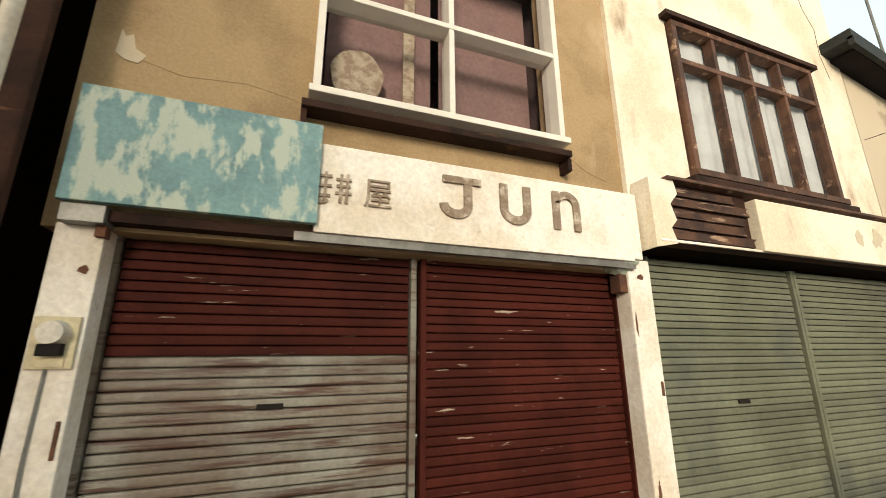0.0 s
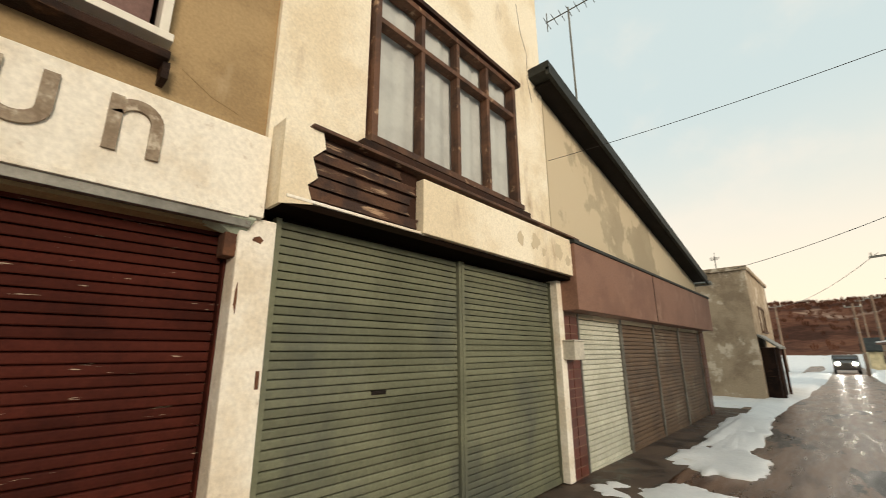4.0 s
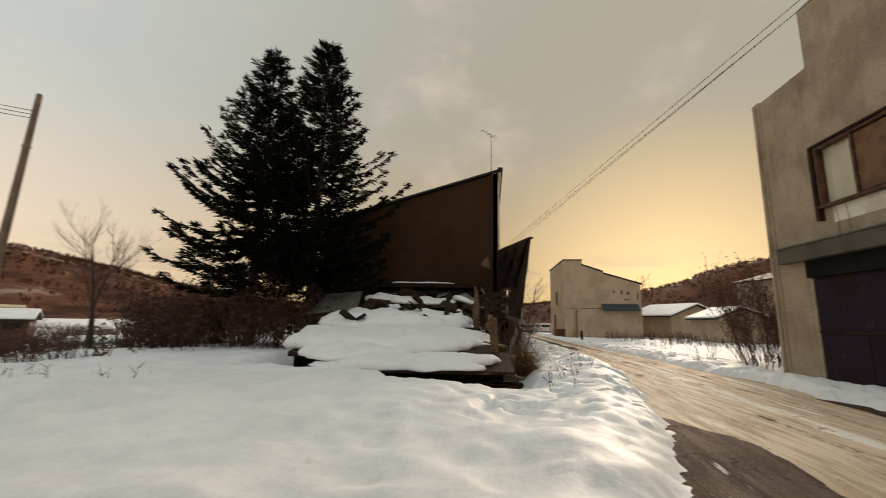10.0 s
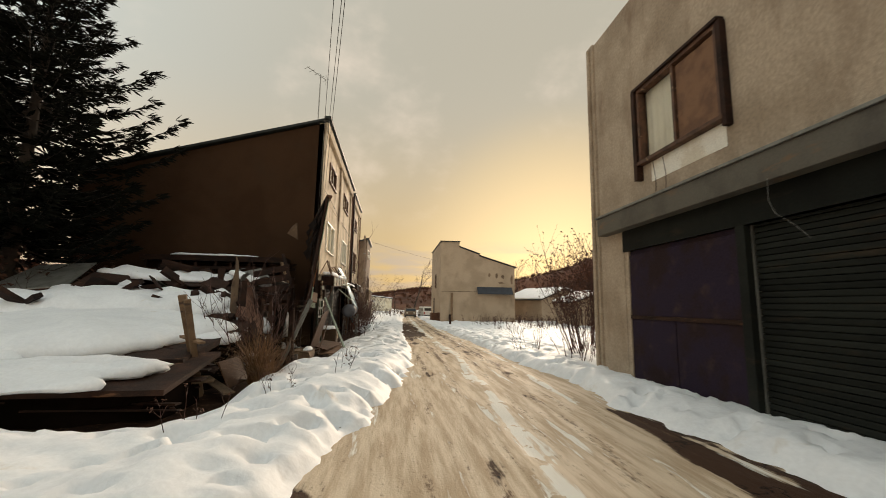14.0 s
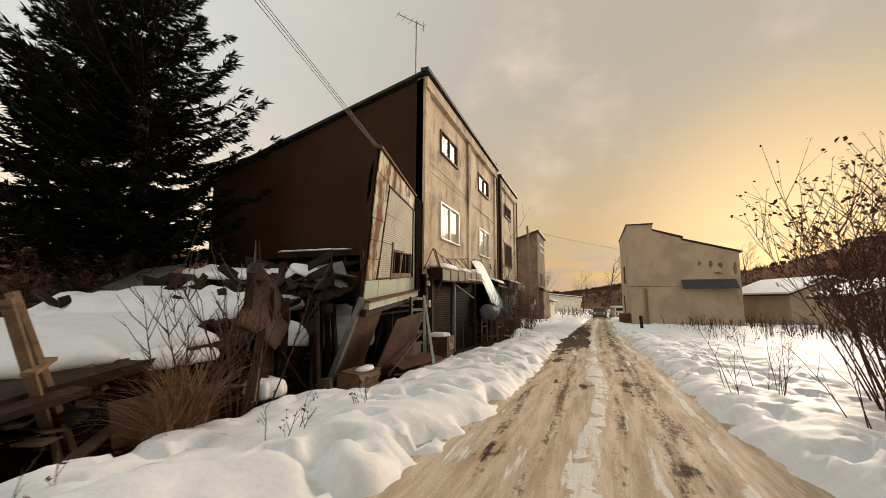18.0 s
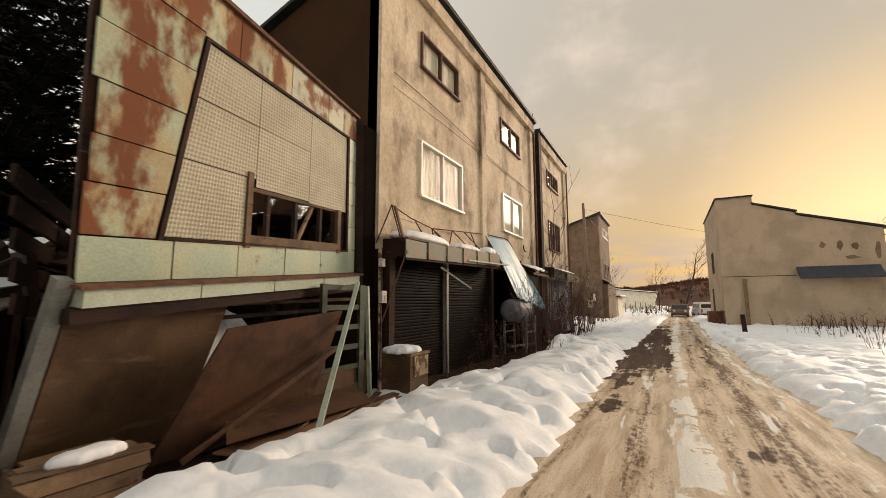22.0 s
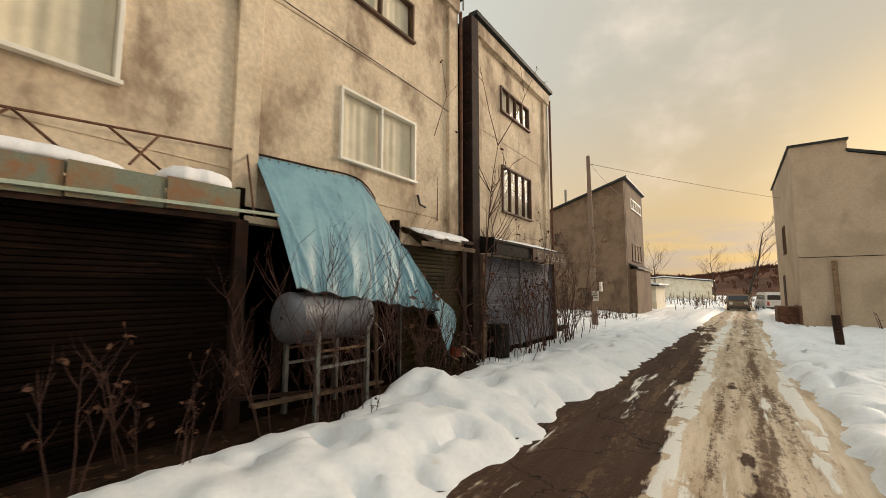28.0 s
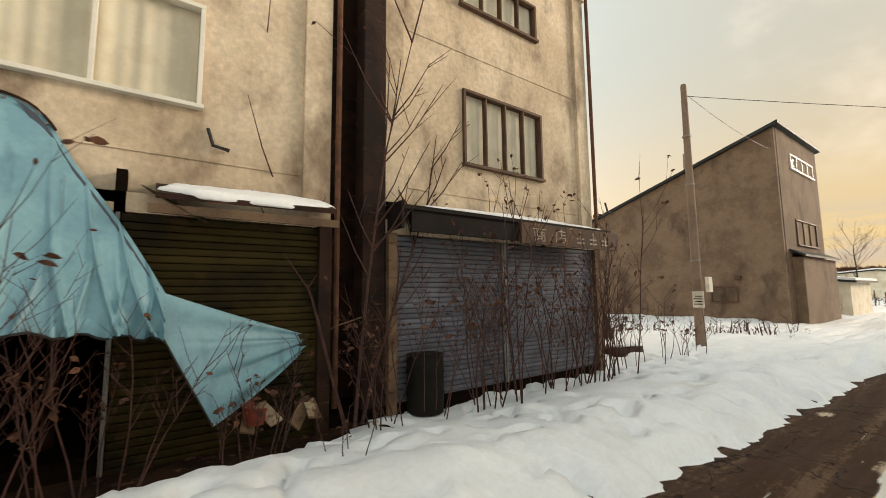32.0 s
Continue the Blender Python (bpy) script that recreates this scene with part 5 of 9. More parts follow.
part("panel_frame", slab(bmesh.new(), [front(LEFT(0.127), 0.127), front(LEFT(0.127) + 0.012, 0.127), front(LEFT(0.838) + 0.012, 0.838), front(LEFT(0.838), 0.838)], front(0, 0, 0.035) - front(0, 0)), M_DARKWOOD, ruin)
for a in ((0.928, 0.940, 0.127, 0.838), (0.247, 0.928, 0.826, 0.838), (0.165, 0.928, 0.127, 0.137)):
    part("panel_frame", front_panel(*a, 0.0, 0.035), M_DARKWOOD, ruin)


def ribbed(u0, u1, v0, v1, ribs, grid):
    def fn(a, b):
        v = v0 + (v1 - v0) * b
        ul = LEFT(v) + 0.013 if u0 is None else u0
        return front(ul + (u1 - ul) * a, v, 0.012 + 0.0024 * math.sin(b * ribs * 6.2832) + (0.0024 * math.sin(a * grid * 6.2832) if grid else 0))
    return patch(fn, 4 * grid if grid else 2, ribs * 4)


for u0, u1, v0, v1, ribs, g in ((None, 0.396, 0.139, 0.40, 17, 22), (None, 0.43, 0.404, 0.62, 14, 22), (None, 0.43, 0.624, 0.824, 13, 20), (0.432, 0.68, 0.370, 0.622, 16, 22), (0.432, 0.68, 0.624, 0.824, 13, 22), (0.682, 0.926, 0.362, 0.824, 30, 22)):
    part("cladding_panel", ribbed(u0, u1, v0, v1, ribs, g), M_PEBBLE, ruin, "cream pebbled cladding panel")
for a in ((0.398, 0.417, 0.118, 0.425), (0.862, 0.882, 0.115, 0.365), (0.417, 0.862, 0.125, 0.170)):
    part("opening_frame", front_panel(*a, -0.02, 0.055), M_WOOD, ruin, "bare wooden frame of a broken opening")
part("opening_frame", front_panel(0.417, 0.905, 0.352, 0.368, -0.03, 0.03), M_WOOD, ruin)
for u in (0.49, 0.62, 0.76):
    part("stud", front_panel(u, u + 0.014, 0.170, 0.352, -0.06, 0.05), M_DARKWOOD, ruin)
part("fallen_stud", slab(bmesh.new(), [front(0.64, 0.17, -0.05), front(0.655, 0.17, -0.05), front(0.74, 0.35, -0.08), front(0.725, 0.35, -0.08)], front(0, 0, 0.03) - front(0, 0)), M_WOOD, ruin)
for tri in (((0.64, 0.352), (0.70, 0.352), (0.645, 0.26)), ((0.78, 0.17), (0.85, 0.17), (0.845, 0.25)), ((0.50, 0.352), (0.55, 0.352), (0.505, 0.30))):
    part("glass_shard", slab(bmesh.new(), [front(u, v, -0.03) for u, v in tri], front(0, 0, 0.003) - front(0, 0)), M_GLASS, ruin, "jagged piece of window glass")
for k in range(4):
    part("inner_rafter", beam(bmesh.new(), (0.75 + 0.15 * k, -15.2 - 0.5 * k, 1.65), (1.2 + 0.1 * k, -15.8 - 0.3 * k, 2.6 - 0.2 * k), 0.07, 0.05), M_WOOD if k % 2 else M_DARKWOOD, ruin)
part("top_coping", front_panel(-0.01, 1.01, 0.998, 1.014, -0.06, 0.13), M_RUST, ruin)
dn = Vector((0, 0, -1))
for k in range(4):
    u0, u1 = 0.25 * k + 0.002, 0.25 * k + 0.248
    out = front(0, 0, 0.13) - front(0, 0)
    part("ledge_board", slab(bmesh.new(), [front(u0, 0, -0.02) + dn * 0.03, front(u1, 0, -0.02) + dn * 0.03, front(u1, 0, -0.02) + dn * 0.15, front(u0, 0, -0.02) + dn * 0.15], out), M_PALETRIM, ruin, "pale green ledge board")
part("ledge_flashing", slab(bmesh.new(), [front(-0.01, 0.0, -0.02), front(1.01, 0, -0.02), front(1.01, 0, -0.02) + dn * 0.028, front(-0.01, 0, -0.02) + dn * 0.028], front(0, 0, 0.17) - front(0, 0)), M_RUST, ruin)
part("lintel_beam", beam(bmesh.new(), front(-0.01, 0, 0.02) + dn * 0.21, front(1.0, 0, 0.02) + dn * 0.21, 0.10, 0.10), M_DARKWOOD, ruin)
part("corner_post", beam(bmesh.new(), (0.02, -13.98, 1.36), (0.60, -13.93, -0.1), 0.09, 0.09), M_STEEL, ruin, "blue-grey painted leaning corner post")
part("end_post", beam(bmesh.new(), (0.62, -17.45, 3.9), (0.56, -17.5, -0.1), 0.09, 0.09), M_DARKWOOD, ruin)
# near-black slab that paints the shade in the gap beside the block
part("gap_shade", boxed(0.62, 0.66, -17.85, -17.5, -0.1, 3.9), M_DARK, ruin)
part("door_post", beam(bmesh.new(), (0.33, -17.44, -0.1), (0.40, -17.42, 1.42), 0.05, 0.05), M_PALETRIM, ruin)
for k in range(3):
    part("inner_rail", beam(bmesh.new(), (0.62, -15.4, 1.05 + 0.13 * k), (0.62, -17.3, 1.12 + 0.12 * k), 0.07, 0.04), M_WOOD if k == 1 else M_DARKWOOD, ruin)
part("low_panel", slab(bmesh.new(), [(0.22, -16.2, 0.0), (0.32, -17.35, 0.0), (0.34, -17.35, 0.42), (0.24, -16.4, 0.36)], (0.02, 0, 0)), M_PLY, ruin)
part("plywood_panel", slab(bmesh.new(), [(0.14, -14.08, 1.22), (0.34, -15.35, 1.28), (0.72, -15.15, 0.0), (0.60, -14.02, 0.0)], (0.02, 0.0, 0.01)), M_PLYGREY, ruin, "stained plywood panel under the ledge")
part("fallen_plywood", slab(bmesh.new(), [(-0.08, -15.05, 0.98), (-0.02, -16.48, 1.10), (0.24, -16.25, 0.0), (0.20, -14.65, -0.03)], (0.02, 0.0, 0.006)), M_PLY, ruin, "buckled brown plywood sheet fallen outwards")
part("fallen_plywood", slab(bmesh.new(), [(-0.22, -15.0, 0.10), (-0.45, -16.5, 0.14), (0.15, -16.9, 0.18), (0.1, -15.2, 0.16)], (0.0, 0.0, 0.018)), M_PLY, ruin)
part("brace", beam(bmesh.new(), (-0.06, -14.75, 0.02), (0.0, -16.4, 0.68), 0.02, 0.05), M_PLY, ruin)
M_FELT = surface("torn_black_felt", (0.014, 0.009, 0.006), (0.008, 0.005, 0.004), 0.9, scale=5, fine=40, third=(0.05, 0.030, 0.018), third_scale=6, third_spread=(0.6, 0.72), bump=0.6, bump_scale=20, spec=0.1)
rf = random.Random(19)
for k in range(7):
    u, v = 0.02 + 0.10 * k + rf.uniform(-0.03, 0.03), 0.98 - 0.16 * (k % 3)
    a, w, dn_ = front(u, v, -0.07), rf.uniform(0.25, 0.5), rf.uniform(0.5, 1.1)
    rag = [a, a + Vector((0.04, -w, 0.02)), a + Vector((0.20, -w * 0.8, -dn_ * 0.45)), a + Vector((0.36, -w * 0.9, -dn_ * 0.7)), a + Vector((0.24, -w * 0.35, -dn_)), a + Vector((0.18, -0.1, -dn_ * 0.55)), a + Vector((0.05, 0.06, -dn_ * 0.35))]
    part("torn_felt", slab(bmesh.new(), rag, (0.012, 0.004, 0)), M_FELT, ruin, "ragged black roofing felt hanging behind the front")
for k in range(9):
    part("side_board", slab(bmesh.new(), [(0.74 + 0.13 * k, -13.96 - 0.04 * k, 0.0), (0.85 + 0.13 * k, -13.99 - 0.04 * k, 0.0), (0.84 + 0.13 * k, -14.0 - 0.04 * k, 1.05 + 0.35 * math.sin(k * 2.3)), (0.75 + 0.13 * k, -13.98 - 0.04 * k, 1.18 + 0.35 * math.sin(k * 2.3 + 0.5))], (0, -0.025, 0)), M_PLY if k % 3 == 1 else M_DARKWOOD, ruin, "broken board of the torn side wall")
part("roof_flap", slab(bmesh.new(), [(0.95, -16.35, 3.10), (1.05, -16.55, 3.62), (1.25, -16.75, 3.50), (1.30, -16.6, 3.30), (1.15, -16.5, 3.22)], (0.02, 0.03, 0.01)), M_PLYGREY, ruin, "torn pale sheet hanging behind the front")
for k in range(9):
    a = Vector((0.75 + 0.1 * (k % 3), -14.2 - 0.36 * k, 0.05))
    part("frame_timber", beam(bmesh.new(), a, a + Vector((0.25 * math.sin(k * 2.1), 0.18 * math.cos(k * 1.7), 1.5 + 0.4 * math.sin(k))), 0.08, 0.06), M_DARKWOOD, ruin)
for k in range(5):
    part("shelf_board", beam(bmesh.new(), (0.52, -13.90 + 0.02 * k, 1.20 + 0.22 * k), (1.5, -14.5, 1.10 + 0.21 * k), 0.03, 0.14), M_DARKWOOD, ruin)
M_GREENDOOR = surface("mossy_green_painted_door", (0.030, 0.038, 0.016), (0.018, 0.025, 0.010), 0.6, scale=3, fine=40, third=(0.10, 0.07, 0.04), third_scale=5, third_spread=(0.58, 0.7), bump=0.2)
gd = part("green_door", boxed(0.28, 0.33, -17.24, -17.14, -0.05, 1.42), M_GREENDOOR, ruin, "mossy green slatted door")
part("door_stile", boxed(0.28, 0.33, -16.54, -16.46, -0.05, 1.42), M_GREENDOOR, gd)
for k in range(6):
    part("door_slat", boxed(0.29, 0.32, -17.14, -16.54, 0.10 + 0.25 * k, 0.165 + 0.25 * k), M_GREENDOOR, gd)

lone("leaning_batten", beam(bmesh.new(), (-0.74, -15.34, -0.12), (0.20, -16.99, 1.45), 0.050, 0.030), M_PALETRIM, "long pale batten leaning against the collapsed front", "batten")
lone("leaning_post", beam(bmesh.new(), (0.17, -13.16, -0.05), (0.20, -13.08, 1.16), 0.05, 0.04), M_DARKWOOD, "thin weathered post standing in the snow", "post")
lone("tree_stump", rod(bmesh.new(), (0.18, -13.35, -0.05), (0.20, -13.36, 0.20), 0.10, 0.085, 9), M_BARK, "short snow-capped stump by the wreck", "stump")
crate = thing("wooden_crate", "broken wooden crate with snow on top before the collapsed front", "crate", (0.12, -14.2, -0.1))
rc = random.Random(8)
for k in range(3):
    e = rc.uniform(-0.06, 0.06)
    part("crate_board", slab(bmesh.new(), [(-0.02, -14.52 + e, -0.12 + 0.10 * k), (-0.03, -13.92 + e * 0.5, -0.12 + 0.10 * k), (-0.02, -13.90 - e, -0.03 + 0.10 * k), (-0.03, -14.2, -0.025 + 0.10 * k), (-0.02, -14.55, -0.03 + 0.10 * k)], (0.025, 0, 0)), M_WOOD, crate)
part("crate_side", boxed(0.01, 0.40, -14.53, -14.50, -0.12, 0.17), M_WOOD, crate)
part("crate_side", boxed(0.01, 0.40, -13.95, -13.92, -0.12, 0.17), M_WOOD, crate)
for k in range(3):
    part("crate_top_board", beam(bmesh.new(), (0.03 + 0.14 * k, -14.58 + 0.05 * k, 0.185 + 0.01 * k), (0.06 + 0.13 * k, -13.86 - 0.06 * k, 0.19), 0.12, 0.018), M_WOOD, crate)
snow_cap(-0.01, 0.16, -14.42, -14.02, 0.19, 0.07, 3, "strip of snow on a broken crate")
for k in range(16):
    x, y = rc.uniform(-0.75, 0.3), rc.uniform(-16.8, -13.6)
    an, ln = rc.uniform(-0.6, 0.6), rc.uniform(0.3, 0.9)
    lone("fallen_board", beam(bmesh.new(), (x, y, -0.02), (x + ln * math.sin(an) * 0.5, y - ln * math.cos(an), rc.uniform(0.0, 0.12)), rc.uniform(0.06, 0.16), 0.02), M_WOOD if k % 3 else M_PLY, "broken brown board lying before the collapsed front", "board", "broken boards before the collapsed front")
lone("fallen_plywood", slab(bmesh.new(), [(-0.62, -15.1, 0.02), (-0.35, -16.4, 0.10), (0.05, -16.3, 0.06), (-0.05, -15.0, 0.0)], (0, 0, 0.016)), surface("orange_brown_plywood", (0.21, 0.105, 0.05), (0.14, 0.066, 0.032), 0.75, scale=3, fine=50, bump=0.2), "orange-brown plywood offcut lying on the snow", "board")

sheet("earth", np.arange(-0.7, 7.0, 0.12), np.arange(-17.9, -8.2, 0.12), lambda x, y: lie(x, y) - 0.10 + 0.10 * (fbm(x * 3, y * 3) - 0.5) + 0.02 * (fbm(x * 11, y * 11, 2) - 0.5), M_EARTH, "dark littered earth under the wreckage", "ground")
sheet("earth", np.arange(-0.9, 0.65, 0.08), np.arange(-27.2, -17.85, 0.08), lambda x, y: lie(x, y) - 0.075 + 0.05 * (fbm(x * 3, y * 3) - 0.5) + 0.02 * (fbm(x * 11, y * 11, 2) - 0.5), M_EARTH, "dark bare earth between the snow bank and the shop shutters", "earth")
# ---- wreckage of the fallen house: boards, sheets and snow ----
heap = thing("wreckage_heap", "dark heap of collapsed boards and roofing under snow", "wreckage", (2.5, -11.5, 0.0), kind="structure")
part("fallen_roof", slab(bmesh.new(), [(0.85, -10.05, 0.42), (5.4, -10.0, 0.40), (5.5, -12.9, 0.90), (0.95, -12.9, 0.82)], (0, 0, 0.10)), M_DARKWOOD, heap, "fallen dark roof slab")
part("fallen_roof", slab(bmesh.new(), [(0.55, -9.05, 0.27), (3.1, -8.95, 0.25), (3.2, -10.5, 0.48), (0.6, -10.6, 0.50)], (0, 0, 0.06)), M_DARKWOOD, heap)
# solid near-black blocks paint the shade under the fallen roof slabs
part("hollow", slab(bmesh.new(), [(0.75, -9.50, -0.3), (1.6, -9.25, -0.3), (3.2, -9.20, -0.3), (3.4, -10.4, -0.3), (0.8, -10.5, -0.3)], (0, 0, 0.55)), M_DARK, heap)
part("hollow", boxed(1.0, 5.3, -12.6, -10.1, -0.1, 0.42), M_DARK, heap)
part("fallen_roof", slab(bmesh.new(), [(1.3, -12.8, 0.9), (5.2, -12.8, 1.0), (5.0, -15.6, 1.75), (1.5, -15.6, 1.65)], (0, 0, 0.08)), M_DARKWOOD, heap)
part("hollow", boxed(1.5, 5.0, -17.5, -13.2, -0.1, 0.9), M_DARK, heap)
rng = random.Random(11)
for k in range(14):
    a = Vector((rng.uniform(0.95, 1.7), rng.uniform(-14.0, -13.3), rng.uniform(0.0, 0.6)))
    b = a + Vector((rng.uniform(-0.4, 0.4), rng.uniform(-0.4, 0.4), rng.uniform(0.35, 0.9)))
    part("splintered_board", beam(bmesh.new(), a, b, rng.uniform(0.06, 0.16), 0.022, rng.uniform(-1.5, 1.5)), M_DARKWOOD, heap)
for k in range(9):
    part("fanned_board", beam(bmesh.new(), (0.95 + 0.02 * k, -12.85 - 0.03 * k, 0.95 + 0.02 * k), (0.30 + 0.07 * k, -12.0 - 0.11 * k, 0.02 + 0.04 * (k % 3)), 0.10, 0.022, 0.3 * k), M_WOOD if k in (2, 6) else M_DARKWOOD, heap)
part("black_sheet", patch(lambda u, v: Vector((0.45 + 0.35 * u, -13.35 - 0.62 * u + 0.05 * math.sin(v * 6), 0.0 + 1.15 * v + 0.08 * math.sin(u * 7))), 10, 8), M_DARK, heap, "black sagging sheet between the boards")
for k in range(30):
    a = Vector((rng.uniform(1.2, 4.8), rng.uniform(-16.9, -14.0), 0.0))
    a.z = 0.95 + 0.22 * (-12.9 - a.y) + rng.uniform(0.1, 0.4)
    ang, w = rng.uniform(0, 6.28), rng.uniform(0.15, 0.45)
    u, v = Vector((math.cos(ang), math.sin(ang), rng.uniform(-0.3, 0.5))) * w * 1.8, Vector((-math.sin(ang), math.cos(ang), rng.uniform(-0.5, 0.7))) * w
    part("roof_fragment", slab(bmesh.new(), [a - u - v, a + u - v * 0.7, a + u * 0.8 + v, a - u * 0.6 + v * 1.2], (0, 0, 0.02)), M_DARKWOOD if k % 4 else M_STEEL, heap)
for k in range(16):
    a = Vector((rng.uniform(0.4, 1.2), -9.35 - 0.05 * k, 0.05 + 0.022 * k))
    part("layered_board", beam(bmesh.new(), a, a + Vector((rng.uniform(1.4, 2.4), rng.uniform(-0.3, 0.4), rng.uniform(-0.08, 0.06))), 0.13, 0.02, rng.uniform(-0.3, 0.3)), M_DARKWOOD, heap)
for k in range(26):
    a = Vector((rng.uniform(0.5, 1.3), rng.uniform(-12.7, -10.2), rng.uniform(0.02, 0.42)))
    ang = rng.uniform(-0.5, 0.5) + (3.1416 / 2 if k % 4 == 0 else 0.15)
    ln = rng.uniform(0.8, 2.0)
    b = a + Vector((ln * math.cos(ang), ln * math.sin(ang) * 0.6, rng.uniform(-0.15, 0.08)))
    part("plank", beam(bmesh.new(), a, b, rng.uniform(0.08, 0.18), 0.022, rng.uniform(-0.6, 0.6)), M_WOOD if k % 3 == 0 else M_DARKWOOD, heap)
for k in range(14):
    a = Vector((rng.uniform(1.0, 4.6), rng.uniform(-16.8, -13.4), rng.uniform(1.2, 1.7)))
    b = a + Vector((rng.uniform(-0.8, 0.8), rng.uniform(-0.6, 0.6), rng.uniform(0.0, 0.5)))
    part("plank", beam(bmesh.new(), a, b, 0.12, 0.03, rng.uniform(-1, 1)), M_DARKWOOD, heap)
part("board_sheet", slab(bmesh.new(), [(0.50, -10.75, 0.02), (0.42, -11.35, 0.04), (0.62, -11.4, 0.40), (0.70, -10.8, 0.38)], (0.02, 0, 0)), M_PLY, heap, "brown board standing in the snow")
part("roof_sheet", slab(bmesh.new(), [(5.2, -14.0, 1.55), (6.7, -13.7, 1.35), (6.6, -15.0, 2.05), (5.4, -15.1, 2.15)], (0, 0, 0.03)), M_STEEL, heap, "slate grey roofing sheet lying on the heap")
part("roof_sheet", slab(bmesh.new(), [(6.7, -13.7, 1.3), (7.0, -13.9, 0.3), (5.9, -13.6, 0.2), (5.2, -14.0, 1.5)], (0, -0.03, 0)), M_DARKWOOD, heap)
pair = thing("leaning_timbers", "two weathered timbers nailed crosswise, leaning by the snowy heap", "timber", (0.85, -10.4, 0))
part("timber", beam(bmesh.new(), (0.86, -10.66, -0.05), (1.0, -10.17, 1.36), 0.10, 0.05, 0.4), M_WOOD, pair)
part("timber", beam(bmesh.new(), (0.80, -10.52, -0.05), (0.90, -10.10, 1.30), 0.08, 0.04, 0.9), M_WOOD, pair)
part("cross_piece", beam(bmesh.new(), (1.12, -10.55, 0.78), (0.70, -10.2, 0.72), 0.09, 0.03), M_WOOD, pair)

snow_cap(1.25, 5.9, -12.7, -10.0, 0.64, 0.36, 21, tilt=(0.01, -0.12), edge=0.52, power=3.4, rough=0.05)
snow_cap(0.75, 4.0, -10.05, -8.80, 0.36, 0.17, 22, tilt=(-0.02, -0.10), edge=0.85, rough=0.08)
snow_cap(2.7, 5.0, -11.0, -9.3, 0.50, 0.24, 36, tilt=(0.0, -0.12), edge=0.6, rough=0.08)
snow_cap(1.5, 5.6, -14.6, -12.2, 1.05, 0.40, 23, tilt=(0.03, -0.16), edge=0.6, rough=0.10)
snow_cap(2.2, 5.2, -16.3, -14.4, 1.78, 0.24, 24, tilt=(0.04, -0.06), edge=0.8, rough=0.10)
snow_cap(0.75, 1.8, -12.2, -11.2, 0.62, 0.18, 25, tilt=(0.10, -0.05), edge=0.5)
snow_cap(0.9, 1.9, -14.0, -13.0, 0.75, 0.30, 26, tilt=(0.3, 0.0), edge=0.5)
snow_cap(0.5, 0.95, -13.0, -12.5, 0.02, 0.25, 27, "rounded lump of snow among the boards")
snow_cap(1.1, 2.2, -15.6, -14.6, 1.7, 0.20, 28, tilt=(0.35, 0.1), edge=0.5)

rd = random.Random(77)
for x, y, z in ((1.7, -12.6, 1.0), (2.3, -13.3, 1.35), (1.6, -13.8, 1.45), (3.1, -14.4, 1.75), (4.1, -13.7, 1.6), (4.8, -12.7, 1.25), (2.2, -14.8, 1.85)):
    for k in range(3):
        a = Vector((x + rd.uniform(-0.3, 0.3), y + rd.uniform(-0.2, 0.2), z - 0.15))
        part("charred_timber", beam(bmesh.new(), a, a + Vector((rd.uniform(-0.7, 0.7), rd.uniform(-0.3, 0.3), rd.uniform(0.12, 0.42))), rd.uniform(0.10, 0.20), rd.uniform(0.05, 0.12), rd.uniform(-1, 1)), M_DARKWOOD, heap)
for k in range(9):
    a = Vector((0.62 + 0.10 * k, -10.55 - 0.10 * (k % 4), 0.30 + 0.05 * (k % 5)))
    part("slanting_board", beam(bmesh.new(), a, a + Vector((rd.uniform(0.5, 1.0), rd.uniform(-0.5, 0.1), rd.uniform(0.05, 0.40))), 0.15, 0.03, rd.uniform(-0.6, 0.6)), M_WOOD if k == 3 else M_DARKWOOD, heap)

sheet_thing = thing("bent_roof_sheet", "bent brown roofing sheet with a faded blue band, hung over stakes", "roofing sheet", (0.9, -12.9, 0.0))
M_SHEET = surface("faded_brown_roof_sheet", (0.36, 0.205, 0.14), (0.25, 0.135, 0.088), 0.6, 0.0, scale=1.5, fine=40, third=(0.30, 0.32, 0.33), third_scale=1.3, third_spread=(0.62, 0.70), bump=0.15)
S00, S10, S01, S11 = Vector((1.15, -12.52, 1.00)), Vector((0.72, -12.92, 0.62)), Vector((1.22, -13.00, 1.84)), Vector((0.95, -13.48, 1.12))
part("sheet", thicken(patch(lambda u, v: S00.lerp(S10, u).lerp(S01.lerp(S11, u), v) + Vector((-0.06 * math.sin(v * 3.1) - 0.03 * math.sin(u * 5), 0, 0.05 * math.sin(u * 3.1))), 10, 10), 0.004), M_SHEET, sheet_thing, smooth=True)
part("curled_end", thicken(patch(lambda u, v: Vector((1.05 + 0.12 * math.sin(v * 3.6), -12.72 - 0.30 * u, 1.72 + 0.13 * math.cos(v * 3.6))), 6, 10), 0.004), M_STEEL, sheet_thing, smooth=True)
for a, b in (((1.05, -12.6, -0.05), (1.10, -12.75, 1.7)), ((0.85, -13.0, -0.05), (0.95, -13.0, 1.5)), ((0.62, -12.6, 0.0), (1.1, -13.1, 1.1)), ((0.98, -13.35, -0.05), (0.86, -13.2, 1.35)), ((0.7, -13.5, 0.0), (1.2, -12.8, 1.3))):
    part("stake", beam(bmesh.new(), a, b, 0.11, 0.04, 0.5), M_DARKWOOD, sheet_thing)

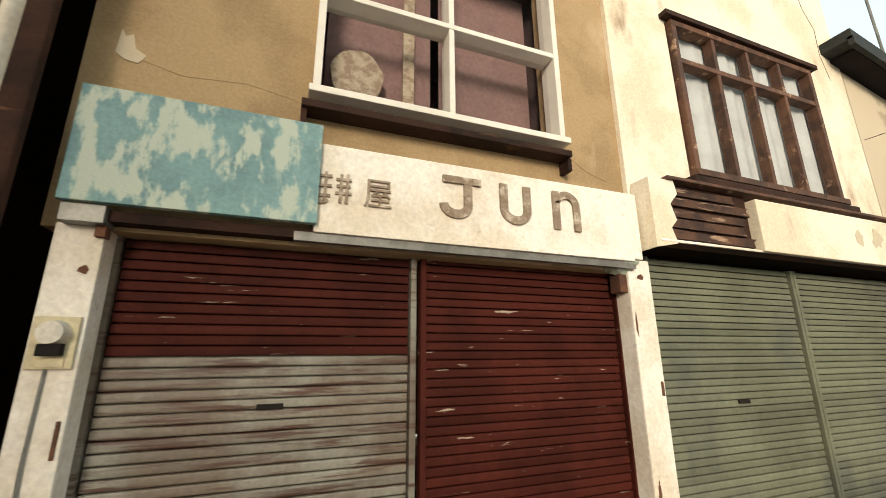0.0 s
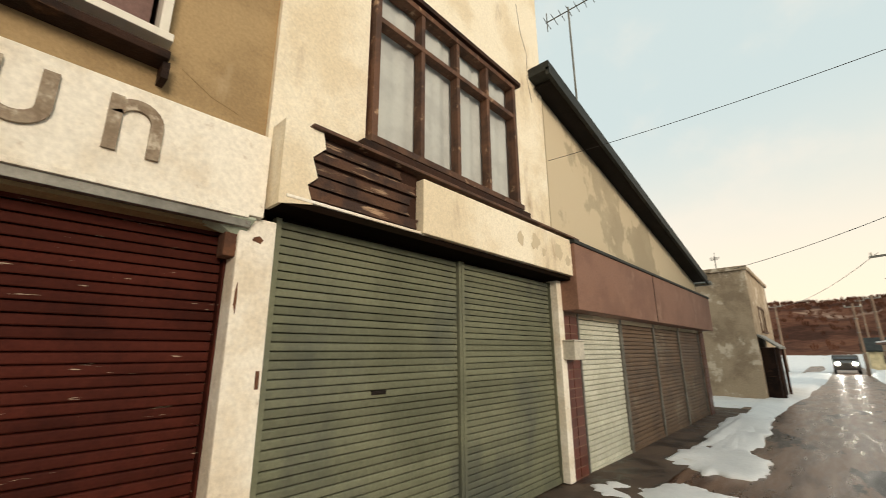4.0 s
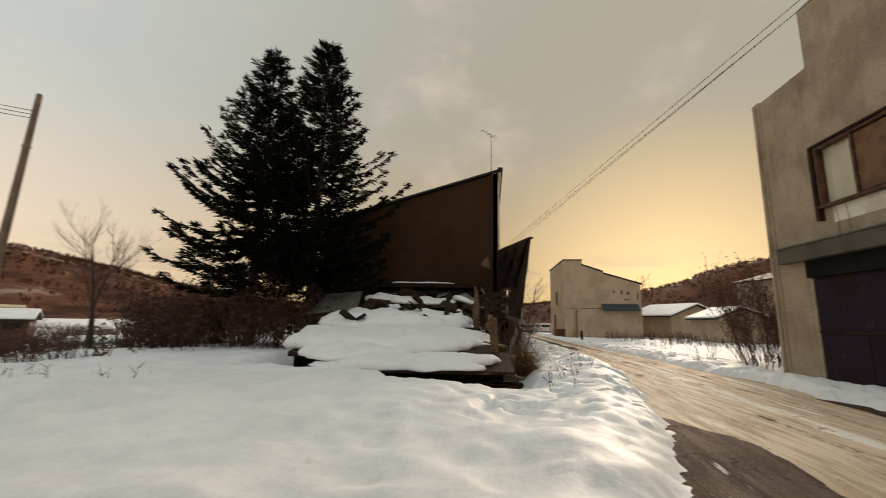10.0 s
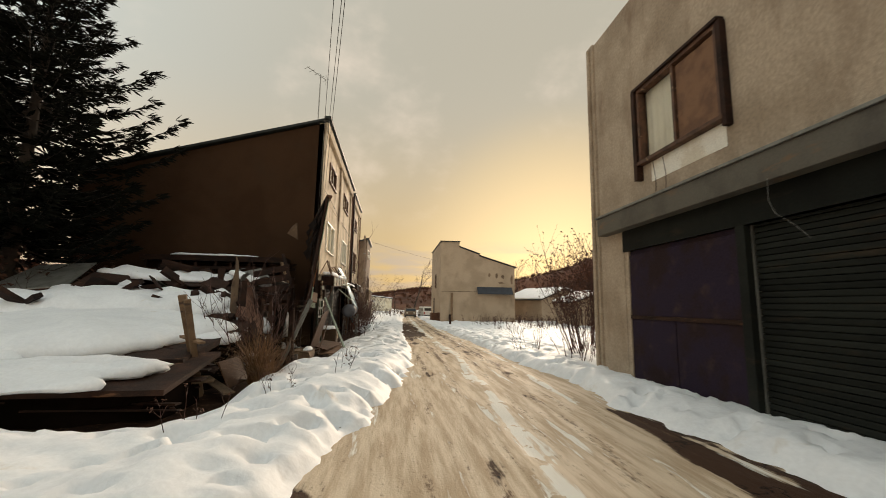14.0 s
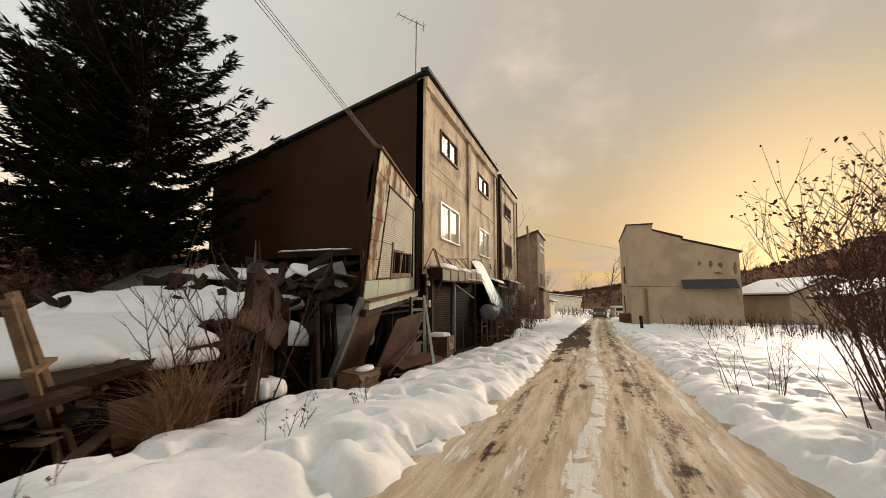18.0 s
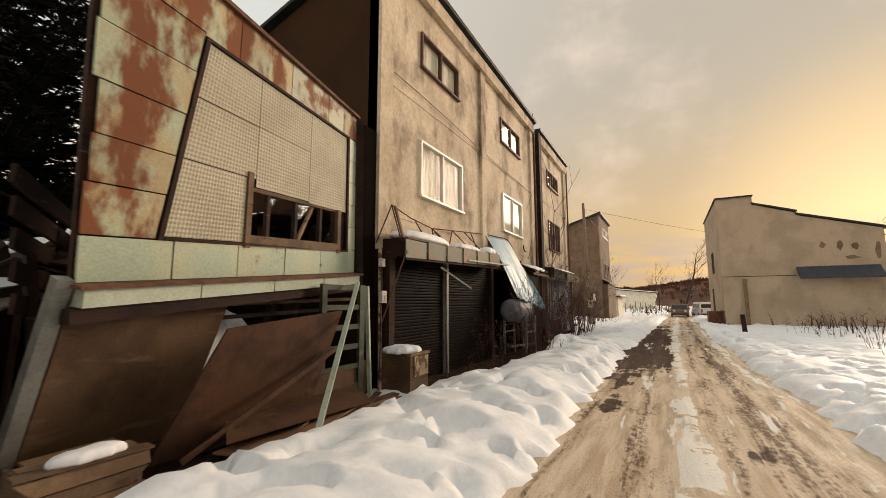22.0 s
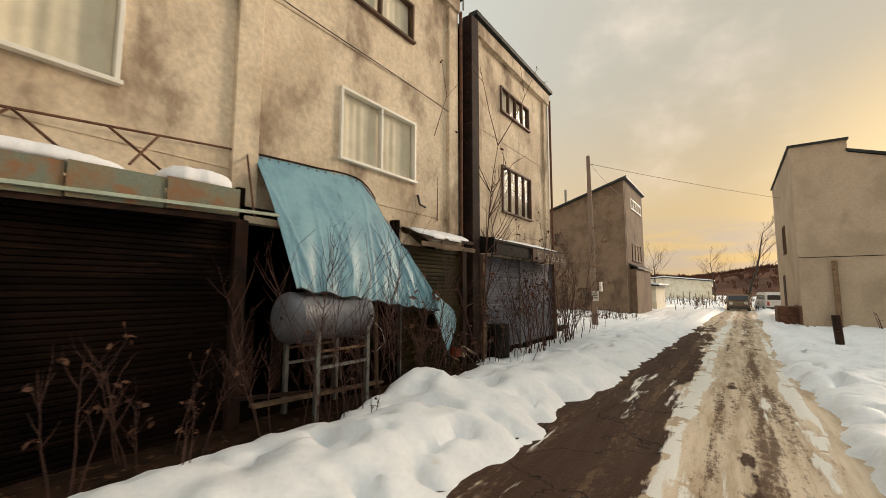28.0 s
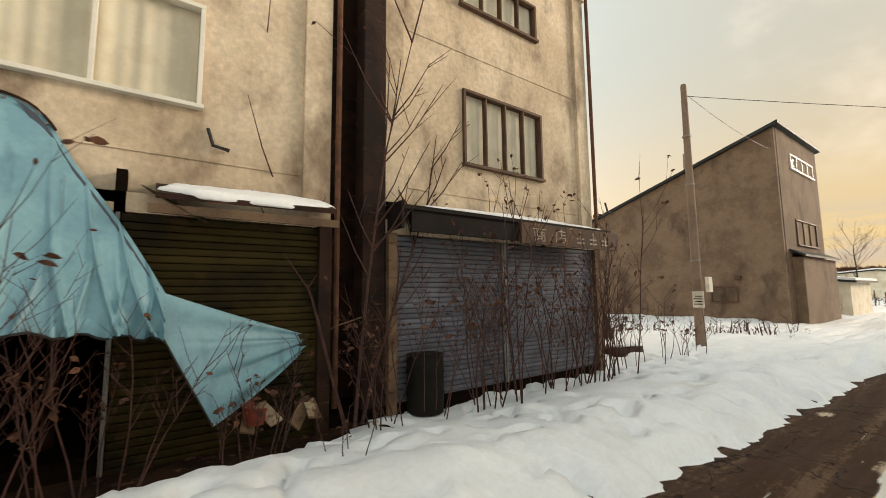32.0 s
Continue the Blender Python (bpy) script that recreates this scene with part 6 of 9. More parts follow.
part("splintered_post", slab(bmesh.new(), [(1.28, -13.0, 0.5), (1.44, -13.08, 0.5), (1.46, -13.1, 1.6), (1.40, -13.08, 1.95), (1.42, -13.1, 2.24), (1.34, -13.04, 2.10), (1.30, -13.02, 1.7)], (0.03, -0.05, 0)), M_WOOD, heap, "splintered upright timber")
grass_clump("drooping sheaf of dry straw grass beside the wreckage", (0.22, -11.20, 0.05), 1.05, 420, 0.17, 5, droop=0.85)
grass_clump("drooping sheaf of dry straw grass beside the wreckage", (0.06, -10.92, 0.05), 0.72, 240, 0.15, 6, droop=1.0)
shrub("bare red-brown shrub in front of the wreckage", (0.55, -12.15, 0.1), 1.55, 8, 0.40, 31, forks=8, r=0.012)
shrub("bare red-brown shrub in front of the wreckage", (0.40, -11.6, 0.1), 1.4, 7, 0.35, 32, forks=8, r=0.011)
shrub("bare red-brown shrub in front of the wreckage", (0.9, -11.9, 0.3), 1.3, 6, 0.35, 33, forks=8, r=0.010)

snow_cap(0.85, 1.9, -16.1, -14.9, 0.35, 0.75, 35, "snow drifted inside the collapsed shop", edge=0.4)
# lean-to remains along the north wall of the block
leanto = thing("leanto_remains", "broken dark lean-to roof with snow against the wall", "lean-to", (3.3, -17.6, 0), kind="structure")
part("ledge", boxed(1.5, 5.7, -17.88, -17.25, 2.50, 2.66), M_DARKWOOD, leanto)
for k in range(9):
    part("stud", beam(bmesh.new(), (1.6 + 0.5 * k, -17.35, 0.0), (1.6 + 0.5 * k + 0.06 * math.sin(k * 3), -17.35, 2.5), 0.07, 0.07), M_DARKWOOD, leanto)
for k in range(3):
    part("rail", beam(bmesh.new(), (1.2, -17.3, 1.75 + 0.28 * k), (5.2, -17.3, 1.72 + 0.28 * k), 0.05, 0.10), M_DARKWOOD, leanto)
snow_cap(2.4, 4.9, -17.85, -17.25, 2.66, 0.08, 29, "thin strip of snow on a broken lean-to")

conifer("spruce_tree", (9.2, -14.7, 0.1), 11.2, 4.2, 41, "tall dark spruce with drooping limbs against the dusk sky")
conifer("spruce_tree", (7.2, -15.0, 0.1), 11.7, 4.1, 42, "tall dark spruce with drooping limbs against the dusk sky")
for k, (x, y, h) in enumerate(((6.8, -13.6, 1.6), (8.2, -13.4, 1.5), (9.8, -13.2, 1.7), (11.2, -13.6, 1.6), (7.4, -14.6, 1.9), (12.5, -14.6, 1.9))):
    shrub("tangle of bare brown brush under the spruces", (x, y, 0.1), h, 26, 0.8, 50 + k, forks=9, leaves=0.5, r=0.010, leaf_size=0.05)

for k in range(16):
    a = random.Random(700 + k)
    shrub("dense dark thicket of bare brush under the spruces", (a.uniform(7.2, 14.5), a.uniform(-17.5, -13.5), 0.0), a.uniform(1.6, 2.6), 30, 1.0, 720 + k, forks=10, leaves=0.6, r=0.012, leaf_size=0.06)

for k, (x, y, h, n) in enumerate(((-0.12, -22.9, 1.0, 5), (-0.05, -23.6, 1.2, 5), (-0.10, -24.6, 1.1, 5), (-0.15, -25.6, 0.9, 6), (-0.45, -23.95, 1.7, 7), (-0.35, -27.3, 1.35, 8), (-0.30, -28.4, 1.6, 6), (-0.30, -29.3, 1.5, 6), (-0.20, -30.2, 1.2, 9), (0.0, -21.3, 0.9, 7))):
    shrub("bare red-brown brush growing along the shop fronts", (x, y, -0.06 if x > -0.4 and y > -26 else 0.08), h, n, 0.38, 900 + k, forks=9, leaves=0.25, r=0.007, leaf_size=0.035)

# ---- street front of the concrete block ----
for y0, y1 in ((-18.22, -17.88), (-22.32, -22.02), (-26.62, -26.30)):
    part("pilaster", boxed(0.58, 0.649, y0, y1, 2.2, 7.40, 0.008), M_CONCRETE, block)
for y0, y1 in ((-27.62, -27.30), (-31.77, -31.45)):
    part("pilaster", boxed(0.58, 0.649, y0, y1, 2.2, 7.33, 0.008), M_CONCRETE, block2)
part("cornice", boxed(0.52, 0.649, -26.62, -17.88, 7.12, 7.44, 0.01), M_CONCRETE, block)
part("cornice", boxed(0.52, 0.649, -31.78, -27.30, 7.05, 7.38, 0.01), M_CONCRETE, block2)
part("roof_edge", boxed(0.44, 0.66, -26.7, -17.7, 7.50, 7.60, 0.006), M_ROOFTEAL, block)
part("roof_edge", boxed(0.44, 0.66, -31.9, -27.2, 7.42, 7.52, 0.006), M_ROOFTEAL, block2)
for y0, y1, z in ((-22.02, -18.22, 2.62), (-26.30, -22.32, 2.62), (-22.02, -18.22, 4.92), (-26.30, -22.32, 4.92)):
    part("string_course", boxed(0.638, 0.649, y0, y1, z, z + 0.022), M_CONCRETE, block)
for y0, y1, z in ((-31.45, -27.62, 2.68), (-31.45, -27.62, 4.95)):
    part("string_course", boxed(0.638, 0.649, y0, y1, z, z + 0.022), M_CONCRETE, block2)
part("lower_header", boxed(0.50, 0.649, -26.6, -17.9, 2.02, 2.20), M_CONCRETE, block)
part("lower_header", boxed(0.52, 0.649, -31.75, -27.3, 2.02, 2.20), M_CONCRETE, block2)
for y in (-17.97, -22.05, -26.5):
    part("shop_pillar", boxed(0.36, 0.60, y - 0.07, y + 0.07, -0.3, 2.02, 0.006), M_DARKWOOD, block)
for y in (-27.36, -31.6):
    part("shop_pillar", boxed(0.40, 0.62, y - 0.06, y + 0.06, -0.4, 2.02, 0.006), M_WOOD, block2)
part("dividing_post", boxed(0.36, 0.45, -19.80, -19.72, -0.2, 2.0), M_STEEL, block)
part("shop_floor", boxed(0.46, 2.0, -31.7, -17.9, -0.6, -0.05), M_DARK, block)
part("gap_column", boxed(0.46, 0.70, -27.29, -26.98, -0.3, 7.30, 0.02), M_DARKWOOD, block, "dark brown timber column in the gap")
part("drain_pipe", rod(bmesh.new(), (0.56, -26.70, 0.0), (0.56, -26.70, 7.2), 0.035, seg=10), M_RUST, block)
part("drain_pipe", rod(bmesh.new(), (0.53, -31.83, 0.2), (0.53, -31.83, 7.2), 0.035, seg=10), M_RUST, block2)
for ob_y, zz in ((-23.45, 2.84), (-30.4, 2.9)):
    part("conduit", tube(bmesh.new(), [(0.62, ob_y - 1.9, zz + 0.12), (0.61, ob_y - 1.95, zz - 0.05), (0.60, ob_y - 2.1, zz - 0.08)], [0.02] * 3, 6), M_CABLE, block)
part("wall_cable", tube(bmesh.new(), [(0.61, -18.3 - 0.9 * k, 5.15 - 0.035 * k + 0.02 * math.sin(k)) for k in range(10)], [0.008] * 10, 5), M_CABLE, block)

# meter board at the corner of the block
M_YELLOWCARD = surface("yellowed_dial_card", (0.55, 0.46, 0.28), None, 0.7, bump=0.0)
meter_post = thing("meter_board", "pale weathered board with a small electric meter box", "meter", (0.60, -17.76, 0))
part("board", beam(bmesh.new(), (0.44, -17.80, -0.1), (0.46, -17.78, 2.0), 0.07, 0.05), M_PEELPOST, meter_post)
part("meter_box", boxed(0.36, 0.43, -17.84, -17.72, 1.18, 1.36, 0.008), M_WHITEPLASTIC, meter_post)
part("meter_dial", boxed(0.354, 0.36, -17.82, -17.77, 1.22, 1.30, 0.002), M_YELLOWCARD, meter_post)
part("clamp", boxed(0.37, 0.44, -17.80, -17.72, 1.72, 1.84, 0.004), M_WHITEPLASTIC, meter_post)
part("cable", tube(bmesh.new(), [(0.40, -17.75, 1.18), (0.41, -17.77, 0.7), (0.42, -17.76, 0.1)], [0.009] * 3, 6), M_CABLE, meter_post)
part("cable", tube(bmesh.new(), [(0.40, -17.76, 1.36), (0.39, -17.74, 1.55), (0.40, -17.75, 1.74)], [0.009] * 3, 6), M_CABLE, meter_post)

# wooden box with a snow cap beside the shutter
wbox = thing("wooden_box", "square wooden box with a snow-covered lid beside the shutter", "box", (0.22, -18.1, 0))
for y0, y1, x0, x1 in ((-18.32, -18.29, -0.05, 0.50), (-17.86, -17.83, -0.05, 0.50)):
    part("side", boxed(x0, x1, y0, y1, -0.2, 0.46, 0.004), M_PLYGREY, wbox)
for k in range(3):
    part("front_board", boxed(-0.07, -0.05, -18.32, -17.83, -0.08 + 0.18 * k, 0.095 + 0.18 * k, 0.003), M_PLYGREY, wbox)
part("front_panel", boxed(-0.084, -0.07, -18.30, -17.93, 0.14, 0.42, 0.003), M_PEELPOST, wbox, "pale panel on the box front")
part("rim", boxed(-0.09, -0.03, -18.35, -17.81, 0.43, 0.47, 0.004), M_WOOD, wbox)
part("back", boxed(0.48, 0.50, -18.29, -17.86, -0.2, 0.46), M_DARKWOOD, wbox)
snow_cap(-0.05, 0.50, -18.32, -17.83, 0.44, 0.10, 33, "cushion of snow filling a wooden box")

# rusty awning gutter, its iron frame and snow
awning = thing("awning", "wrecked awning: rusting green metal gutter and bent iron frame", "awning", (0.35, -20, 1.9))
part("canopy", slab(bmesh.new(), [(0.64, -17.95, 2.12), (0.10, -17.95, 1.88), (0.14, -21.9, 2.00), (0.64, -21.9, 2.16)], (0, 0, -0.05)), M_DARKWOOD, awning)
M_GUTTER = surface("rusting_green_gutter", (0.145, 0.165, 0.120), (0.185, 0.150, 0.088), 0.65, 0.1, scale=3, fine=50, third=(0.215, 0.105, 0.045), third_scale=3.0, third_spread=(0.50, 0.64), bump=0.2, vary=0.12)
for k in range(6):
    y0 = -17.92 - 0.66 * k
    zb = 1.86 + 0.025 * k
    part("gutter_sheet", slab(bmesh.new(), [(0.08, y0, zb), (0.10, y0 - 0.65, zb + 0.022), (0.10, y0 - 0.65, zb + 0.29), (0.08, y0, zb + 0.28)], (0.015, 0, 0)), M_GUTTER, awning)
part("gutter_end", boxed(0.10, 0.62, -17.93, -17.90, 1.88, 2.16), M_DARKWOOD, awning)
iron = [((0.60, -17.86, 2.10), (0.34, -17.9, 2.68)), ((0.34, -17.9, 2.68), (0.10, -17.92, 1.9)), ((0.34, -17.9, 2.68), (0.42, -18.55, 2.60)), ((0.42, -18.55, 2.60), (0.50, -19.4, 2.56)), ((0.50, -19.4, 2.56), (0.56, -20.9, 2.72)), ((0.56, -20.9, 2.72), (0.62, -22.2, 2.86)), ((0.45, -18.75, 2.58), (0.12, -18.9, 1.95)), ((0.50, -19.4, 2.56), (0.10, -19.9, 2.0)), ((0.50, -19.55, 2.2), (0.50, -19.4, 2.56)), ((0.54, -20.3, 2.66), (0.10, -20.9, 2.0)), ((0.54, -20.3, 2.66), (0.45, -20.0, 2.3)), ((0.56, -20.9, 2.72), (0.12, -21.6, 2.02)), ((0.58, -21.3, 2.76), (0.3, -21.0, 2.35)), ((0.62, -22.2, 2.86), (0.05, -22.0, 2.02)), ((0.10, -17.92, 1.88), (0.42, -17.8, 0.9))]
for a, b in iron:
    part("iron_bar", rod(bmesh.new(), a, b, 0.012, seg=6), M_RUST, awning)
part("batten", beam(bmesh.new(), (0.30, -17.93, 2.66), (0.08, -17.95, 1.92), 0.05, 0.03), M_WOOD, awning)
part("batten", beam(bmesh.new(), (0.46, -19.45, 2.50), (0.10, -19.95, 1.96), 0.05, 0.025), M_WOOD, awning)
part("batten", beam(bmesh.new(), (0.14, -18.0, 2.17), (0.16, -19.3, 2.20), 0.07, 0.025), M_WOOD, awning)
part("edge_batten", beam(bmesh.new(), (0.08, -20.1, 2.0), (0.02, -22.25, 2.06), 0.035, 0.03), M_PALETRIM, awning)
part("hanging_batten", beam(bmesh.new(), (0.06, -18.95, 1.78), (-0.35, -19.30, 1.42), 0.035, 0.025), M_PALETRIM, awning)
for k, (y0, y1) in enumerate(((-19.6, -18.1), (-21.0, -19.9), (-21.85, -21.2))):
    snow_cap(0.13, 0.58, y0, y1, 2.19 + 0.03 * k, 0.14, 60 + k, "strip of snow lying in the wrecked awning")
lone("iron_stake", rod(bmesh.new(), (-0.28, -18.55, -0.1), (-0.24, -18.58, 0.86), 0.012, 0.008, 6), M_TWIG, "dead upright stalk in the snow", "stalk")

# blue tarpaulin hung from the wall
tarp = thing("tarpaulin", "torn blue tarpaulin hung from the wall, its corner tied aside", "tarpaulin", (0.2, -24, 1.2))
TT = [Vector(p) for p in ((0.645, -22.30, 2.86), (0.645, -23.1, 2.90), (0.64, -24.0, 2.90), (0.50, -24.42, 2.35), (0.30, -24.78, 1.80), (0.14, -25.06, 1.30))]
TB = [Vector(p) for p in ((-0.12, -22.40, 1.28), (-0.14, -23.0, 1.20), (-0.15, -23.7, 1.10), (-0.13, -24.3, 1.03), (-0.05, -24.75, 0.98), (0.06, -25.06, 0.93))]


def along(pts, s):
    k = min(int(s * (len(pts) - 1)), len(pts) - 2)
    f = s * (len(pts) - 1) - k
    a, b, c, d = (pts[max(0, min(len(pts) - 1, k + o))] for o in (-1, 0, 1, 2))
    return 0.5 * (2 * b + (c - a) * f + (2 * a - 5 * b + 4 * c - d) * f * f + (3 * b - a - 3 * c + d) * f ** 3)


def tarp_point(u, v):
    p = along(TT, u).lerp(along(TB, u), v)
    sag = -0.06 * math.sin(3.1416 * v)
    crease = lambda a, k: max(0.0, 1 - abs(math.sin(a)) * k)
    fold = 0.018 * math.sin(u * 33 + 4 * v) * v + 0.012 * math.sin(u * 75 + v * 6) * v * v + 0.03 * math.sin(u * 9 - v * 5) * v * (1 - v) * 2
    fold -= 0.030 * crease(u * 17.0 - v * 1.6, 4) * v + 0.040 * crease(u * 29.0 + v * 1.2 + 1.0, 3.5) * v * (0.3 + u) + 0.11 * crease(u * 24.0 - v * 4.5 + 0.6, 3) * max(0.0, u - 0.38) * 2 * (0.3 + v)
    fold += 0.010 * crease(v * 9.4 + 0.25 * math.sin(u * 11), 14)
    hem = 0.02 * math.sin(u * 55) * (v > 0.9)
    return p + Vector((sag + fold, 0, hem))


part("sheet", patch(tarp_point, 200, 44), M_TARP, tarp, smooth=True)
# darker copy of the tarp blue: the shade of the fold is painted in
M_TARPSHADE = surface("tarp_fold_shade", (0.06, 0.075, 0.095), (0.05, 0.06, 0.08), 0.6, scale=2, fine=30, bump=0.1)
part("folded_edge", patch(lambda u, v: along(TT, 0.40 + 0.58 * u) + Vector((-0.03 - 0.06 * math.sin(3.14 * u) * v, 0.03 + 0.10 * v * math.sin(3.14 * u), -0.20 * v * math.sin(3.14 * u) - 0.01)), 24, 4), M_TARPSHADE, tarp, "folded-over edge with its shade painted dark", smooth=True)
TIP, TIE, JOIN, LOW = Vector((0.02, -25.44, 0.18)), Vector((0.50, -26.42, 0.82)), Vector((0.14, -25.06, 1.30)), Vector((0.06, -25.06, 0.93))


def tail_point(u, v):
    """The free corner, drawn aside: pleats fan out from the tie to the edge between join and tip."""
    edge = JOIN.lerp(LOW, min(1.0, v / 0.3)) if v < 0.3 else LOW.lerp(TIP, (v - 0.3) / 0.7)
    p = edge.lerp(TIE + Vector((0, 0, -0.05 * v)), u)
    s = math.sin(3.1416 * min(1, u)) * 0.9 + 0.1
    p.z -= 0.14 * u * (1 - u) * (0.4 + 1.2 * v)
    return p + Vector((-0.045 * abs(math.sin(v * 9.5 + 0.6 * u)) * s - 0.02 * math.sin(v * 23 + 2 * u) * s, 0.01 * math.sin(v * 14) * s, 0))


part("tail", patch(tail_point, 30, 60), M_TARP, tarp, "corner of the sheet drawn aside in pleats", smooth=True)
part("hem_rope", tube(bmesh.new(), [tarp_point(i / 40, 1.0) + Vector((-0.012, 0, 0)) for i in range(41)], [0.010] * 41, 5), M_CABLE, tarp)
part("tail_rope", tube(bmesh.new(), [tail_point(0.0, 0.3 + 0.7 * i / 12) + Vector((-0.01, 0, 0)) for i in range(13)], [0.008] * 13, 5), M_CABLE, tarp)
part("top_batten", tube(bmesh.new(), [along(TT, i / 24 * 0.5) + Vector((-0.01, 0, 0.015)) for i in range(25)], [0.012] * 25, 5), M_DARKWOOD, tarp)
part("tie_rope", tube(bmesh.new(), [(0.50, -26.42, 0.80), (0.48, -26.7, 0.92), (0.46, -26.98, 1.0)], [0.008] * 3, 5), M_WOOD, tarp)
for k in range(16):
    p = along(TT, k / 32)
    part("eyelet", rod(bmesh.new(), p + Vector((-0.03, 0, -0.03)), p + Vector((0.0, 0, -0.03)), 0.012, seg=8), M_STEEL, tarp)

tank = thing("oil_tank", "grey horizontal oil tank on a steel stand under the tarpaulin", "tank", (0.05, -22.9, 0.0))
M_TANK = surface("faded_grey_blue_tank", (0.165, 0.168, 0.185), (0.125, 0.126, 0.138), 0.5, 0.1, scale=2, fine=40, third=(0.11, 0.085, 0.07), third_scale=4, third_spread=(0.6, 0.75), bump=0.1)
bm = bmesh.new()
rings = []
for y, r in ((-22.36, 0.02), (-22.35, 0.13), (-22.37, 0.22), (-22.41, 0.268), (-22.45, 0.275), (-22.46, 0.285), (-22.48, 0.275), (-23.40, 0.275), (-23.42, 0.285), (-23.43, 0.275), (-23.48, 0.265), (-23.52, 0.21), (-23.54, 0.12), (-23.545, 0.01)):
    rings.append([bm.verts.new((0.06 + r * math.cos(6.2832 * k / 28), y, 0.97 + r * math.sin(6.2832 * k / 28))) for k in range(28)])
for r0, r1 in zip(rings, rings[1:]):
    for k in range(28):
        bm.faces.new((r0[k], r0[(k + 1) % 28], r1[(k + 1) % 28], r1[k]))
part("tank_shell", bm, M_TANK, tank, smooth=True)
for y in (-22.58, -23.30):
    for x in (-0.27, 0.28):
        part("leg", beam(bmesh.new(), (x, y, -0.1), (x, y, 0.84), 0.045, 0.045), M_STEEL, tank)
    part("cross_bar", beam(bmesh.new(), (-0.27, y, 0.70), (0.28, y, 0.70), 0.04, 0.03), M_STEEL, tank)
for x in (-0.27, 0.28):
    part("rail", beam(bmesh.new(), (x, -22.58, 0.45), (x, -23.30, 0.45), 0.04, 0.03), M_STEEL, tank)
    part("rail", beam(bmesh.new(), (x, -22.58, 0.62), (x, -23.30, 0.62), 0.025, 0.025), M_WOOD, tank)
part("hose", tube(bmesh.new(), [(-0.15, -23.56, 0.85), (-0.17, -23.66, 0.75), (-0.16, -23.72, 0.6), (-0.14, -23.6, 0.5)], [0.006] * 4, 5), M_WHITEPLASTIC, tank)
lone("fallen_board", beam(bmesh.new(), (-0.05, -22.0, 0.16), (-0.12, -23.7, 0.10), 0.10, 0.03), M_WOOD, "bare board lying along the foot of the shutter", "board")
lone("fallen_board", beam(bmesh.new(), (0.12, -21.9, 0.22), (0.06, -23.5, 0.05), 0.08, 0.03), M_DARKWOOD, "bare board lying along the foot of the shutter", "board")
lone("standing_board", beam(bmesh.new(), (0.30, -24.05, -0.1), (0.32, -24.0, 1.9), 0.06, 0.05), M_WOOD, "upright bare timber before the olive shutter", "timber")

bucket = thing("broken_bucket", "broken red plastic bucket beside the tied tarpaulin", "bucket", (0.15, -25.8, 0.1))
part("shell", patch(lambda u, v: Vector((0.12 + (0.10 + 0.03 * v) * math.cos(3.6 * u), -25.80 + (0.10 + 0.03 * v) * math.sin(3.6 * u), 0.12 + 0.20 * v * (1 - 0.3 * u))), 14, 4), surface("faded_red_plastic", (0.24, 0.045, 0.022), (0.17, 0.03, 0.016), 0.5, bump=0.05), bucket, smooth=True)
part("rim", tube(bmesh.new(), [(0.12 + 0.13 * math.cos(3.6 * k / 10), -25.80 + 0.13 * math.sin(3.6 * k / 10), 0.32 - 0.006 * k) for k in range(11)], [0.008] * 11, 5), bpy.data.materials["faded_red_plastic"], bucket)
for k, (y, z, a) in enumerate(((-25.7, 0.08, 0.3), (-25.95, 0.12, -0.4), (-26.1, 0.06, 0.8), (-26.3, 0.1, 0.1))):
    lone("fallen_board", beam(bmesh.new(), (0.0, y, z), (0.3, y - 0.25 * a, z + 0.12), 0.12, 0.015, a), M_PEELPOST if k % 2 else M_WOOD, "short scrap of board by the olive shutter", "board")

# small canopies with snow
can = thing("canopy", "shallow dark canopy with snow over the olive shutter", "canopy", (0.4, -25.5, 2.1))
part("roof_board", slab(bmesh.new(), [(0.64, -24.95, 2.34), (0.18, -24.95, 2.16), (0.18, -26.55, 2.18), (0.64, -26.55, 2.36)], (0, 0, -0.05)), M_DARKWOOD, can)
part("fascia", boxed(0.16, 0.19, -26.57, -24.9, 1.98, 2.06, 0.004), M_WOOD, can)
part("side_panel", slab(bmesh.new(), [(0.60, -24.85, 2.30), (0.16, -24.95, 2.14), (0.16, -25.35, 1.92), (0.60, -25.35, 2.05)], (0, 0.02, 0)), M_OLIVESHUT, can)
snow_cap(0.16, 0.62, -26.55, -25.0, 2.20, 0.10, 65, "strip of snow on the canopy", tilt=(0.35, 0))
can2 = thing("canopy", "black canopy with snow above a brown signboard", "canopy", (0.35, -29.5, 2.2))
part("roof_board", slab(bmesh.new(), [(0.64, -27.35, 2.46), (0.16, -27.35, 2.34), (0.16, -31.7, 2.34), (0.64, -31.7, 2.46)], (0, 0, -0.05)), M_BLACK, can2)
part("end_board", boxed(0.16, 0.62, -27.38, -27.34, 2.05, 2.38), M_BLACK, can2)
snow_cap(0.17, 0.60, -31.6, -27.7, 2.37, 0.07, 66, "strip of snow on the black canopy", tilt=(0.2, 0))
sign = thing("signboard", "rust-brown shop signboard with pale worn characters", "sign", (0.15, -29.6, 2.1))
M_SIGN = surface("rusted_brown_sign", (0.080, 0.036, 0.017), (0.050, 0.024, 0.012), 0.7, scale=3, fine=40, third=(0.22, 0.12, 0.05), third_scale=4, third_spread=(0.55, 0.7), bump=0.2)
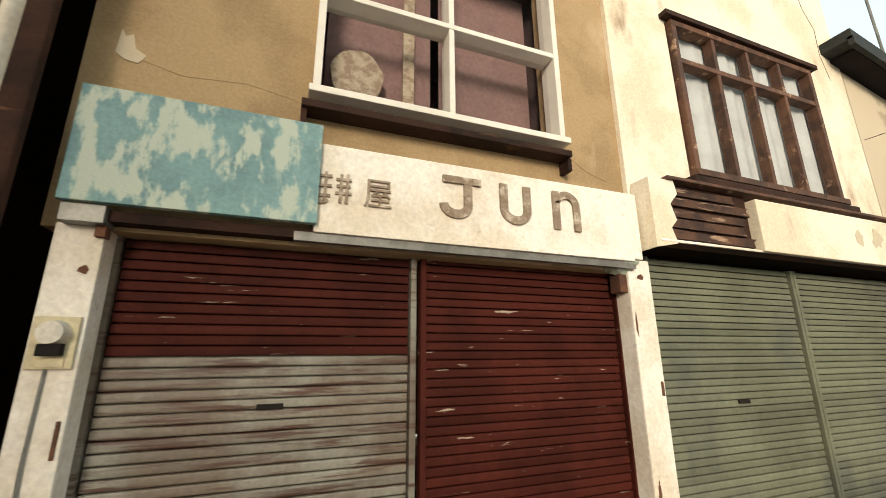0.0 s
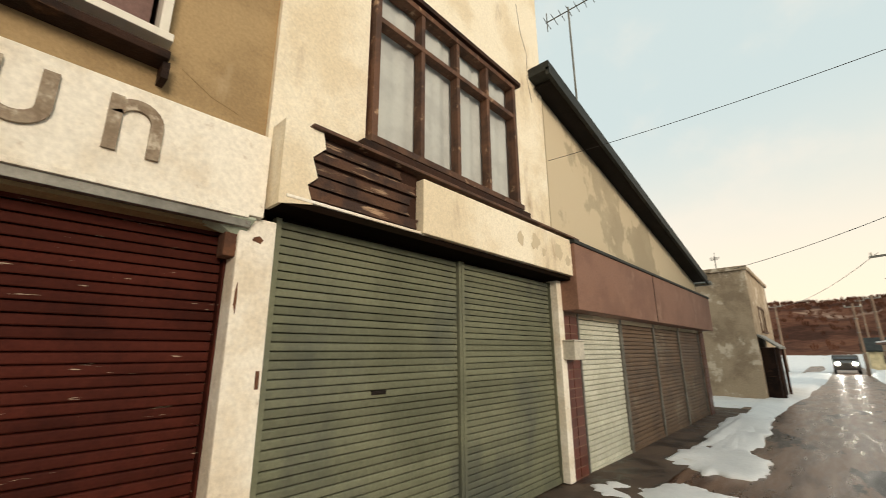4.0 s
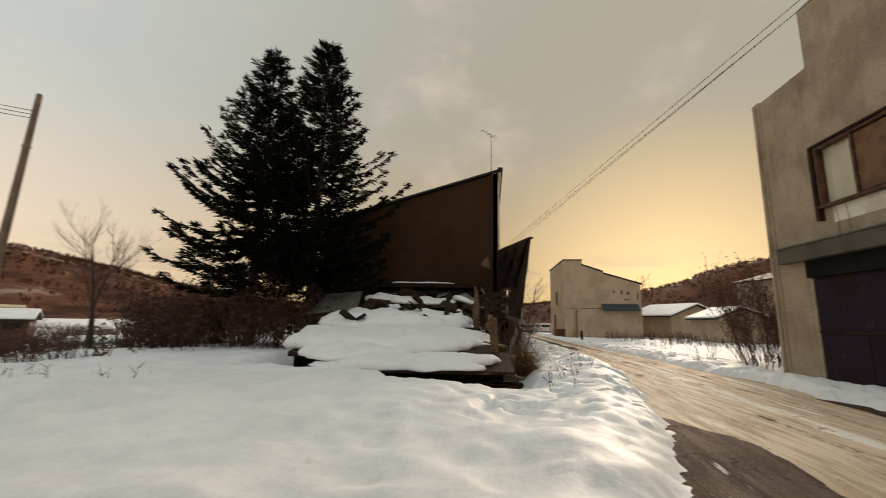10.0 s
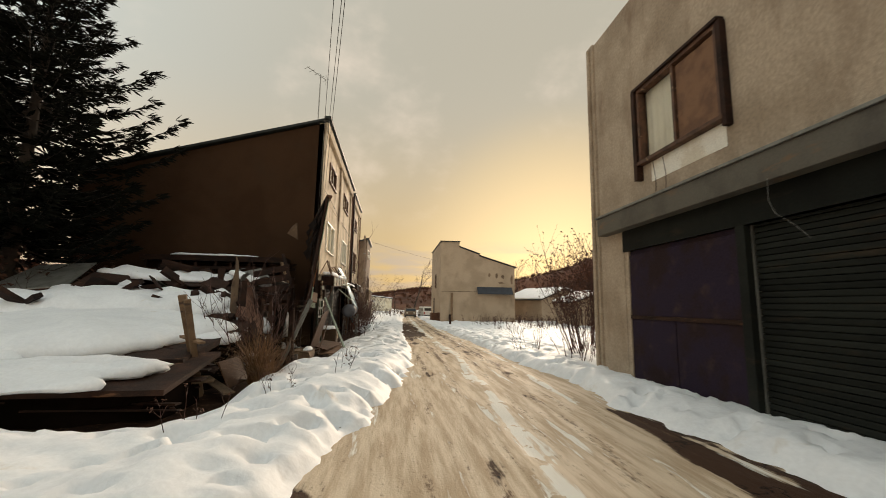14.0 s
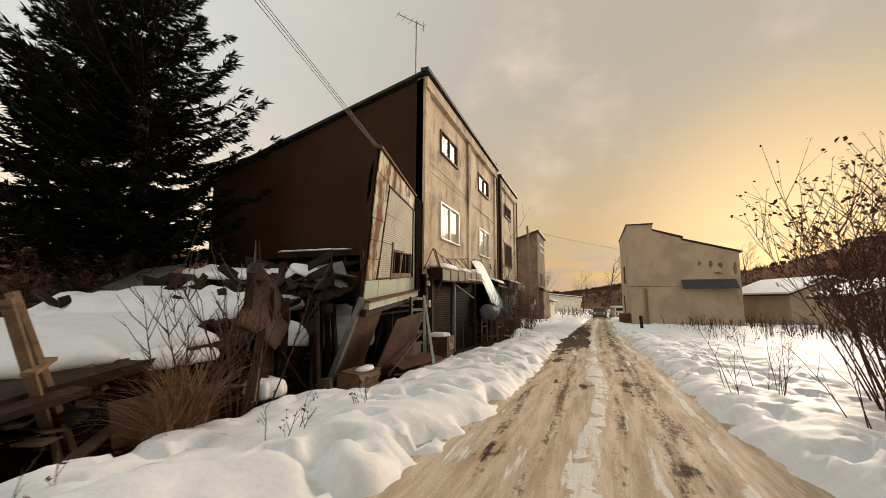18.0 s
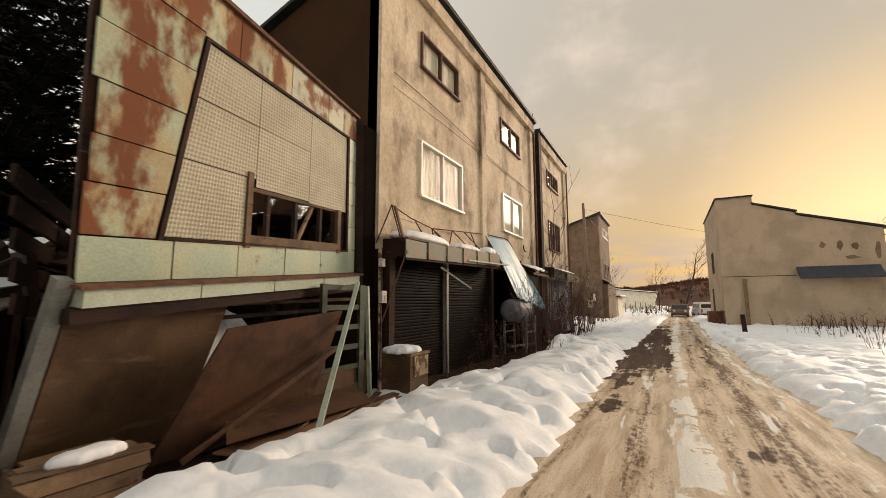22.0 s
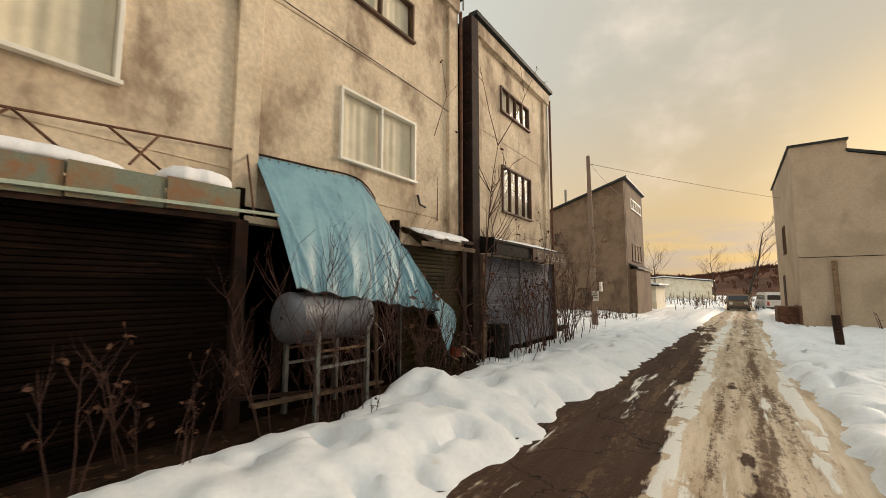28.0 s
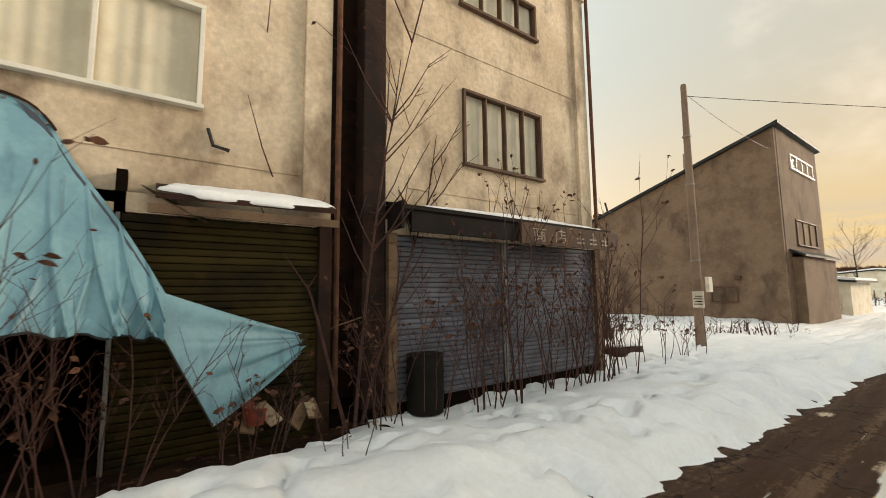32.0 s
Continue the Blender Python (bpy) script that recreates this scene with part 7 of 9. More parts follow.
part("board", boxed(0.13, 0.17, -31.85, -29.35, 1.98, 2.30, 0.005), M_SIGN, sign)
# black board added beside the sign for the dark underside of the canopy
part("hanger_board", boxed(0.19, 0.23, -29.35, -27.5, 2.02, 2.32, 0.005), M_BLACK, sign)
M_PALELETTER = surface("worn_pale_lettering", (0.42, 0.36, 0.26), (0.20, 0.14, 0.09), 0.8, scale=12, fine=60, bump=0.1)


def sign_text(body, y0, y1, z0, z1, x, parent):
    """Flat characters on a board that faces west; they read from north to south."""
    me = text_mesh(body, 1.0, 0.0)
    co = np.array([v.co[:] for v in me.vertices])
    lo, hi = co.min(0), co.max(0)
    bm = bmesh.new()
    bm.from_mesh(me)
    for v in bm.verts:
        v.co = Vector((x, y0 + (v.co.x - lo[0]) / (hi[0] - lo[0]) * (y1 - y0), z0 + (v.co.y - lo[1]) / (hi[1] - lo[1]) * (z1 - z0)))
    part("character", bm, M_PALELETTER, parent)


sign_text("\u5546", -29.60, -29.88, 2.03, 2.25, 0.126, sign)
sign_text("\u5e97", -30.10, -30.38, 2.03, 2.25, 0.126, sign)
for y, n in ((-30.75, 2), (-31.1, 2), (-31.45, 2)):
    for k in range(n):
        part("worn_mark", boxed(0.124, 0.128, y - 0.10, y + 0.10, 2.05 + 0.07 * k, 2.075 + 0.07 * k), M_PALELETTER, sign)
    part("worn_mark", boxed(0.122, 0.1235, y - 0.015, y + 0.015, 2.04, 2.25), M_PALELETTER, sign)
bin_ = thing("oil_drum", "dark dented drum standing in snow before the blue shutter", "drum", (0.30, -27.72, -0.1))
bm = bmesh.new()
rings = []
for z, r in ((-0.15, 0.22), (0.05, 0.225), (0.08, 0.235), (0.11, 0.225), (0.30, 0.228), (0.33, 0.238), (0.36, 0.228), (0.50, 0.222), (0.53, 0.20), (0.535, 0.02)):
    rings.append([bm.verts.new((0.28 + r * math.cos(6.2832 * k / 24), -27.74 + r * math.sin(6.2832 * k / 24), z)) for k in range(24)])
for r0, r1 in zip(rings, rings[1:]):
    for k in range(24):
        bm.faces.new((r0[k], r0[(k + 1) % 24], r1[(k + 1) % 24], r1[k]))
part("drum_shell", bm, M_BLACK, bin_, smooth=True)
part("rim", tube(bmesh.new(), [(0.28 + 0.222 * math.cos(6.2832 * k / 24), -27.74 + 0.222 * math.sin(6.2832 * k / 24), 0.52) for k in range(25)], [0.012] * 25, 5), M_BLACK, bin_)

# saplings and brush along the block
for k, (x, y, h, n, sp, fk, lv) in enumerate(((0.15, -26.75, 4.4, 3, 0.12, 16, 0.12), (-0.1, -28.3, 2.5, 6, 0.35, 6, 0.9), (-0.15, -29.0, 2.6, 8, 0.40, 7, 1.0), (-0.2, -29.8, 2.4, 7, 0.35, 6, 0.7), (-0.15, -30.6, 2.6, 8, 0.35, 6, 0.6), (-0.1, -31.5, 2.6, 8, 0.40, 6, 0.4),
                                               (-0.5, -22.2, 1.75, 7, 0.40, 16, 0.0), (-0.55, -22.9, 1.8, 8, 0.45, 16, 0.0), (-0.45, -23.7, 1.85, 7, 0.4, 16, 0.0), (-0.35, -24.7, 1.4, 5, 0.25, 9, 0.1), (-0.3, -20.6, 0.9, 3, 0.2, 6, 0.3), (-0.05, -25.8, 1.0, 4, 0.25, 6, 0.2),
                                               (0.1, -27.0, 1.4, 5, 0.25, 6, 0.7), (0.2, -32.6, 1.5, 9, 0.6, 6, 0.2), (0.1, -33.6, 1.1, 9, 0.6, 6, 0.2))):
    shrub("bare sapling stems with a few withered leaves by the shuttered shop", (x, y, float(lie(np.array(x), np.array(y))) + 0.08), h, n, sp, 80 + k, forks=fk, leaves=lv, lean=(0.14, 0.02) if k == 0 else (0, 0), r=0.022 if k == 0 else 0.011 if k < 6 else 0.006 if k < 9 else 0.008, leaf_size=0.036)
for k, (x, y) in enumerate(((-0.9, -21.0), (-1.0, -22.6), (-0.8, -24.2), (-0.9, -26.3), (-0.7, -18.9), (-1.2, -12.2), (-1.0, -11.0), (-0.6, -9.6), (-0.1, -8.3))):
    shrub("short dead weed stalks poking out of the snow", (x, y, 0.15), 0.45, 4, 0.22, 120 + k, forks=4, leaves=0.5, r=0.005, name="weed", leaf_size=0.018)


# ---- details of the shop row ----
def stroke(points, width, y, depth, material, parent, name="letter", label=""):
    """A raised letter stroke on a south-facing board: a ribbon of the given width along (x, z) points."""
    bm = bmesh.new()
    pts = [Vector((p[0], 0, p[1])) for p in points]
    left, right = [], []
    for i, p in enumerate(pts):
        d = (pts[min(i + 1, len(pts) - 1)] - pts[max(i - 1, 0)]).normalized()
        nrm = Vector((-d.z, 0, d.x)) * width / 2
        left.append(p + nrm)
        right.append(p - nrm)
    for i in range(len(pts) - 1):
        bm.faces.new([bm.verts.new((q.x, y, q.z)) for q in (left[i], left[i + 1], right[i + 1], right[i])])
    bmesh.ops.remove_doubles(bm, verts=bm.verts, dist=0.0005)
    r = bmesh.ops.extrude_face_region(bm, geom=list(bm.faces))
    bmesh.ops.translate(bm, verts=[g for g in r["geom"] if isinstance(g, bmesh.types.BMVert)], vec=(0, -depth, 0))
    bmesh.ops.recalc_face_normals(bm, faces=bm.faces)
    return part(name, bm, material, parent, label)


M_LETTER = surface("worn_brown_letter", (0.30, 0.235, 0.165), (0.22, 0.16, 0.105), 0.8, scale=14, fine=60, third=(0.52, 0.45, 0.35), third_scale=12, third_spread=(0.52, 0.66), bump=0.2)
arc = lambda cx, cz, rx, rz, a0, a1, n=12: [(cx + rx * math.cos(radians(a0 + (a1 - a0) * i / n)), cz + rz * math.sin(radians(a0 + (a1 - a0) * i / n))) for i in range(n + 1)]
LY, LD = 1.881, 0.018
stroke([(1.185, 2.398), (1.43, 2.398)], 0.042, LY, LD + 0.002, M_LETTER, shop_a)
stroke([(1.345, 2.40)] + arc(1.268, 2.245, 0.077, 0.06, 0, -180), 0.052, LY, LD, M_LETTER, shop_a)
stroke([(1.585, 2.42), (1.585, 2.26)] + arc(1.667, 2.26, 0.082, 0.07, 180, 360) + [(1.749, 2.42)], 0.052, LY, LD, M_LETTER, shop_a)
stroke([(1.965, 2.165), (1.965, 2.425)], 0.050, LY, LD, M_LETTER, shop_a)
stroke([(1.975, 2.34)] + arc(2.045, 2.33, 0.078, 0.075, 170, 0) + [(2.123, 2.165)], 0.050, LY, LD + 0.001, M_LETTER, shop_a)
fit_text("\u5c4b", 0.735, 0.885, LY, 2.165, 2.325, 0.016, M_LETTER, shop_a, "")
for x0, x1, z in ((0.495, 0.565, 2.31), (0.495, 0.565, 2.255), (0.49, 0.56, 2.20), (0.585, 0.665, 2.30), (0.59, 0.66, 2.262), (0.585, 0.668, 2.222)):
    stroke([(x0, z), (x1, z + 0.004)], 0.014, LY, 0.016, M_LETTER, shop_a, "worn_character")
for x, z0, z1 in ((0.53, 2.175, 2.335), (0.610, 2.17, 2.33), (0.642, 2.17, 2.335)):
    stroke([(x, z0), (x + 0.004, z1)], 0.015, LY, 0.015, M_LETTER, shop_a, "worn_character")
stroke(arc(0.505, 2.20, 0.05, 0.04, 250, 330, 5), 0.012, LY, 0.014, M_LETTER, shop_a, "worn_character")
part("torn_soffit", slab(bmesh.new(), [(2.38, 1.90, 1.99), (2.62, 1.88, 2.00), (2.58, 1.97, 1.90), (2.40, 2.0, 1.95)], (0, 0, 0.012)), M_PALETRIM, shop_a)
part("fascia_under_strip", boxed(0.40, 2.60, 1.890, 1.93, 1.955, 2.004, 0.003), M_STEEL, shop_a, "grey-brown strip under the fascia")
part("rust_bracket", boxed(2.50, 2.57, 1.95, 2.05, 1.80, 1.93, 0.01), M_RUST, shop_a)
for x, z, w, hh in ((2.60, 0.55, 0.012, 0.10), (2.74, 0.30, 0.010, 0.16), (2.58, 1.55, 0.008, 0.12), (-0.52, 0.35, 0.012, 0.14), (-0.50, 0.80, 0.010, 0.06), (-0.42, 1.75, 0.02, 0.03), (2.66, 1.90, 0.03, 0.03)):
    part("rust_stain", slab(bmesh.new(), [(x - w, 1.929, z), (x + w * 0.6, 1.929, z - hh * 0.4), (x + w, 1.929, z + hh * 0.3), (x + w * 0.3, 1.929, z + hh), (x - w * 0.7, 1.929, z + hh * 0.6)], (0, -0.003, 0)), M_RUST, shop_a)
part("rust_hole", boxed(2.722, 2.742, 1.923, 1.931, 1.13, 1.22, 0.003), M_RUST, shop_a)
part("rust_hole", boxed(-0.40, -0.385, 1.922, 1.931, 1.02, 1.16, 0.003), M_RUST, shop_a)
# thin dark strip painting the deep shadow under the window, brackets added
part("window_shelf", boxed(0.38, 2.12, 1.85, 1.979, 2.69, 2.735, 0.006), M_DARKWOOD, shop_a, "thin dark strip for the deep shadow under the window")
for x in (0.38, 2.10):
    part("shelf_bracket", boxed(x, x + 0.03, 1.88, 1.979, 2.60, 2.69), M_DARKWOOD, shop_a)
part("header_strip", boxed(0.42, 2.14, 1.84, 1.979, 4.33, 4.37), M_ALU, shop_a)
for pts in (((-0.45, 2.86), (-0.2, 2.80), (0.1, 2.83), (0.38, 2.78)), ((2.2, 2.75), (2.35, 2.66), (2.5, 2.62))):
    part("plaster_crack", tube(bmesh.new(), [(x, 1.979, z) for x, z in pts], [0.0025] * len(pts), 4), M_OLIVE, shop_a)
part("plaster_scar", slab(bmesh.new(), [(-0.50, 1.978, 2.86), (-0.46, 1.978, 2.83), (-0.40, 1.978, 2.82), (-0.37, 1.978, 2.87), (-0.42, 1.978, 2.90), (-0.44, 1.978, 2.98), (-0.47, 1.978, 2.96), (-0.49, 1.978, 3.0)], (0, -0.003, 0)), M_TANSTUCCO, shop_a)
M_ORNAMENT = surface("cream_brown_ornament", (0.50, 0.40, 0.28), (0.33, 0.235, 0.155), 0.8, scale=16, fine=50, spread=(0.42, 0.60), bump=0.5)
part("ornament", slab(bmesh.new(), [(0.70 + 0.17 * math.cos(a * 0.1496) * (1 + 0.03 * math.sin(a * 1.05)), 2.14, 3.16 + 0.19 * math.sin(a * 0.1496) * (1 + 0.03 * math.cos(a * 0.75))) for a in range(42)], (0, 0.04, 0)), M_ORNAMENT, shop_a, "round cream ornament behind the glass")
# mauve panels added behind the glass to paint its reflective brown tone
part("inner_blind", boxed(1.30, 2.06, 2.24, 2.25, 2.82, 4.30), surface("mauve_brown_pane_tone", (0.27, 0.155, 0.135), (0.22, 0.13, 0.112), 0.8, scale=1, bump=0.0), shop_a)
part("inner_blind", boxed(0.50, 1.24, 2.26, 2.27, 2.82, 4.30), bpy.data.materials["mauve_brown_pane_tone"], shop_a)
part("curtain_edge", boxed(1.02, 1.10, 2.20, 2.22, 2.82, 4.30), M_ORNAMENT, shop_a)
meter = thing("electric_meter", "round electric meter on a yellowed board on the white post", "meter", (-0.46, 1.92, 1.45))
M_YELLOWED = surface("yellowed_meter_board", (0.62, 0.54, 0.34), None, 0.7, bump=0.05)
part("board", boxed(-0.535, -0.385, 1.912, 1.929, 1.355, 1.56, 0.003), M_YELLOWED, meter)
part("dial", rod(bmesh.new(), (-0.455, 1.912, 1.495), (-0.455, 1.855, 1.495), 0.050, 0.044, 20), M_WHITEPLASTIC, meter)
part("terminal_box", boxed(-0.495, -0.415, 1.872, 1.912, 1.405, 1.452, 0.006), M_BLACK, meter)
part("tag", boxed(-0.50, -0.41, 1.905, 1.912, 1.362, 1.392, 0.002), M_YELLOWED, meter)
part("cable", tube(bmesh.new(), [(-0.47, 1.925, 1.36), (-0.475, 1.922, 1.0), (-0.46, 1.922, 0.55), (-0.47, 1.922, 0.1)], [0.007] * 4, 6), M_STEEL, meter)
part("side_bracket", boxed(-0.40, -0.36, 1.90, 1.96, 1.90, 1.95, 0.004), M_RUST, shop_a)

# broken fascia of the second shop
rs = random.Random(77)
M_LATH = surface("worn_brown_lath", (0.085, 0.036, 0.016), (0.030, 0.012, 0.006), 0.75, scale=4, fine=70, third=(0.36, 0.24, 0.15), third_scale=6, third_spread=(0.55, 0.66), third_stretch=(0.5, 1, 4), bump=0.6, bump_scale=50, vary=0.2)
for k in range(5):
    z, e = 2.175 + 0.082 * k, 3.66 + rs.uniform(-0.10, 0.10)
    cut = [(2.75, z), (e, z + rs.uniform(-0.008, 0.008)), (e - rs.uniform(0.0, 0.05), z + 0.04), (e + rs.uniform(-0.03, 0.03), z + 0.066), (3.2, z + 0.066 + rs.uniform(-0.012, 0.004)), (2.76, z + 0.07)]
    part("lath_board", slab(bmesh.new(), [(x, 1.79 + 0.006 * (k % 3), q) for x, q in cut], (0, 0.03, 0)), M_LATH, shop_b)
part("plaster_return", slab(bmesh.new(), [(2.68, 1.770, 2.09), (2.88, 1.770, 2.13), (2.84, 1.770, 2.24), (2.90, 1.770, 2.30), (2.86, 1.770, 2.42), (2.94, 1.770, 2.50), (2.92, 1.770, 2.60), (2.68, 1.770, 2.60)], (0, 0.16, 0)), M_CREAM, shop_b)
part("snow_edge", boxed(2.72, 3.78, 1.765, 1.83, 2.135, 2.155, 0.006), M_WHITEPLASTER, shop_b)
# soffit in near-black: the shadow under the fascia is painted in
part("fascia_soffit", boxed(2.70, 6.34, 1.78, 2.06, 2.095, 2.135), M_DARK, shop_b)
for k, (x, z, w) in enumerate(((5.05, 2.36, 0.07), (5.32, 2.38, 0.09), (5.48, 2.30, 0.05), (5.80, 2.36, 0.10), (6.02, 2.30, 0.06), (6.18, 2.36, 0.07))):
    rim = [(x + w * math.cos(a * 0.5236) * rs.uniform(0.55, 1.15), 1.7395, z + w * math.sin(a * 0.5236) * rs.uniform(0.6, 1.2)) for a in range(12)]
    part("fallen_plaster", slab(bmesh.new(), rim, (0, -0.002, 0)), M_TANSTUCCO, shop_b)
part("drip_cap", boxed(3.28, 5.42, 1.86, 1.939, 4.28, 4.33, 0.006), M_DARKWOOD, shop_b)
part("sill_board", boxed(3.26, 5.44, 1.84, 1.939, 2.655, 2.74, 0.008), M_DARKWOOD, shop_b)
for pts in (((5.55, 5.6), (5.62, 5.2), (5.75, 4.95), (5.72, 4.6), (5.80, 4.3)), ((4.4, 5.5), (4.6, 5.3), (4.9, 5.35))):
    part("plaster_crack", tube(bmesh.new(), [(x, 1.939, z) for x, z in pts], [0.003] * len(pts), 4), M_PLY, shop_b)
# near-black box added behind the fascia to paint the shade above the shutters
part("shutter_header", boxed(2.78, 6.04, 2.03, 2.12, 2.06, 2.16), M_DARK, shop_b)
part("end_post", boxed(6.02, 6.14, 1.90, 2.2, 0.0, 2.13, 0.008), M_WHITEPLASTER, shop_b)
mailbox = thing("wall_box", "small white metal box on the shop's end post", "box", (6.2, 1.88, 1.3))
part("body", boxed(6.06, 6.30, 1.76, 1.90, 1.22, 1.42, 0.012), M_WHITEPLASTIC, mailbox)
part("lid", boxed(6.05, 6.31, 1.75, 1.90, 1.42, 1.435, 0.004), M_WHITEPLASTIC, mailbox)

# neighbour at the west end: dark gap, white downpipe, pale siding
nb = thing("neighbour_house", "pale boarded neighbour with a white downpipe beyond a dark gap", "house", (-3, 2, 0), kind="structure")
part("side_wall", boxed(-6.5, -0.98, 1.42, 7.5, -0.1, 6.0), M_CREAM, nb)
for k in range(26):
    part("siding_board", boxed(-4.0, -0.985, 1.40, 1.42, 0.2 + 0.22 * k, 0.412 + 0.22 * k, 0.004), M_CREAM, nb)
part("downpipe", tube(bmesh.new(), [(-0.66, 1.55, 6.0), (-0.655, 1.55, 2.15), (-0.70, 1.55, 2.05), (-0.86, 1.50, 1.95)], [0.030] * 4, 12), M_WHITEPLASTER, nb, smooth=True)
# dark boards added across the gap to paint its shade
part("gap_board", boxed(-0.97, -0.63, 1.72, 1.76, 0, 6.2), M_DARKWOOD, nb)
part("gap_cladding", boxed(-0.97, -0.62, 2.3, 2.36, 0, 6.2), M_DARK, nb)

# tiled pillars of the gabled shop
tile_face = mesh_of(boxed(-0.094, 0.094, -0.008, 0.0, -0.046, 0.046, 0.004), "tile", M_TILE)
for u0, u1 in ((6.12, 6.52), (12.98, 13.35)):
    for j in range(18):
        for i in range(2):
            ob = attach("tile", tile_face, shop_c)
            ob.location = (u0 + 0.10 + (u1 - u0 - 0.20) * i, 1.93, -0.05 + 0.101 * j)
tile_side = mesh_of(boxed(-0.008, 0.0, -0.058, 0.058, -0.046, 0.046, 0.004), "tile", M_TILE)
for j in range(18):
    for i in range(2):
        ob = attach("tile", tile_side, shop_c)
        ob.location = (6.12, 1.995 + 0.123 * i, -0.05 + 0.101 * j)
part("gable_shade_board", slab(bmesh.new(), [(5.75, 1.65, 4.55), (13.48, 1.65, 2.885), (13.48, 1.65, 2.985), (5.75, 1.65, 4.65)], (0, 0.05, 0)), M_ROOFTEAL, shop_c, "dark teal barge board")
part("gutter", rod(bmesh.new(), (13.55, 1.6, 2.92), (13.55, 6.5, 2.92), 0.05, seg=10), M_STEEL, shop_c)
part("fascia_joint", boxed(9.0, 9.012, 1.694, 1.70, 1.77, 2.51), M_DARKWOOD, shop_c)
part("plinth", boxed(6.12, 13.6, 1.96, 2.3, -0.3, -0.06), M_APRON, shop_c)
part("back_block", boxed(6.12, 13.2, 2.3, 8.0, -0.3, 1.7), M_TANSTUCCO, shop_c)


def antenna(base, height, arm, label, elements=7, heading=0.0):
    root = thing("roof_antenna", label, "antenna", base)
    x, y, z = base
    part("mast", rod(bmesh.new(), (x, y, z), (x, y, z + height), 0.016, seg=8), M_STEEL, root)
    c, s = math.cos(heading), math.sin(heading)
    top = Vector((x, y, z + height - 0.08))
    part("boom", rod(bmesh.new(), top + Vector((-c * arm * 0.3, -s * arm * 0.3, 0)), top + Vector((c * arm * 0.7, s * arm * 0.7, 0.06)), 0.010, seg=6), M_STEEL, root)
    for k in range(elements):
        q = top + Vector((c, s, 0.06)) * (arm * (-0.28 + 0.96 * k / (elements - 1)))
        ln = 0.15 - 0.006 * k
        part("element", rod(bmesh.new(), q + Vector((-s * ln, c * ln, 0)), q + Vector((s * ln, -c * ln, 0)), 0.006, seg=5), M_STEEL, root)
    part("reflector", beam(bmesh.new(), top + Vector((-c * arm * 0.28, -s * arm * 0.28, -0.18)), top + Vector((-c * arm * 0.28, -s * arm * 0.28, 0.18)), 0.012), M_STEEL, root)
    return root


antenna((7.15, 1.92, 4.42), 2.28, 1.3, "thin television antenna on the gable", 11, -1.5)
antenna((0.92, -17.95, 7.42), 1.80, 0.85, "old television antenna on the block's roof", 5, 0.9)
antenna((0.9, -31.2, 7.3), 0.55, 0.9, "bent television antenna on the roof edge", 5, -2.0)
antenna((18.6, 2.2, 3.95), 0.6, 0.8, "small television antenna on the concrete house", 5, 0.2)
lone("roof_spike", rod(bmesh.new(), (0.62, -26.9, 7.4), (0.62, -26.9, 8.0), 0.02, seg=6), M_STEEL, "short iron pipe on the roof edge", "pipe")

# apron before the shutters
sheet("pavement", np.arange(-1.2, 15.0, 0.2), np.arange(1.22, 2.35, 0.1), lambda x, y: lie(x, y) + 0.012 + 0.02 * (fbm(x * 2, y * 2) - 0.5), M_APRON, "broken wet concrete apron before the shutters", "pavement")
for k, (x0, x1, y0, y1) in enumerate(((5.75, 6.9, 0.5, 1.35), (5.9, 6.5, 1.2, 1.72), (7.5, 9.2, 0.5, 1.55), (8.8, 13.2, 0.75, 1.5))):
    snow_cap(x0, x1, y0, y1, float(lie(np.array(x0), np.array(y0))) - 0.03, 0.06, 140 + k, "flat melting patch of old snow by the shop fronts", edge=0.9, name="snow_patch", power=2.4)

# concrete house: windows, porch
window("window_10", "narrow window high in the concrete house", "y", 1.35, -1, 19.6, 21.2, 1.9, 2.8, M_BROWNALU, panes=2, proud=0.03, bar=0.06, room=0.4)
porch = thing("porch", "small dark wooden porch on the concrete house", "porch", (18.7, 0.9, 0))
part("porch_roof", slab(bmesh.new(), [(17.9, 1.34, 1.75), (20.2, 1.34, 1.75), (20.2, 0.85, 1.35), (17.9, 0.85, 1.35)], (0, 0, 0.06)), M_STEEL, porch)
for x in (18.0, 20.1):
    part("porch_post", boxed(x, x + 0.08, 0.9, 0.98, -0.3, 1.40), M_DARKWOOD, porch)
part("porch_wall", boxed(18.12, 20.08, 1.0, 1.34, -0.3, 1.4), M_DARKWOOD, porch)

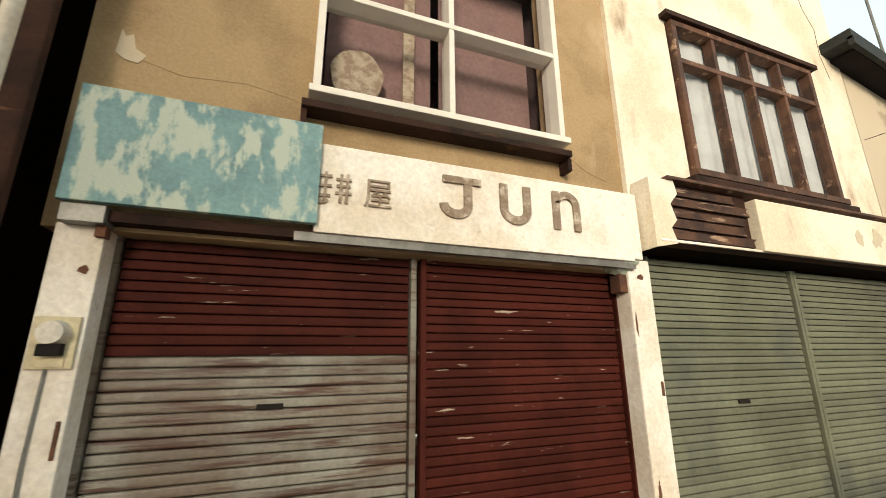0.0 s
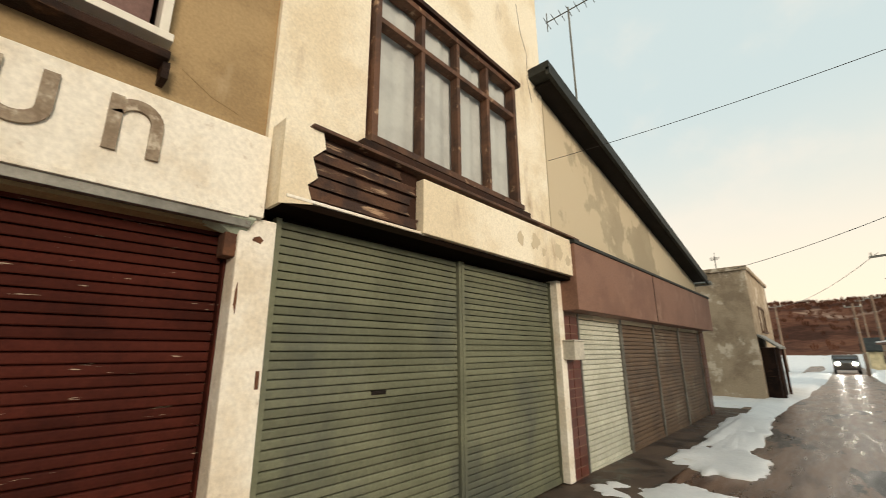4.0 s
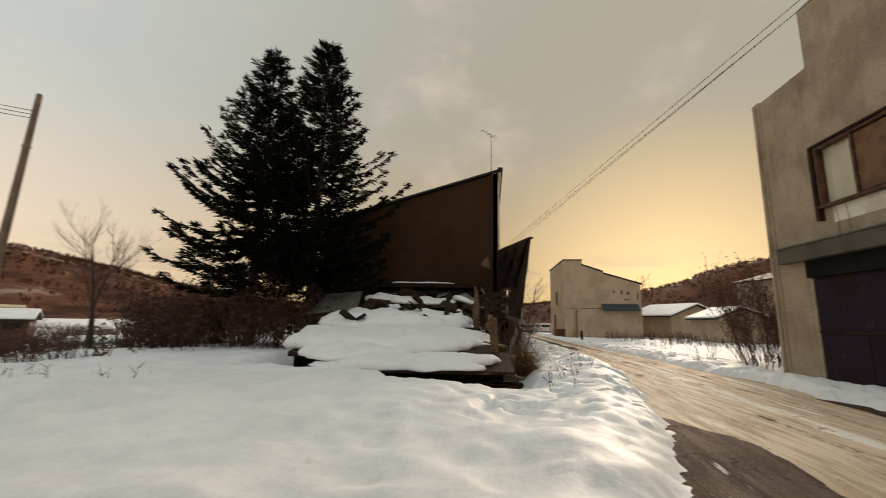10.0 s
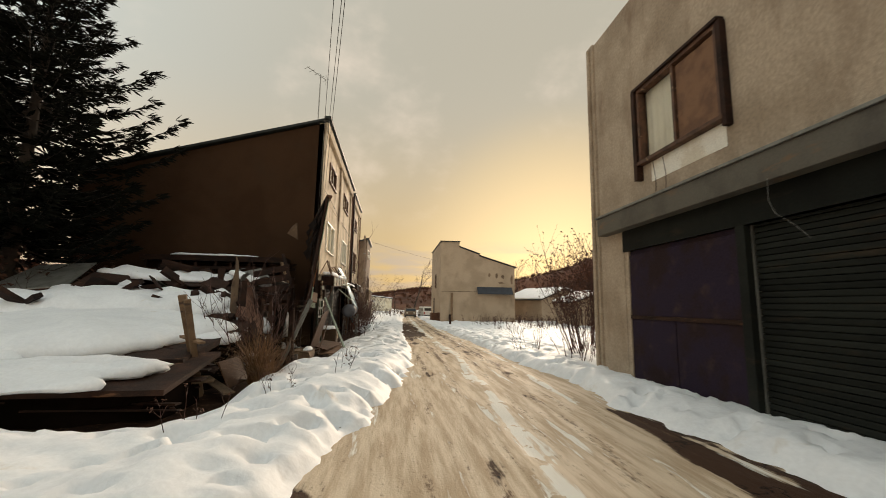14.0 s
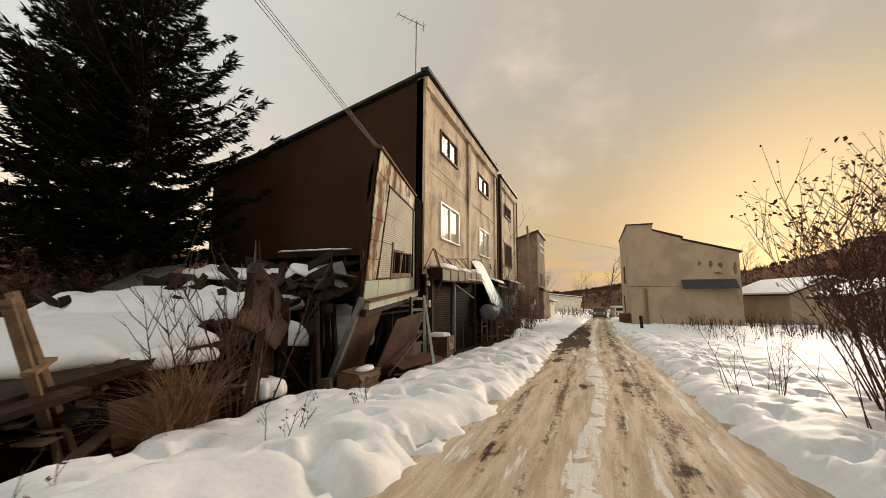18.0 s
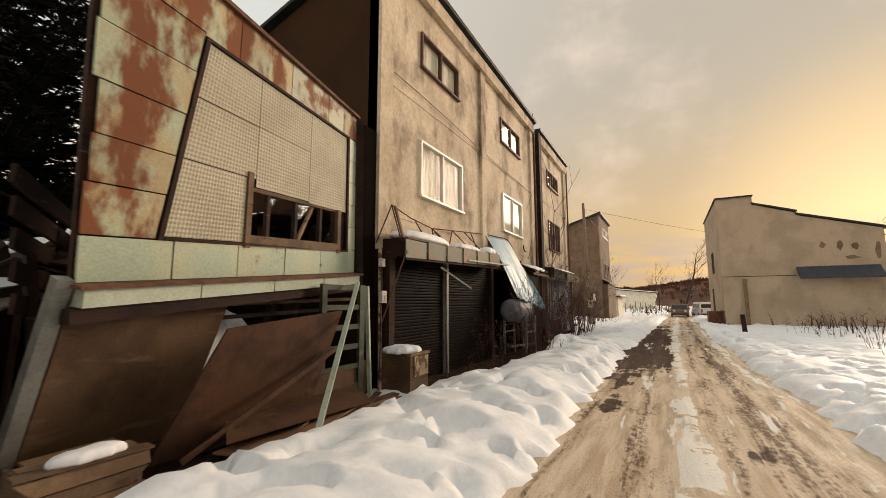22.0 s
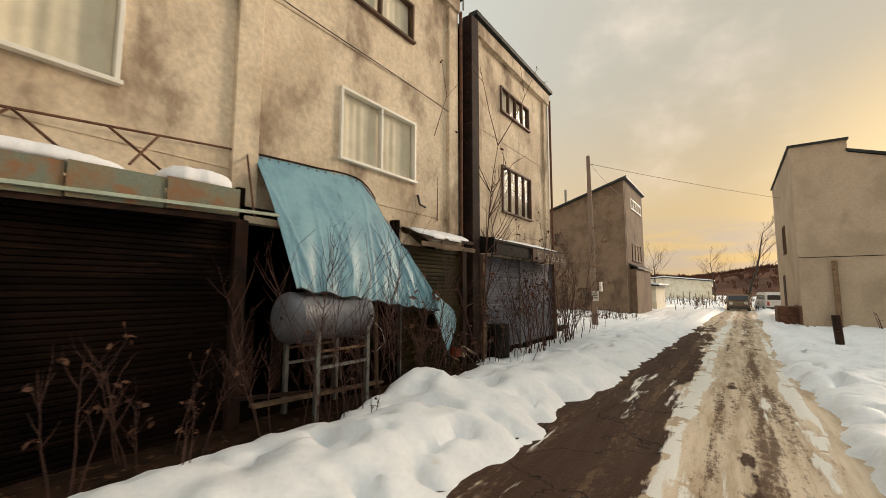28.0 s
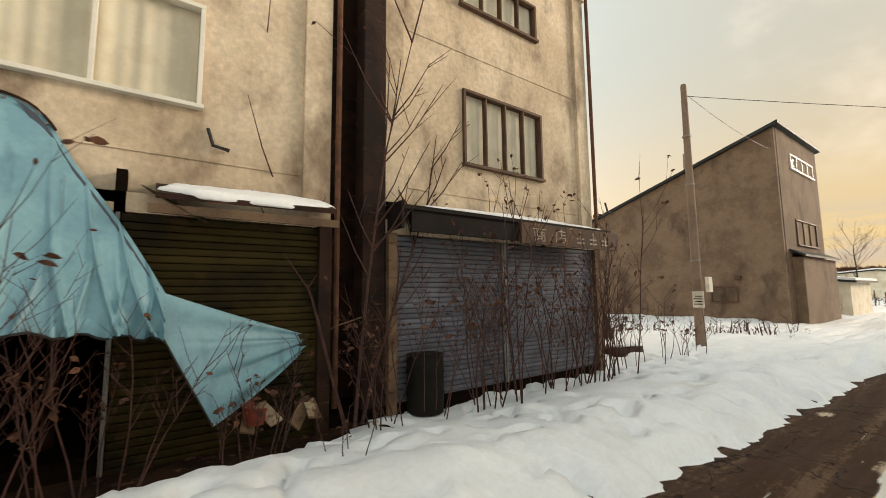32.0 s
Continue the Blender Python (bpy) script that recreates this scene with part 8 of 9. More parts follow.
# ---- poles and wires along the east-west road ----
def pole(base, top, label, arm=None, arms=(), r=0.12, steps=True):
    root = thing("utility_pole", label, "utility pole", base)
    part("shaft", tube(bmesh.new(), [base, Vector(base).lerp(Vector(top), 0.5), top], [r, r * 0.85, r * 0.62], 12), M_POLE, root, smooth=True)
    part("cap", rod(bmesh.new(), top, Vector(top) + Vector((0, 0, 0.03)), r * 0.62, r * 0.5, 12), M_POLE, root)
    for z, half, ang in arms:
        p = Vector(base).lerp(Vector(top), (z - base[2]) / (top[2] - base[2]))
        d = Vector((math.cos(ang), math.sin(ang), 0)) * half
        part("cross_arm", beam(bmesh.new(), p - d, p + d, 0.07, 0.07), M_STEEL, root)
        for s in (-0.9, 0.0, 0.9):
            q = p + d * s
            part("insulator", rod(bmesh.new(), q + Vector((0, 0, 0.03)), q + Vector((0, 0, 0.16)), 0.035, 0.025, 8), M_WHITEPLASTIC, root)
    for k in range(8 if steps else 0):
        p = Vector(base).lerp(Vector(top), 0.3 + 0.07 * k)
        part("step_bolt", rod(bmesh.new(), p + Vector((0, -0.16 if k % 2 else 0.0, 0)), p + Vector((0, 0.0 if k % 2 else 0.16, 0)), 0.008, seg=5), M_STEEL, root)
    for z in (0.35, 0.62, 0.8):
        p = Vector(base).lerp(Vector(top), z)
        part("band", rod(bmesh.new(), p - Vector((0, 0, 0.02)), p + Vector((0, 0, 0.02)), r * 0.92, seg=12), M_STEEL, root)
    return root


P1 = pole((13.6, -3.22, -0.35), (13.6, -3.45, 6.85), "tall concrete utility pole with a bracket arm beside the road", arms=((6.78, 0.45, 1.4),), r=0.10)
part("bracket_arm", beam(bmesh.new(), (13.6, -3.35, 3.72), (13.6, -2.55, 3.72), 0.05, 0.05), M_STEEL, P1)
part("bracket_strut", beam(bmesh.new(), (13.6, -3.35, 3.05), (13.6, -2.6, 3.70), 0.03, 0.03), M_STEEL, P1)
P2 = pole((14.25, -4.02, -0.35), (14.2, -4.08, 4.40), "weathered wooden stub pole beside the utility pole", r=0.075, steps=False)
part("sign_plate", boxed(14.10, 14.13, -4.12, -3.92, 0.75, 1.0), M_WHITEPLASTIC, P2)
part("sign_plate", boxed(14.10, 14.13, -4.12, -3.92, 1.1, 1.3), M_WHITEPLASTIC, P2)
P3 = pole((12.5, -9.4, -0.35), (12.5, -9.68, 6.75), "leaning wooden utility pole in the snowy field", r=0.105, steps=False)
P4 = pole((21.7, -2.35, -0.2), (21.6, -2.3, 4.5), "distant utility pole with a cross arm", arms=((4.4, 0.55, 1.2), (3.4, 0.3, 1.2)), r=0.10, steps=False)
for (x, y, h) in ((46.7, 2.6, 5.1), (41.7, -1.9, 4.4), (41.7, -2.9, 4.9), (48.2, -18.8, 4.8), (60, -8, 6), (24, -6.5, 3.6), (75, -4, 7.5), (52, -27, 4.6)):
    pole((x, y, -0.7), (x, y, h), "distant utility pole with a short cross arm", arms=((h - 0.2, 0.45, 1.3),), r=0.11, steps=False)
lone("cable_box", boxed(13.9, 14.5, -4.6, -3.7, -0.35, 0.25, 0.02), M_DARKWOOD, "low dark wooden box at the foot of the poles", "box")


def wire(a, b, sag, r, label, mat=None, n=24):
    a, b = Vector(a), Vector(b)
    pts = [a.lerp(b, i / n) - Vector((0, 0, sag * 4 * (i / n) * (1 - i / n))) for i in range(n + 1)]
    return lone("overhead_wire", tube(bmesh.new(), pts, [r] * (n + 1), 5), mat or M_CABLE, label, "wire")


JOINT = Vector((6.75, -3.04, 4.06))
wire((13.6, -2.55, 3.74), JOINT, 0.06, 0.018, "thick black overhead cable with a lashing wire")
wire(JOINT, (-14.0, -4.4, 5.4), 0.10, 0.018, "thick black overhead cable with a lashing wire")
wire((6.1, 1.93, 3.62), JOINT, 0.10, 0.0035, "thin drop wire from the gabled shop")
wire((13.6, -3.15, 6.85), (-20, -5.2, 9.0), 0.5, 0.010, "thin power line along the road")
wire((13.6, -3.8, 6.85), (21.6, -2.6, 4.5), 0.2, 0.008, "thin power line along the road")
wire((13.6, -2.55, 3.74), (21.6, -2.0, 3.6), 0.25, 0.016, "thick black overhead cable along the road")
for k in range(3):
    wire((13.6, -3.42, 5.6 - 0.10 * k), (12.5, -9.64, 6.3 - 0.10 * k), 0.28, 0.008, "slack wire between two poles")
wire((21.6, -2.0, 4.5), (46.7, 2.6, 5.0), 0.5, 0.010, "slack power line further down the road")
wire((18.0, 1.8, 3.9), (13.6, -3.4, 4.6), 0.15, 0.008, "thin drop wire to the concrete house")
for a, b in (((-4.55, 9.3, 4.50), (0.10, -15.25, 3.92)), ((-4.60, 9.3, 4.40), (0.35, -16.2, 3.95)), ((-4.50, 9.3, 4.42), (0.55, -16.95, 3.97))):
    wire(a, b, 0.03, 0.0036, "thin service wire slung over the lane to the concrete block")
pole((-4.0, 9.4, 0.0), (-4.0, 9.4, 5.6), "utility pole behind the shop row", arms=((4.4, 0.7, 0.0),), steps=False)

# headlight car on the road, parked vehicles
M_CARWHITE = surface("white_car_paint", (0.62, 0.60, 0.56), (0.55, 0.53, 0.49), 0.35, scale=2, fine=20, bump=0.0, grain=0.1)
M_CARDARK = surface("dark_car_paint", (0.05, 0.045, 0.04), None, 0.35, bump=0.0, grain=0.1)
M_CARBROWN = surface("dusty_brown_car_paint", (0.20, 0.135, 0.085), None, 0.5, bump=0.0, grain=0.2)
M_CARGLASS = plain("dark_car_glass", (0.02, 0.022, 0.025), 0.08)
M_TYRE = plain("tyre_rubber", (0.02, 0.02, 0.02), 0.8)
M_HEAD = plain("lit_headlamp", (1.0, 0.93, 0.75), 0.3, emit=140.0)
M_TAIL = plain("tail_lamp", (0.35, 0.03, 0.02), 0.3)


def vehicle(label, at, yaw, paint, lights=False, length=3.4, width=1.48, height=1.85, hood=0.35, truck=False):
    """A small box van or light truck, its nose along +x before turning."""
    root = thing("light_truck" if truck else "van", label, "vehicle", at)
    m = pose(at[0], at[1], at[2], 0, 0, yaw)
    L, W, H = length / 2, width / 2, height

    def P(name, bm, mat, lab="", par=None):
        bmesh.ops.transform(bm, matrix=m, verts=bm.verts)
        return part(name, bm, mat, par or root, lab)
    if truck:
        prof = [(L, 0.35), (L + 0.02, 0.85), (L - 0.35, H), (L - 1.25, H), (L - 1.25, 0.35)]
    else:
        prof = [(-L, 0.35), (L, 0.35), (L + 0.02, 0.80), (L - hood, 1.0), (L - hood - 0.45, H - 0.03), (L - hood - 0.7, H), (-L + 0.1, H), (-L, H - 0.12)]
    bm = slab(bmesh.new(), [(x, -W, z) for x, z in prof], (0, 2 * W, 0))
    bmesh.ops.bevel(bm, geom=list(bm.edges), offset=0.05, segments=2, affect="EDGES")
    P("body", bm, paint)
    if truck:
        P("cargo_bed", boxed(-L, L - 1.3, -W, W, 0.55, 0.65, 0.02), paint)
        for y0, y1 in ((-W, -W + 0.05), (W - 0.05, W)):
            P("bed_side", boxed(-L, L - 1.3, y0, y1, 0.65, 0.95, 0.01), paint)
        P("tailgate", boxed(-L, -L + 0.05, -W, W, 0.65, 0.95, 0.01), paint)
        P("windscreen", slab(bmesh.new(), [(L - 0.03, -W + 0.1, 0.98), (L - 0.03, W - 0.1, 0.98), (L - 0.31, W - 0.12, H - 0.1), (L - 0.31, -W + 0.12, H - 0.1)], (0.03, 0, 0.01)), M_CARGLASS)
        P("rear_window", boxed(L - 1.27, L - 1.24, -W + 0.2, W - 0.2, 1.15, H - 0.2), M_CARGLASS)
    else:
        P("windscreen", slab(bmesh.new(), [(L - hood - 0.02, -W + 0.1, 1.06), (L - hood - 0.02, W - 0.1, 1.06), (L - hood - 0.40, W - 0.14, H - 0.12), (L - hood - 0.40, -W + 0.14, H - 0.12)], (0.03, 0, 0.01)), M_CARGLASS)
        P("rear_window", slab(bmesh.new(), [(-L - 0.012, -W + 0.12, 1.05), (-L - 0.012, W - 0.12, 1.05), (-L - 0.002, W - 0.14, H - 0.2), (-L - 0.002, -W + 0.14, H - 0.2)], (0.01, 0, 0)), M_CARGLASS)
        for s in (-1, 1):
            for x0, x1 in ((-L + 0.2, -0.35), (-0.28, L - hood - 0.45)):
                P("side_window", boxed(x0, x1, s * W - 0.012, s * W + 0.012, 1.05, H - 0.2, 0.004), M_CARGLASS)
    for s in (-1, 1):
        P("headlight", rod(bmesh.new(), (L + 0.0, s * (W - 0.26), 0.74), (L + 0.05, s * (W - 0.26), 0.74), 0.13, 0.11, 14), M_HEAD if lights else M_WHITEPLASTIC)
        P("tail_light", boxed(-L - 0.02, -L + 0.02, s * (W - 0.16) - 0.07, s * (W - 0.16) + 0.07, 0.62, 0.92, 0.008), M_TAIL)
        for x in (-L + 0.62, L - 0.62):
            wheel = P("wheel", rod(bmesh.new(), (x, s * (W - 0.14), 0.28), (x, s * (W + 0.01), 0.28), 0.28, seg=18), M_TYRE)
            P("rim", rod(bmesh.new(), (x, s * (W + 0.0), 0.28), (x, s * (W + 0.02), 0.28), 0.17, 0.15, 14), M_STEEL, "", wheel)
    P("bumper", boxed(L - 0.05, L + 0.08, -W + 0.03, W - 0.03, 0.30, 0.52, 0.03), M_CARDARK)
    P("bumper", boxed(-L - 0.08, -L + 0.05, -W + 0.03, W - 0.03, 0.30, 0.52, 0.03), M_CARDARK)
    return root


vehicle("small car with lit headlamps standing on the wet road", (46.0, -0.95, -0.40), 180, M_CARDARK, True, 3.4, 1.45, 1.35, 0.8)
vehicle("silver van parked in the snowy field", (33.5, -15.0, -0.88), -48, M_CARWHITE, height=1.75)
snow_cap(32.5, 34.5, -16.0, -14.0, 0.86, 0.08, 150, "snow lying on a parked van's roof", name="roof_snow", edge=0.1)
vehicle("white van parked by the dun house", (-6.3, -60.5, -0.55), -80, M_CARWHITE, length=3.2, height=1.6)
vehicle("light truck parked at the end of the lane", (-4.2, -61.0, -0.55), 90, M_CARBROWN, truck=True, height=1.4)
lone("rusty_box", boxed(-6.15, -5.4, -43.9, -42.6, -0.5, 0.55, 0.02), M_RUST, "rust-brown oil tank box by the dun house", "box")

# ---- houses across the fields ----
def house(label, at, yaw, w, d, h, rise, wall_mat, roof_mat, snow=True, windows=2, name="house", flat=False):
    root = thing(name, label, "house", at, kind="structure")
    m = pose(*at, 0, 0, yaw)

    def P(n, bm, mat):
        bmesh.ops.transform(bm, matrix=m, verts=bm.verts)
        return part(n, bm, mat, root)
    P("wall", slab(bmesh.new(), [(-w / 2, -d / 2, -0.6), (w / 2, -d / 2, -0.6), (w / 2, -d / 2, h), (0, -d / 2, h + (0 if flat else rise)), (-w / 2, -d / 2, h)], (0, d, 0)), wall_mat)
    for s in (-1, 1):
        P("roof", slab(bmesh.new(), [(0, -d / 2 - 0.3, h + rise), (s * (w / 2 + 0.3), -d / 2 - 0.3, h - 0.3 * rise / (w / 2) + 0.02), (s * (w / 2 + 0.3), -d / 2 - 0.3, h + 0.12 - 0.3 * rise / (w / 2)), (0, -d / 2 - 0.3, h + rise + 0.12)], (0, d + 0.6, 0)), roof_mat)
        if snow:
            P("roof_snow", slab(bmesh.new(), [(0, -d / 2 - 0.28, h + rise + 0.125), (s * (w / 2 + 0.26), -d / 2 - 0.28, h + 0.13 - 0.26 * rise / (w / 2)), (s * (w / 2 + 0.26), -d / 2 - 0.28, h + 0.25 - 0.26 * rise / (w / 2)), (0, -d / 2 - 0.28, h + rise + 0.27)], (0, d + 0.56, 0)), M_SNOW)
    for i in range(windows):
        x = -w / 2 + w * (i + 0.5) / windows
        P("window", boxed(x - 0.4, x + 0.4, -d / 2 - 0.03, -d / 2 + 0.02, h * 0.35, h * 0.75), M_CARGLASS)
        y = -d / 2 + d * (i + 0.5) / windows
        P("window", boxed(-w / 2 - 0.03, -w / 2 + 0.02, y - 0.45, y + 0.45, h * 0.35, h * 0.75), M_CARGLASS)
    return root


barn = thing("barn", "long weathered board barn with a snow-edged sloping roof", "barn", (25.5, -4.3, 0), kind="structure")
part("wall", slab(bmesh.new(), [(25.3, -2.65, -0.5), (25.0, -6.1, -0.5), (25.0, -6.1, 0.95), (25.3, -2.65, 1.5)], (6, 0.3, 0)), M_STUCCOFAR, barn)
for k in range(22):
    part("board", slab(bmesh.new(), [(25.29 - 0.0136 * k, -2.66 - 0.156 * k, -0.5), (25.28 - 0.0136 * k, -2.80 - 0.156 * k, -0.5), (25.28 - 0.0136 * k, -2.80 - 0.156 * k, 1.46 - 0.025 * k), (25.29 - 0.0136 * k, -2.66 - 0.156 * k, 1.48 - 0.025 * k)], (-0.03, 0, 0)), M_WOOD, barn)
part("roof", slab(bmesh.new(), [(25.0, -2.3, 1.58), (24.7, -6.4, 0.95), (24.7, -6.4, 1.02), (25.0, -2.3, 1.65)], (7, 0.3, 0)), M_RUST, barn)
part("roof_snow", slab(bmesh.new(), [(24.98, -2.3, 1.655), (24.68, -6.4, 1.025), (24.68, -6.4, 1.09), (24.98, -2.3, 1.72)], (7, 0.3, 0)), M_SNOW, barn)
house("yellow house with a gabled roof down the road", (52, -5.0, -0.4), 0, 3.4, 5, 1.7, 0.9, M_YELLOWED, M_ROOFTEAL, snow=False)
house("pale house with a snow-covered roof", (41, -8.6, -0.4), 20, 4.0, 4.5, 1.2, 1.1, M_CREAM, M_ROOFTEAL)
house("white flat-roofed house across the fields", (55, -22.4, -0.4), -25, 4.4, 4.5, 2.2, 0.15, M_WHITEPLASTER, M_BLACK, snow=False)
house("white low annex across the fields", (54, -25.2, -0.4), -25, 3.4, 3.8, 1.2, 0.15, M_WHITEPLASTER, M_BLACK, snow=False)
house("brown house with a steep dark roof", (60, -33, -0.4), -30, 8, 6, 1.4, 2.0, M_STUCCOFAR, M_DARKWOOD, snow=False)
house("low red-walled shed with snow on its roof", (44, -27, -0.4), -40, 4.5, 4, 1.1, 0.5, M_RUST, M_ROOFTEAL)
house("low brown shed with a snowy roof", (37.5, -28.5, -0.4), -45, 4.0, 3.5, 1.1, 0.6, M_PLY, M_ROOFTEAL)
house("yellow-roofed house across the fields", (51, -37, -0.4), -40, 4.8, 5, 2.1, 0.2, M_STUCCOFAR, M_YELLOWED, snow=False)
house("low shed with a snowy roof", (60, -14, -0.4), 0, 6, 5, 1.0, 0.8, M_PLY, M_ROOFTEAL)
house("distant dun bungalow", (66, -42, -0.4), -40, 9, 5, 1.3, 0.8, M_STUCCOFAR, M_DARKWOOD)
house("low brick shed by the road", (44, 5.5, -0.4), 0, 6, 4, 1.2, 0.5, M_RUST, M_ROOFTEAL)
snow_cap(18.3, 20.9, -20.6, -18.2, -0.05, 0.25, 151, "snow on a covered stack")
lone("tarp_stack", boxed(18.6, 20.6, -20.2, -18.5, -0.6, -0.05, 0.1), M_TARP, "stack under a blue sheet in the field", "stack")
for k in range(6):
    a = random.Random(300 + k)
    x, y = a.uniform(20, 36), a.uniform(-22, -9)
    snow_cap(x, x + a.uniform(2, 4), y, y + a.uniform(1, 2.5), -0.45, a.uniform(0.35, 0.7), 160 + k, "snow-covered mound in the field", name="snow_mound")

# far house down the lane, west side
for x, z0, z1, w in ((-10.75, 3.95, 4.35, 0.16), (-11.45, 3.85, 4.40, 0.16), (-12.05, 3.80, 4.25, 0.16), (-11.9, 3.35, 3.55, 0.3), (-12.9, 3.3, 4.3, 0.12)):
    zc, hz, rv = (z0 + z1) / 2, (z1 - z0) / 2, random.Random(int(-x * 100))
    part("fallen_plaster", slab(bmesh.new(), [(x + w * math.cos(a * 0.5236) * rv.uniform(0.5, 1.2), -41.797, zc + hz * math.sin(a * 0.5236) * rv.uniform(0.5, 1.2)) for a in range(12)], (0, 0.01, 0)), M_STUCCODARK, houseW)
part("leanto_roof", slab(bmesh.new(), [(-9.55, -41.78, 2.95), (-12.9, -41.78, 2.95), (-12.9, -41.2, 2.35), (-9.55, -41.2, 2.35)], (0, 0, 0.08)), surface("slate_blue_roof", (0.030, 0.034, 0.045), None, 0.6, bump=0.1), houseW, "slate blue lean-to roof")
part("joint", boxed(-9.55, -6.16, -41.815, -41.797, 2.55, 2.58), M_DARKWOOD, houseW)
part("plinth", boxed(-6.2, -6.12, -44.0, -41.8, -0.5, 0.6), M_RUST, houseW)
part("roof_edge", slab(bmesh.new(), [(-13.4, -41.7, 4.88), (-9.75, -41.7, 5.95), (-9.75, -41.7, 6.05), (-13.4, -41.7, 4.98)], (0, -9.2, 0)), M_ROOFTEAL, houseW)
part("roof_edge", slab(bmesh.new(), [(-9.85, -41.7, 6.08), (-7.85, -41.7, 6.74), (-7.85, -41.7, 6.84), (-9.85, -41.7, 6.18)], (0, -9.2, 0)), M_ROOFTEAL, houseW)
part("roof_edge", boxed(-7.95, -6.08, -50.9, -41.7, 7.2, 7.28), M_ROOFTEAL, houseW)
window("window_11", "small window in the side of the dun house", "x", -6.15, 1, -46.6, -45.6, 3.0, 4.4, M_BROWNALU, panes=2, room=0.3)
part("doorway", boxed(-6.16, -6.13, -48.2, -47.2, -0.4, 2.0), M_DARKWOOD, houseW)
house("low house with a snow-covered roof beside the dun house", (-18.3, -47.5, -0.3), 20, 6.0, 6, 2.3, 1.1, M_STUCCOFAR, M_ROOFTEAL)
house("small snowy-roofed shed among the shrubs", (-17.5, -36.0, -0.2), 0, 3.6, 4, 1.9, 0.7, M_STUCCOFAR, M_ROOFTEAL)
house("grey house behind the shrubs", (-22.5, -34.5, -0.2), 10, 6.0, 6, 4.8, 0.8, M_STUCCOFAR, M_ROOFTEAL, snow=False)
lone("bollard", beam(bmesh.new(), (-6.05, -34.2, -0.3), (-6.0, -34.2, 0.62), 0.16, 0.16), M_DARKWOOD, "dark wooden stake standing in the snow", "post")
lone("lean_pole", rod(bmesh.new(), (-7.2, -41.6, -0.4), (-7.2, -41.65, 2.4), 0.09, seg=8), M_WOOD, "bare pole standing against the dun house", "post")

# far house, east side
window("window_12", "strip window high in the dun house", "x", 0.88, -1, -49.3, -46.05, 6.1, 6.75, M_ALU, panes=4, room=0.4, curtain=M_CURTAIN)
window("window_13", "pale window in the street side of the dun house", "x", 0.88, -1, -48.9, -46.05, 2.95, 4.02, M_BROWNALU, panes=3, room=0.4, curtain=M_CURTAIN)
window("window_14", "small yellow-lit brown window low in the dun wall", "y", -44.4, 1, 2.5, 3.5, 0.70, 1.35, M_BROWNALU, panes=2, room=0.3, curtain=M_YELLOWED)
part("annex_roof", slab(bmesh.new(), [(1.0, -44.9, 2.75), (0.40, -44.9, 2.45), (0.40, -50.3, 2.45), (1.0, -50.3, 2.75)], (0, 0, 0.08)), M_ROOFTEAL, houseC)
part("vent_hood", boxed(2.35, 2.55, -44.40, -44.25, 1.62, 1.78, 0.01), M_BROWNALU, houseC)
part("pipe", rod(bmesh.new(), (4.5, -45.2, 5.8), (4.5, -45.2, 7.6), 0.07, seg=8), M_STEEL, houseC)
house("low garage at the end of the lane", (2.6, -56.5, -0.5), 0, 3.6, 5, 2.0, 0.2, M_CREAM, M_ROOFTEAL, windows=0)
house("pale hall beyond the fields", (4.5, -92, -0.6), 0, 12, 5, 3.0, 0.6, M_CREAM, M_ROOFTEAL, windows=4)
PC = pole((0.28, -35.3, -0.5), (0.5, -35.9, 6.5), "wooden utility pole with a notice board in the snow", r=0.11, steps=False)
part("notice_plate", boxed(0.10, 0.34, -35.20, -35.17, 0.85, 1.22, 0.004), M_WHITEPLASTIC, PC, "white notice plate with lines of small writing")
for k in range(4):
    part("notice_line", boxed(0.13, 0.31 - 0.03 * (k % 2), -35.168, -35.164, 0.92 + 0.06 * k, 0.94 + 0.06 * k), M_BLACK, PC)
part("switch_box", boxed(0.02, 0.10, -35.5, -35.3, 1.2, 1.55, 0.01), M_WHITEPLASTIC, PC)
wire((0.48, -35.85, 6.3), (1.2, -47, 7.0), 0.25, 0.008, "thin drop wire to the dun house")
wire((0.48, -35.85, 6.2), (-16, -62, 6.4), 0.4, 0.008, "thin wire across the end of the lane")
lone("log_pile", boxed(0.6, 2.0, -33.4, -32.5, -0.35, 0.12, 0.06), M_DARKWOOD, "snowy low stack of dark timber beside the shop", "timber")
snow_cap(0.6, 2.0, -33.4, -32.5, 0.12, 0.10, 170, "snow on a low timber stack")
lone("leaning_ladder", beam(bmesh.new(), (1.3, -33.6, -0.3), (2.6, -34.6, 1.4), 0.18, 0.05), M_DARKWOOD, "dark board leaning behind the shop", "board")
fence = thing("garden_fence", "row of thin stakes at the end of the lane", "fence", (0, -68, 0))
for k in range(26):
    part("stake", beam(bmesh.new(), (-8 + 0.55 * k, -68 + 0.05 * (k % 3), -0.6), (-8 + 0.55 * k, -68, 0.75 + 0.12 * (k % 4)), 0.07, 0.05), M_WOOD, fence)

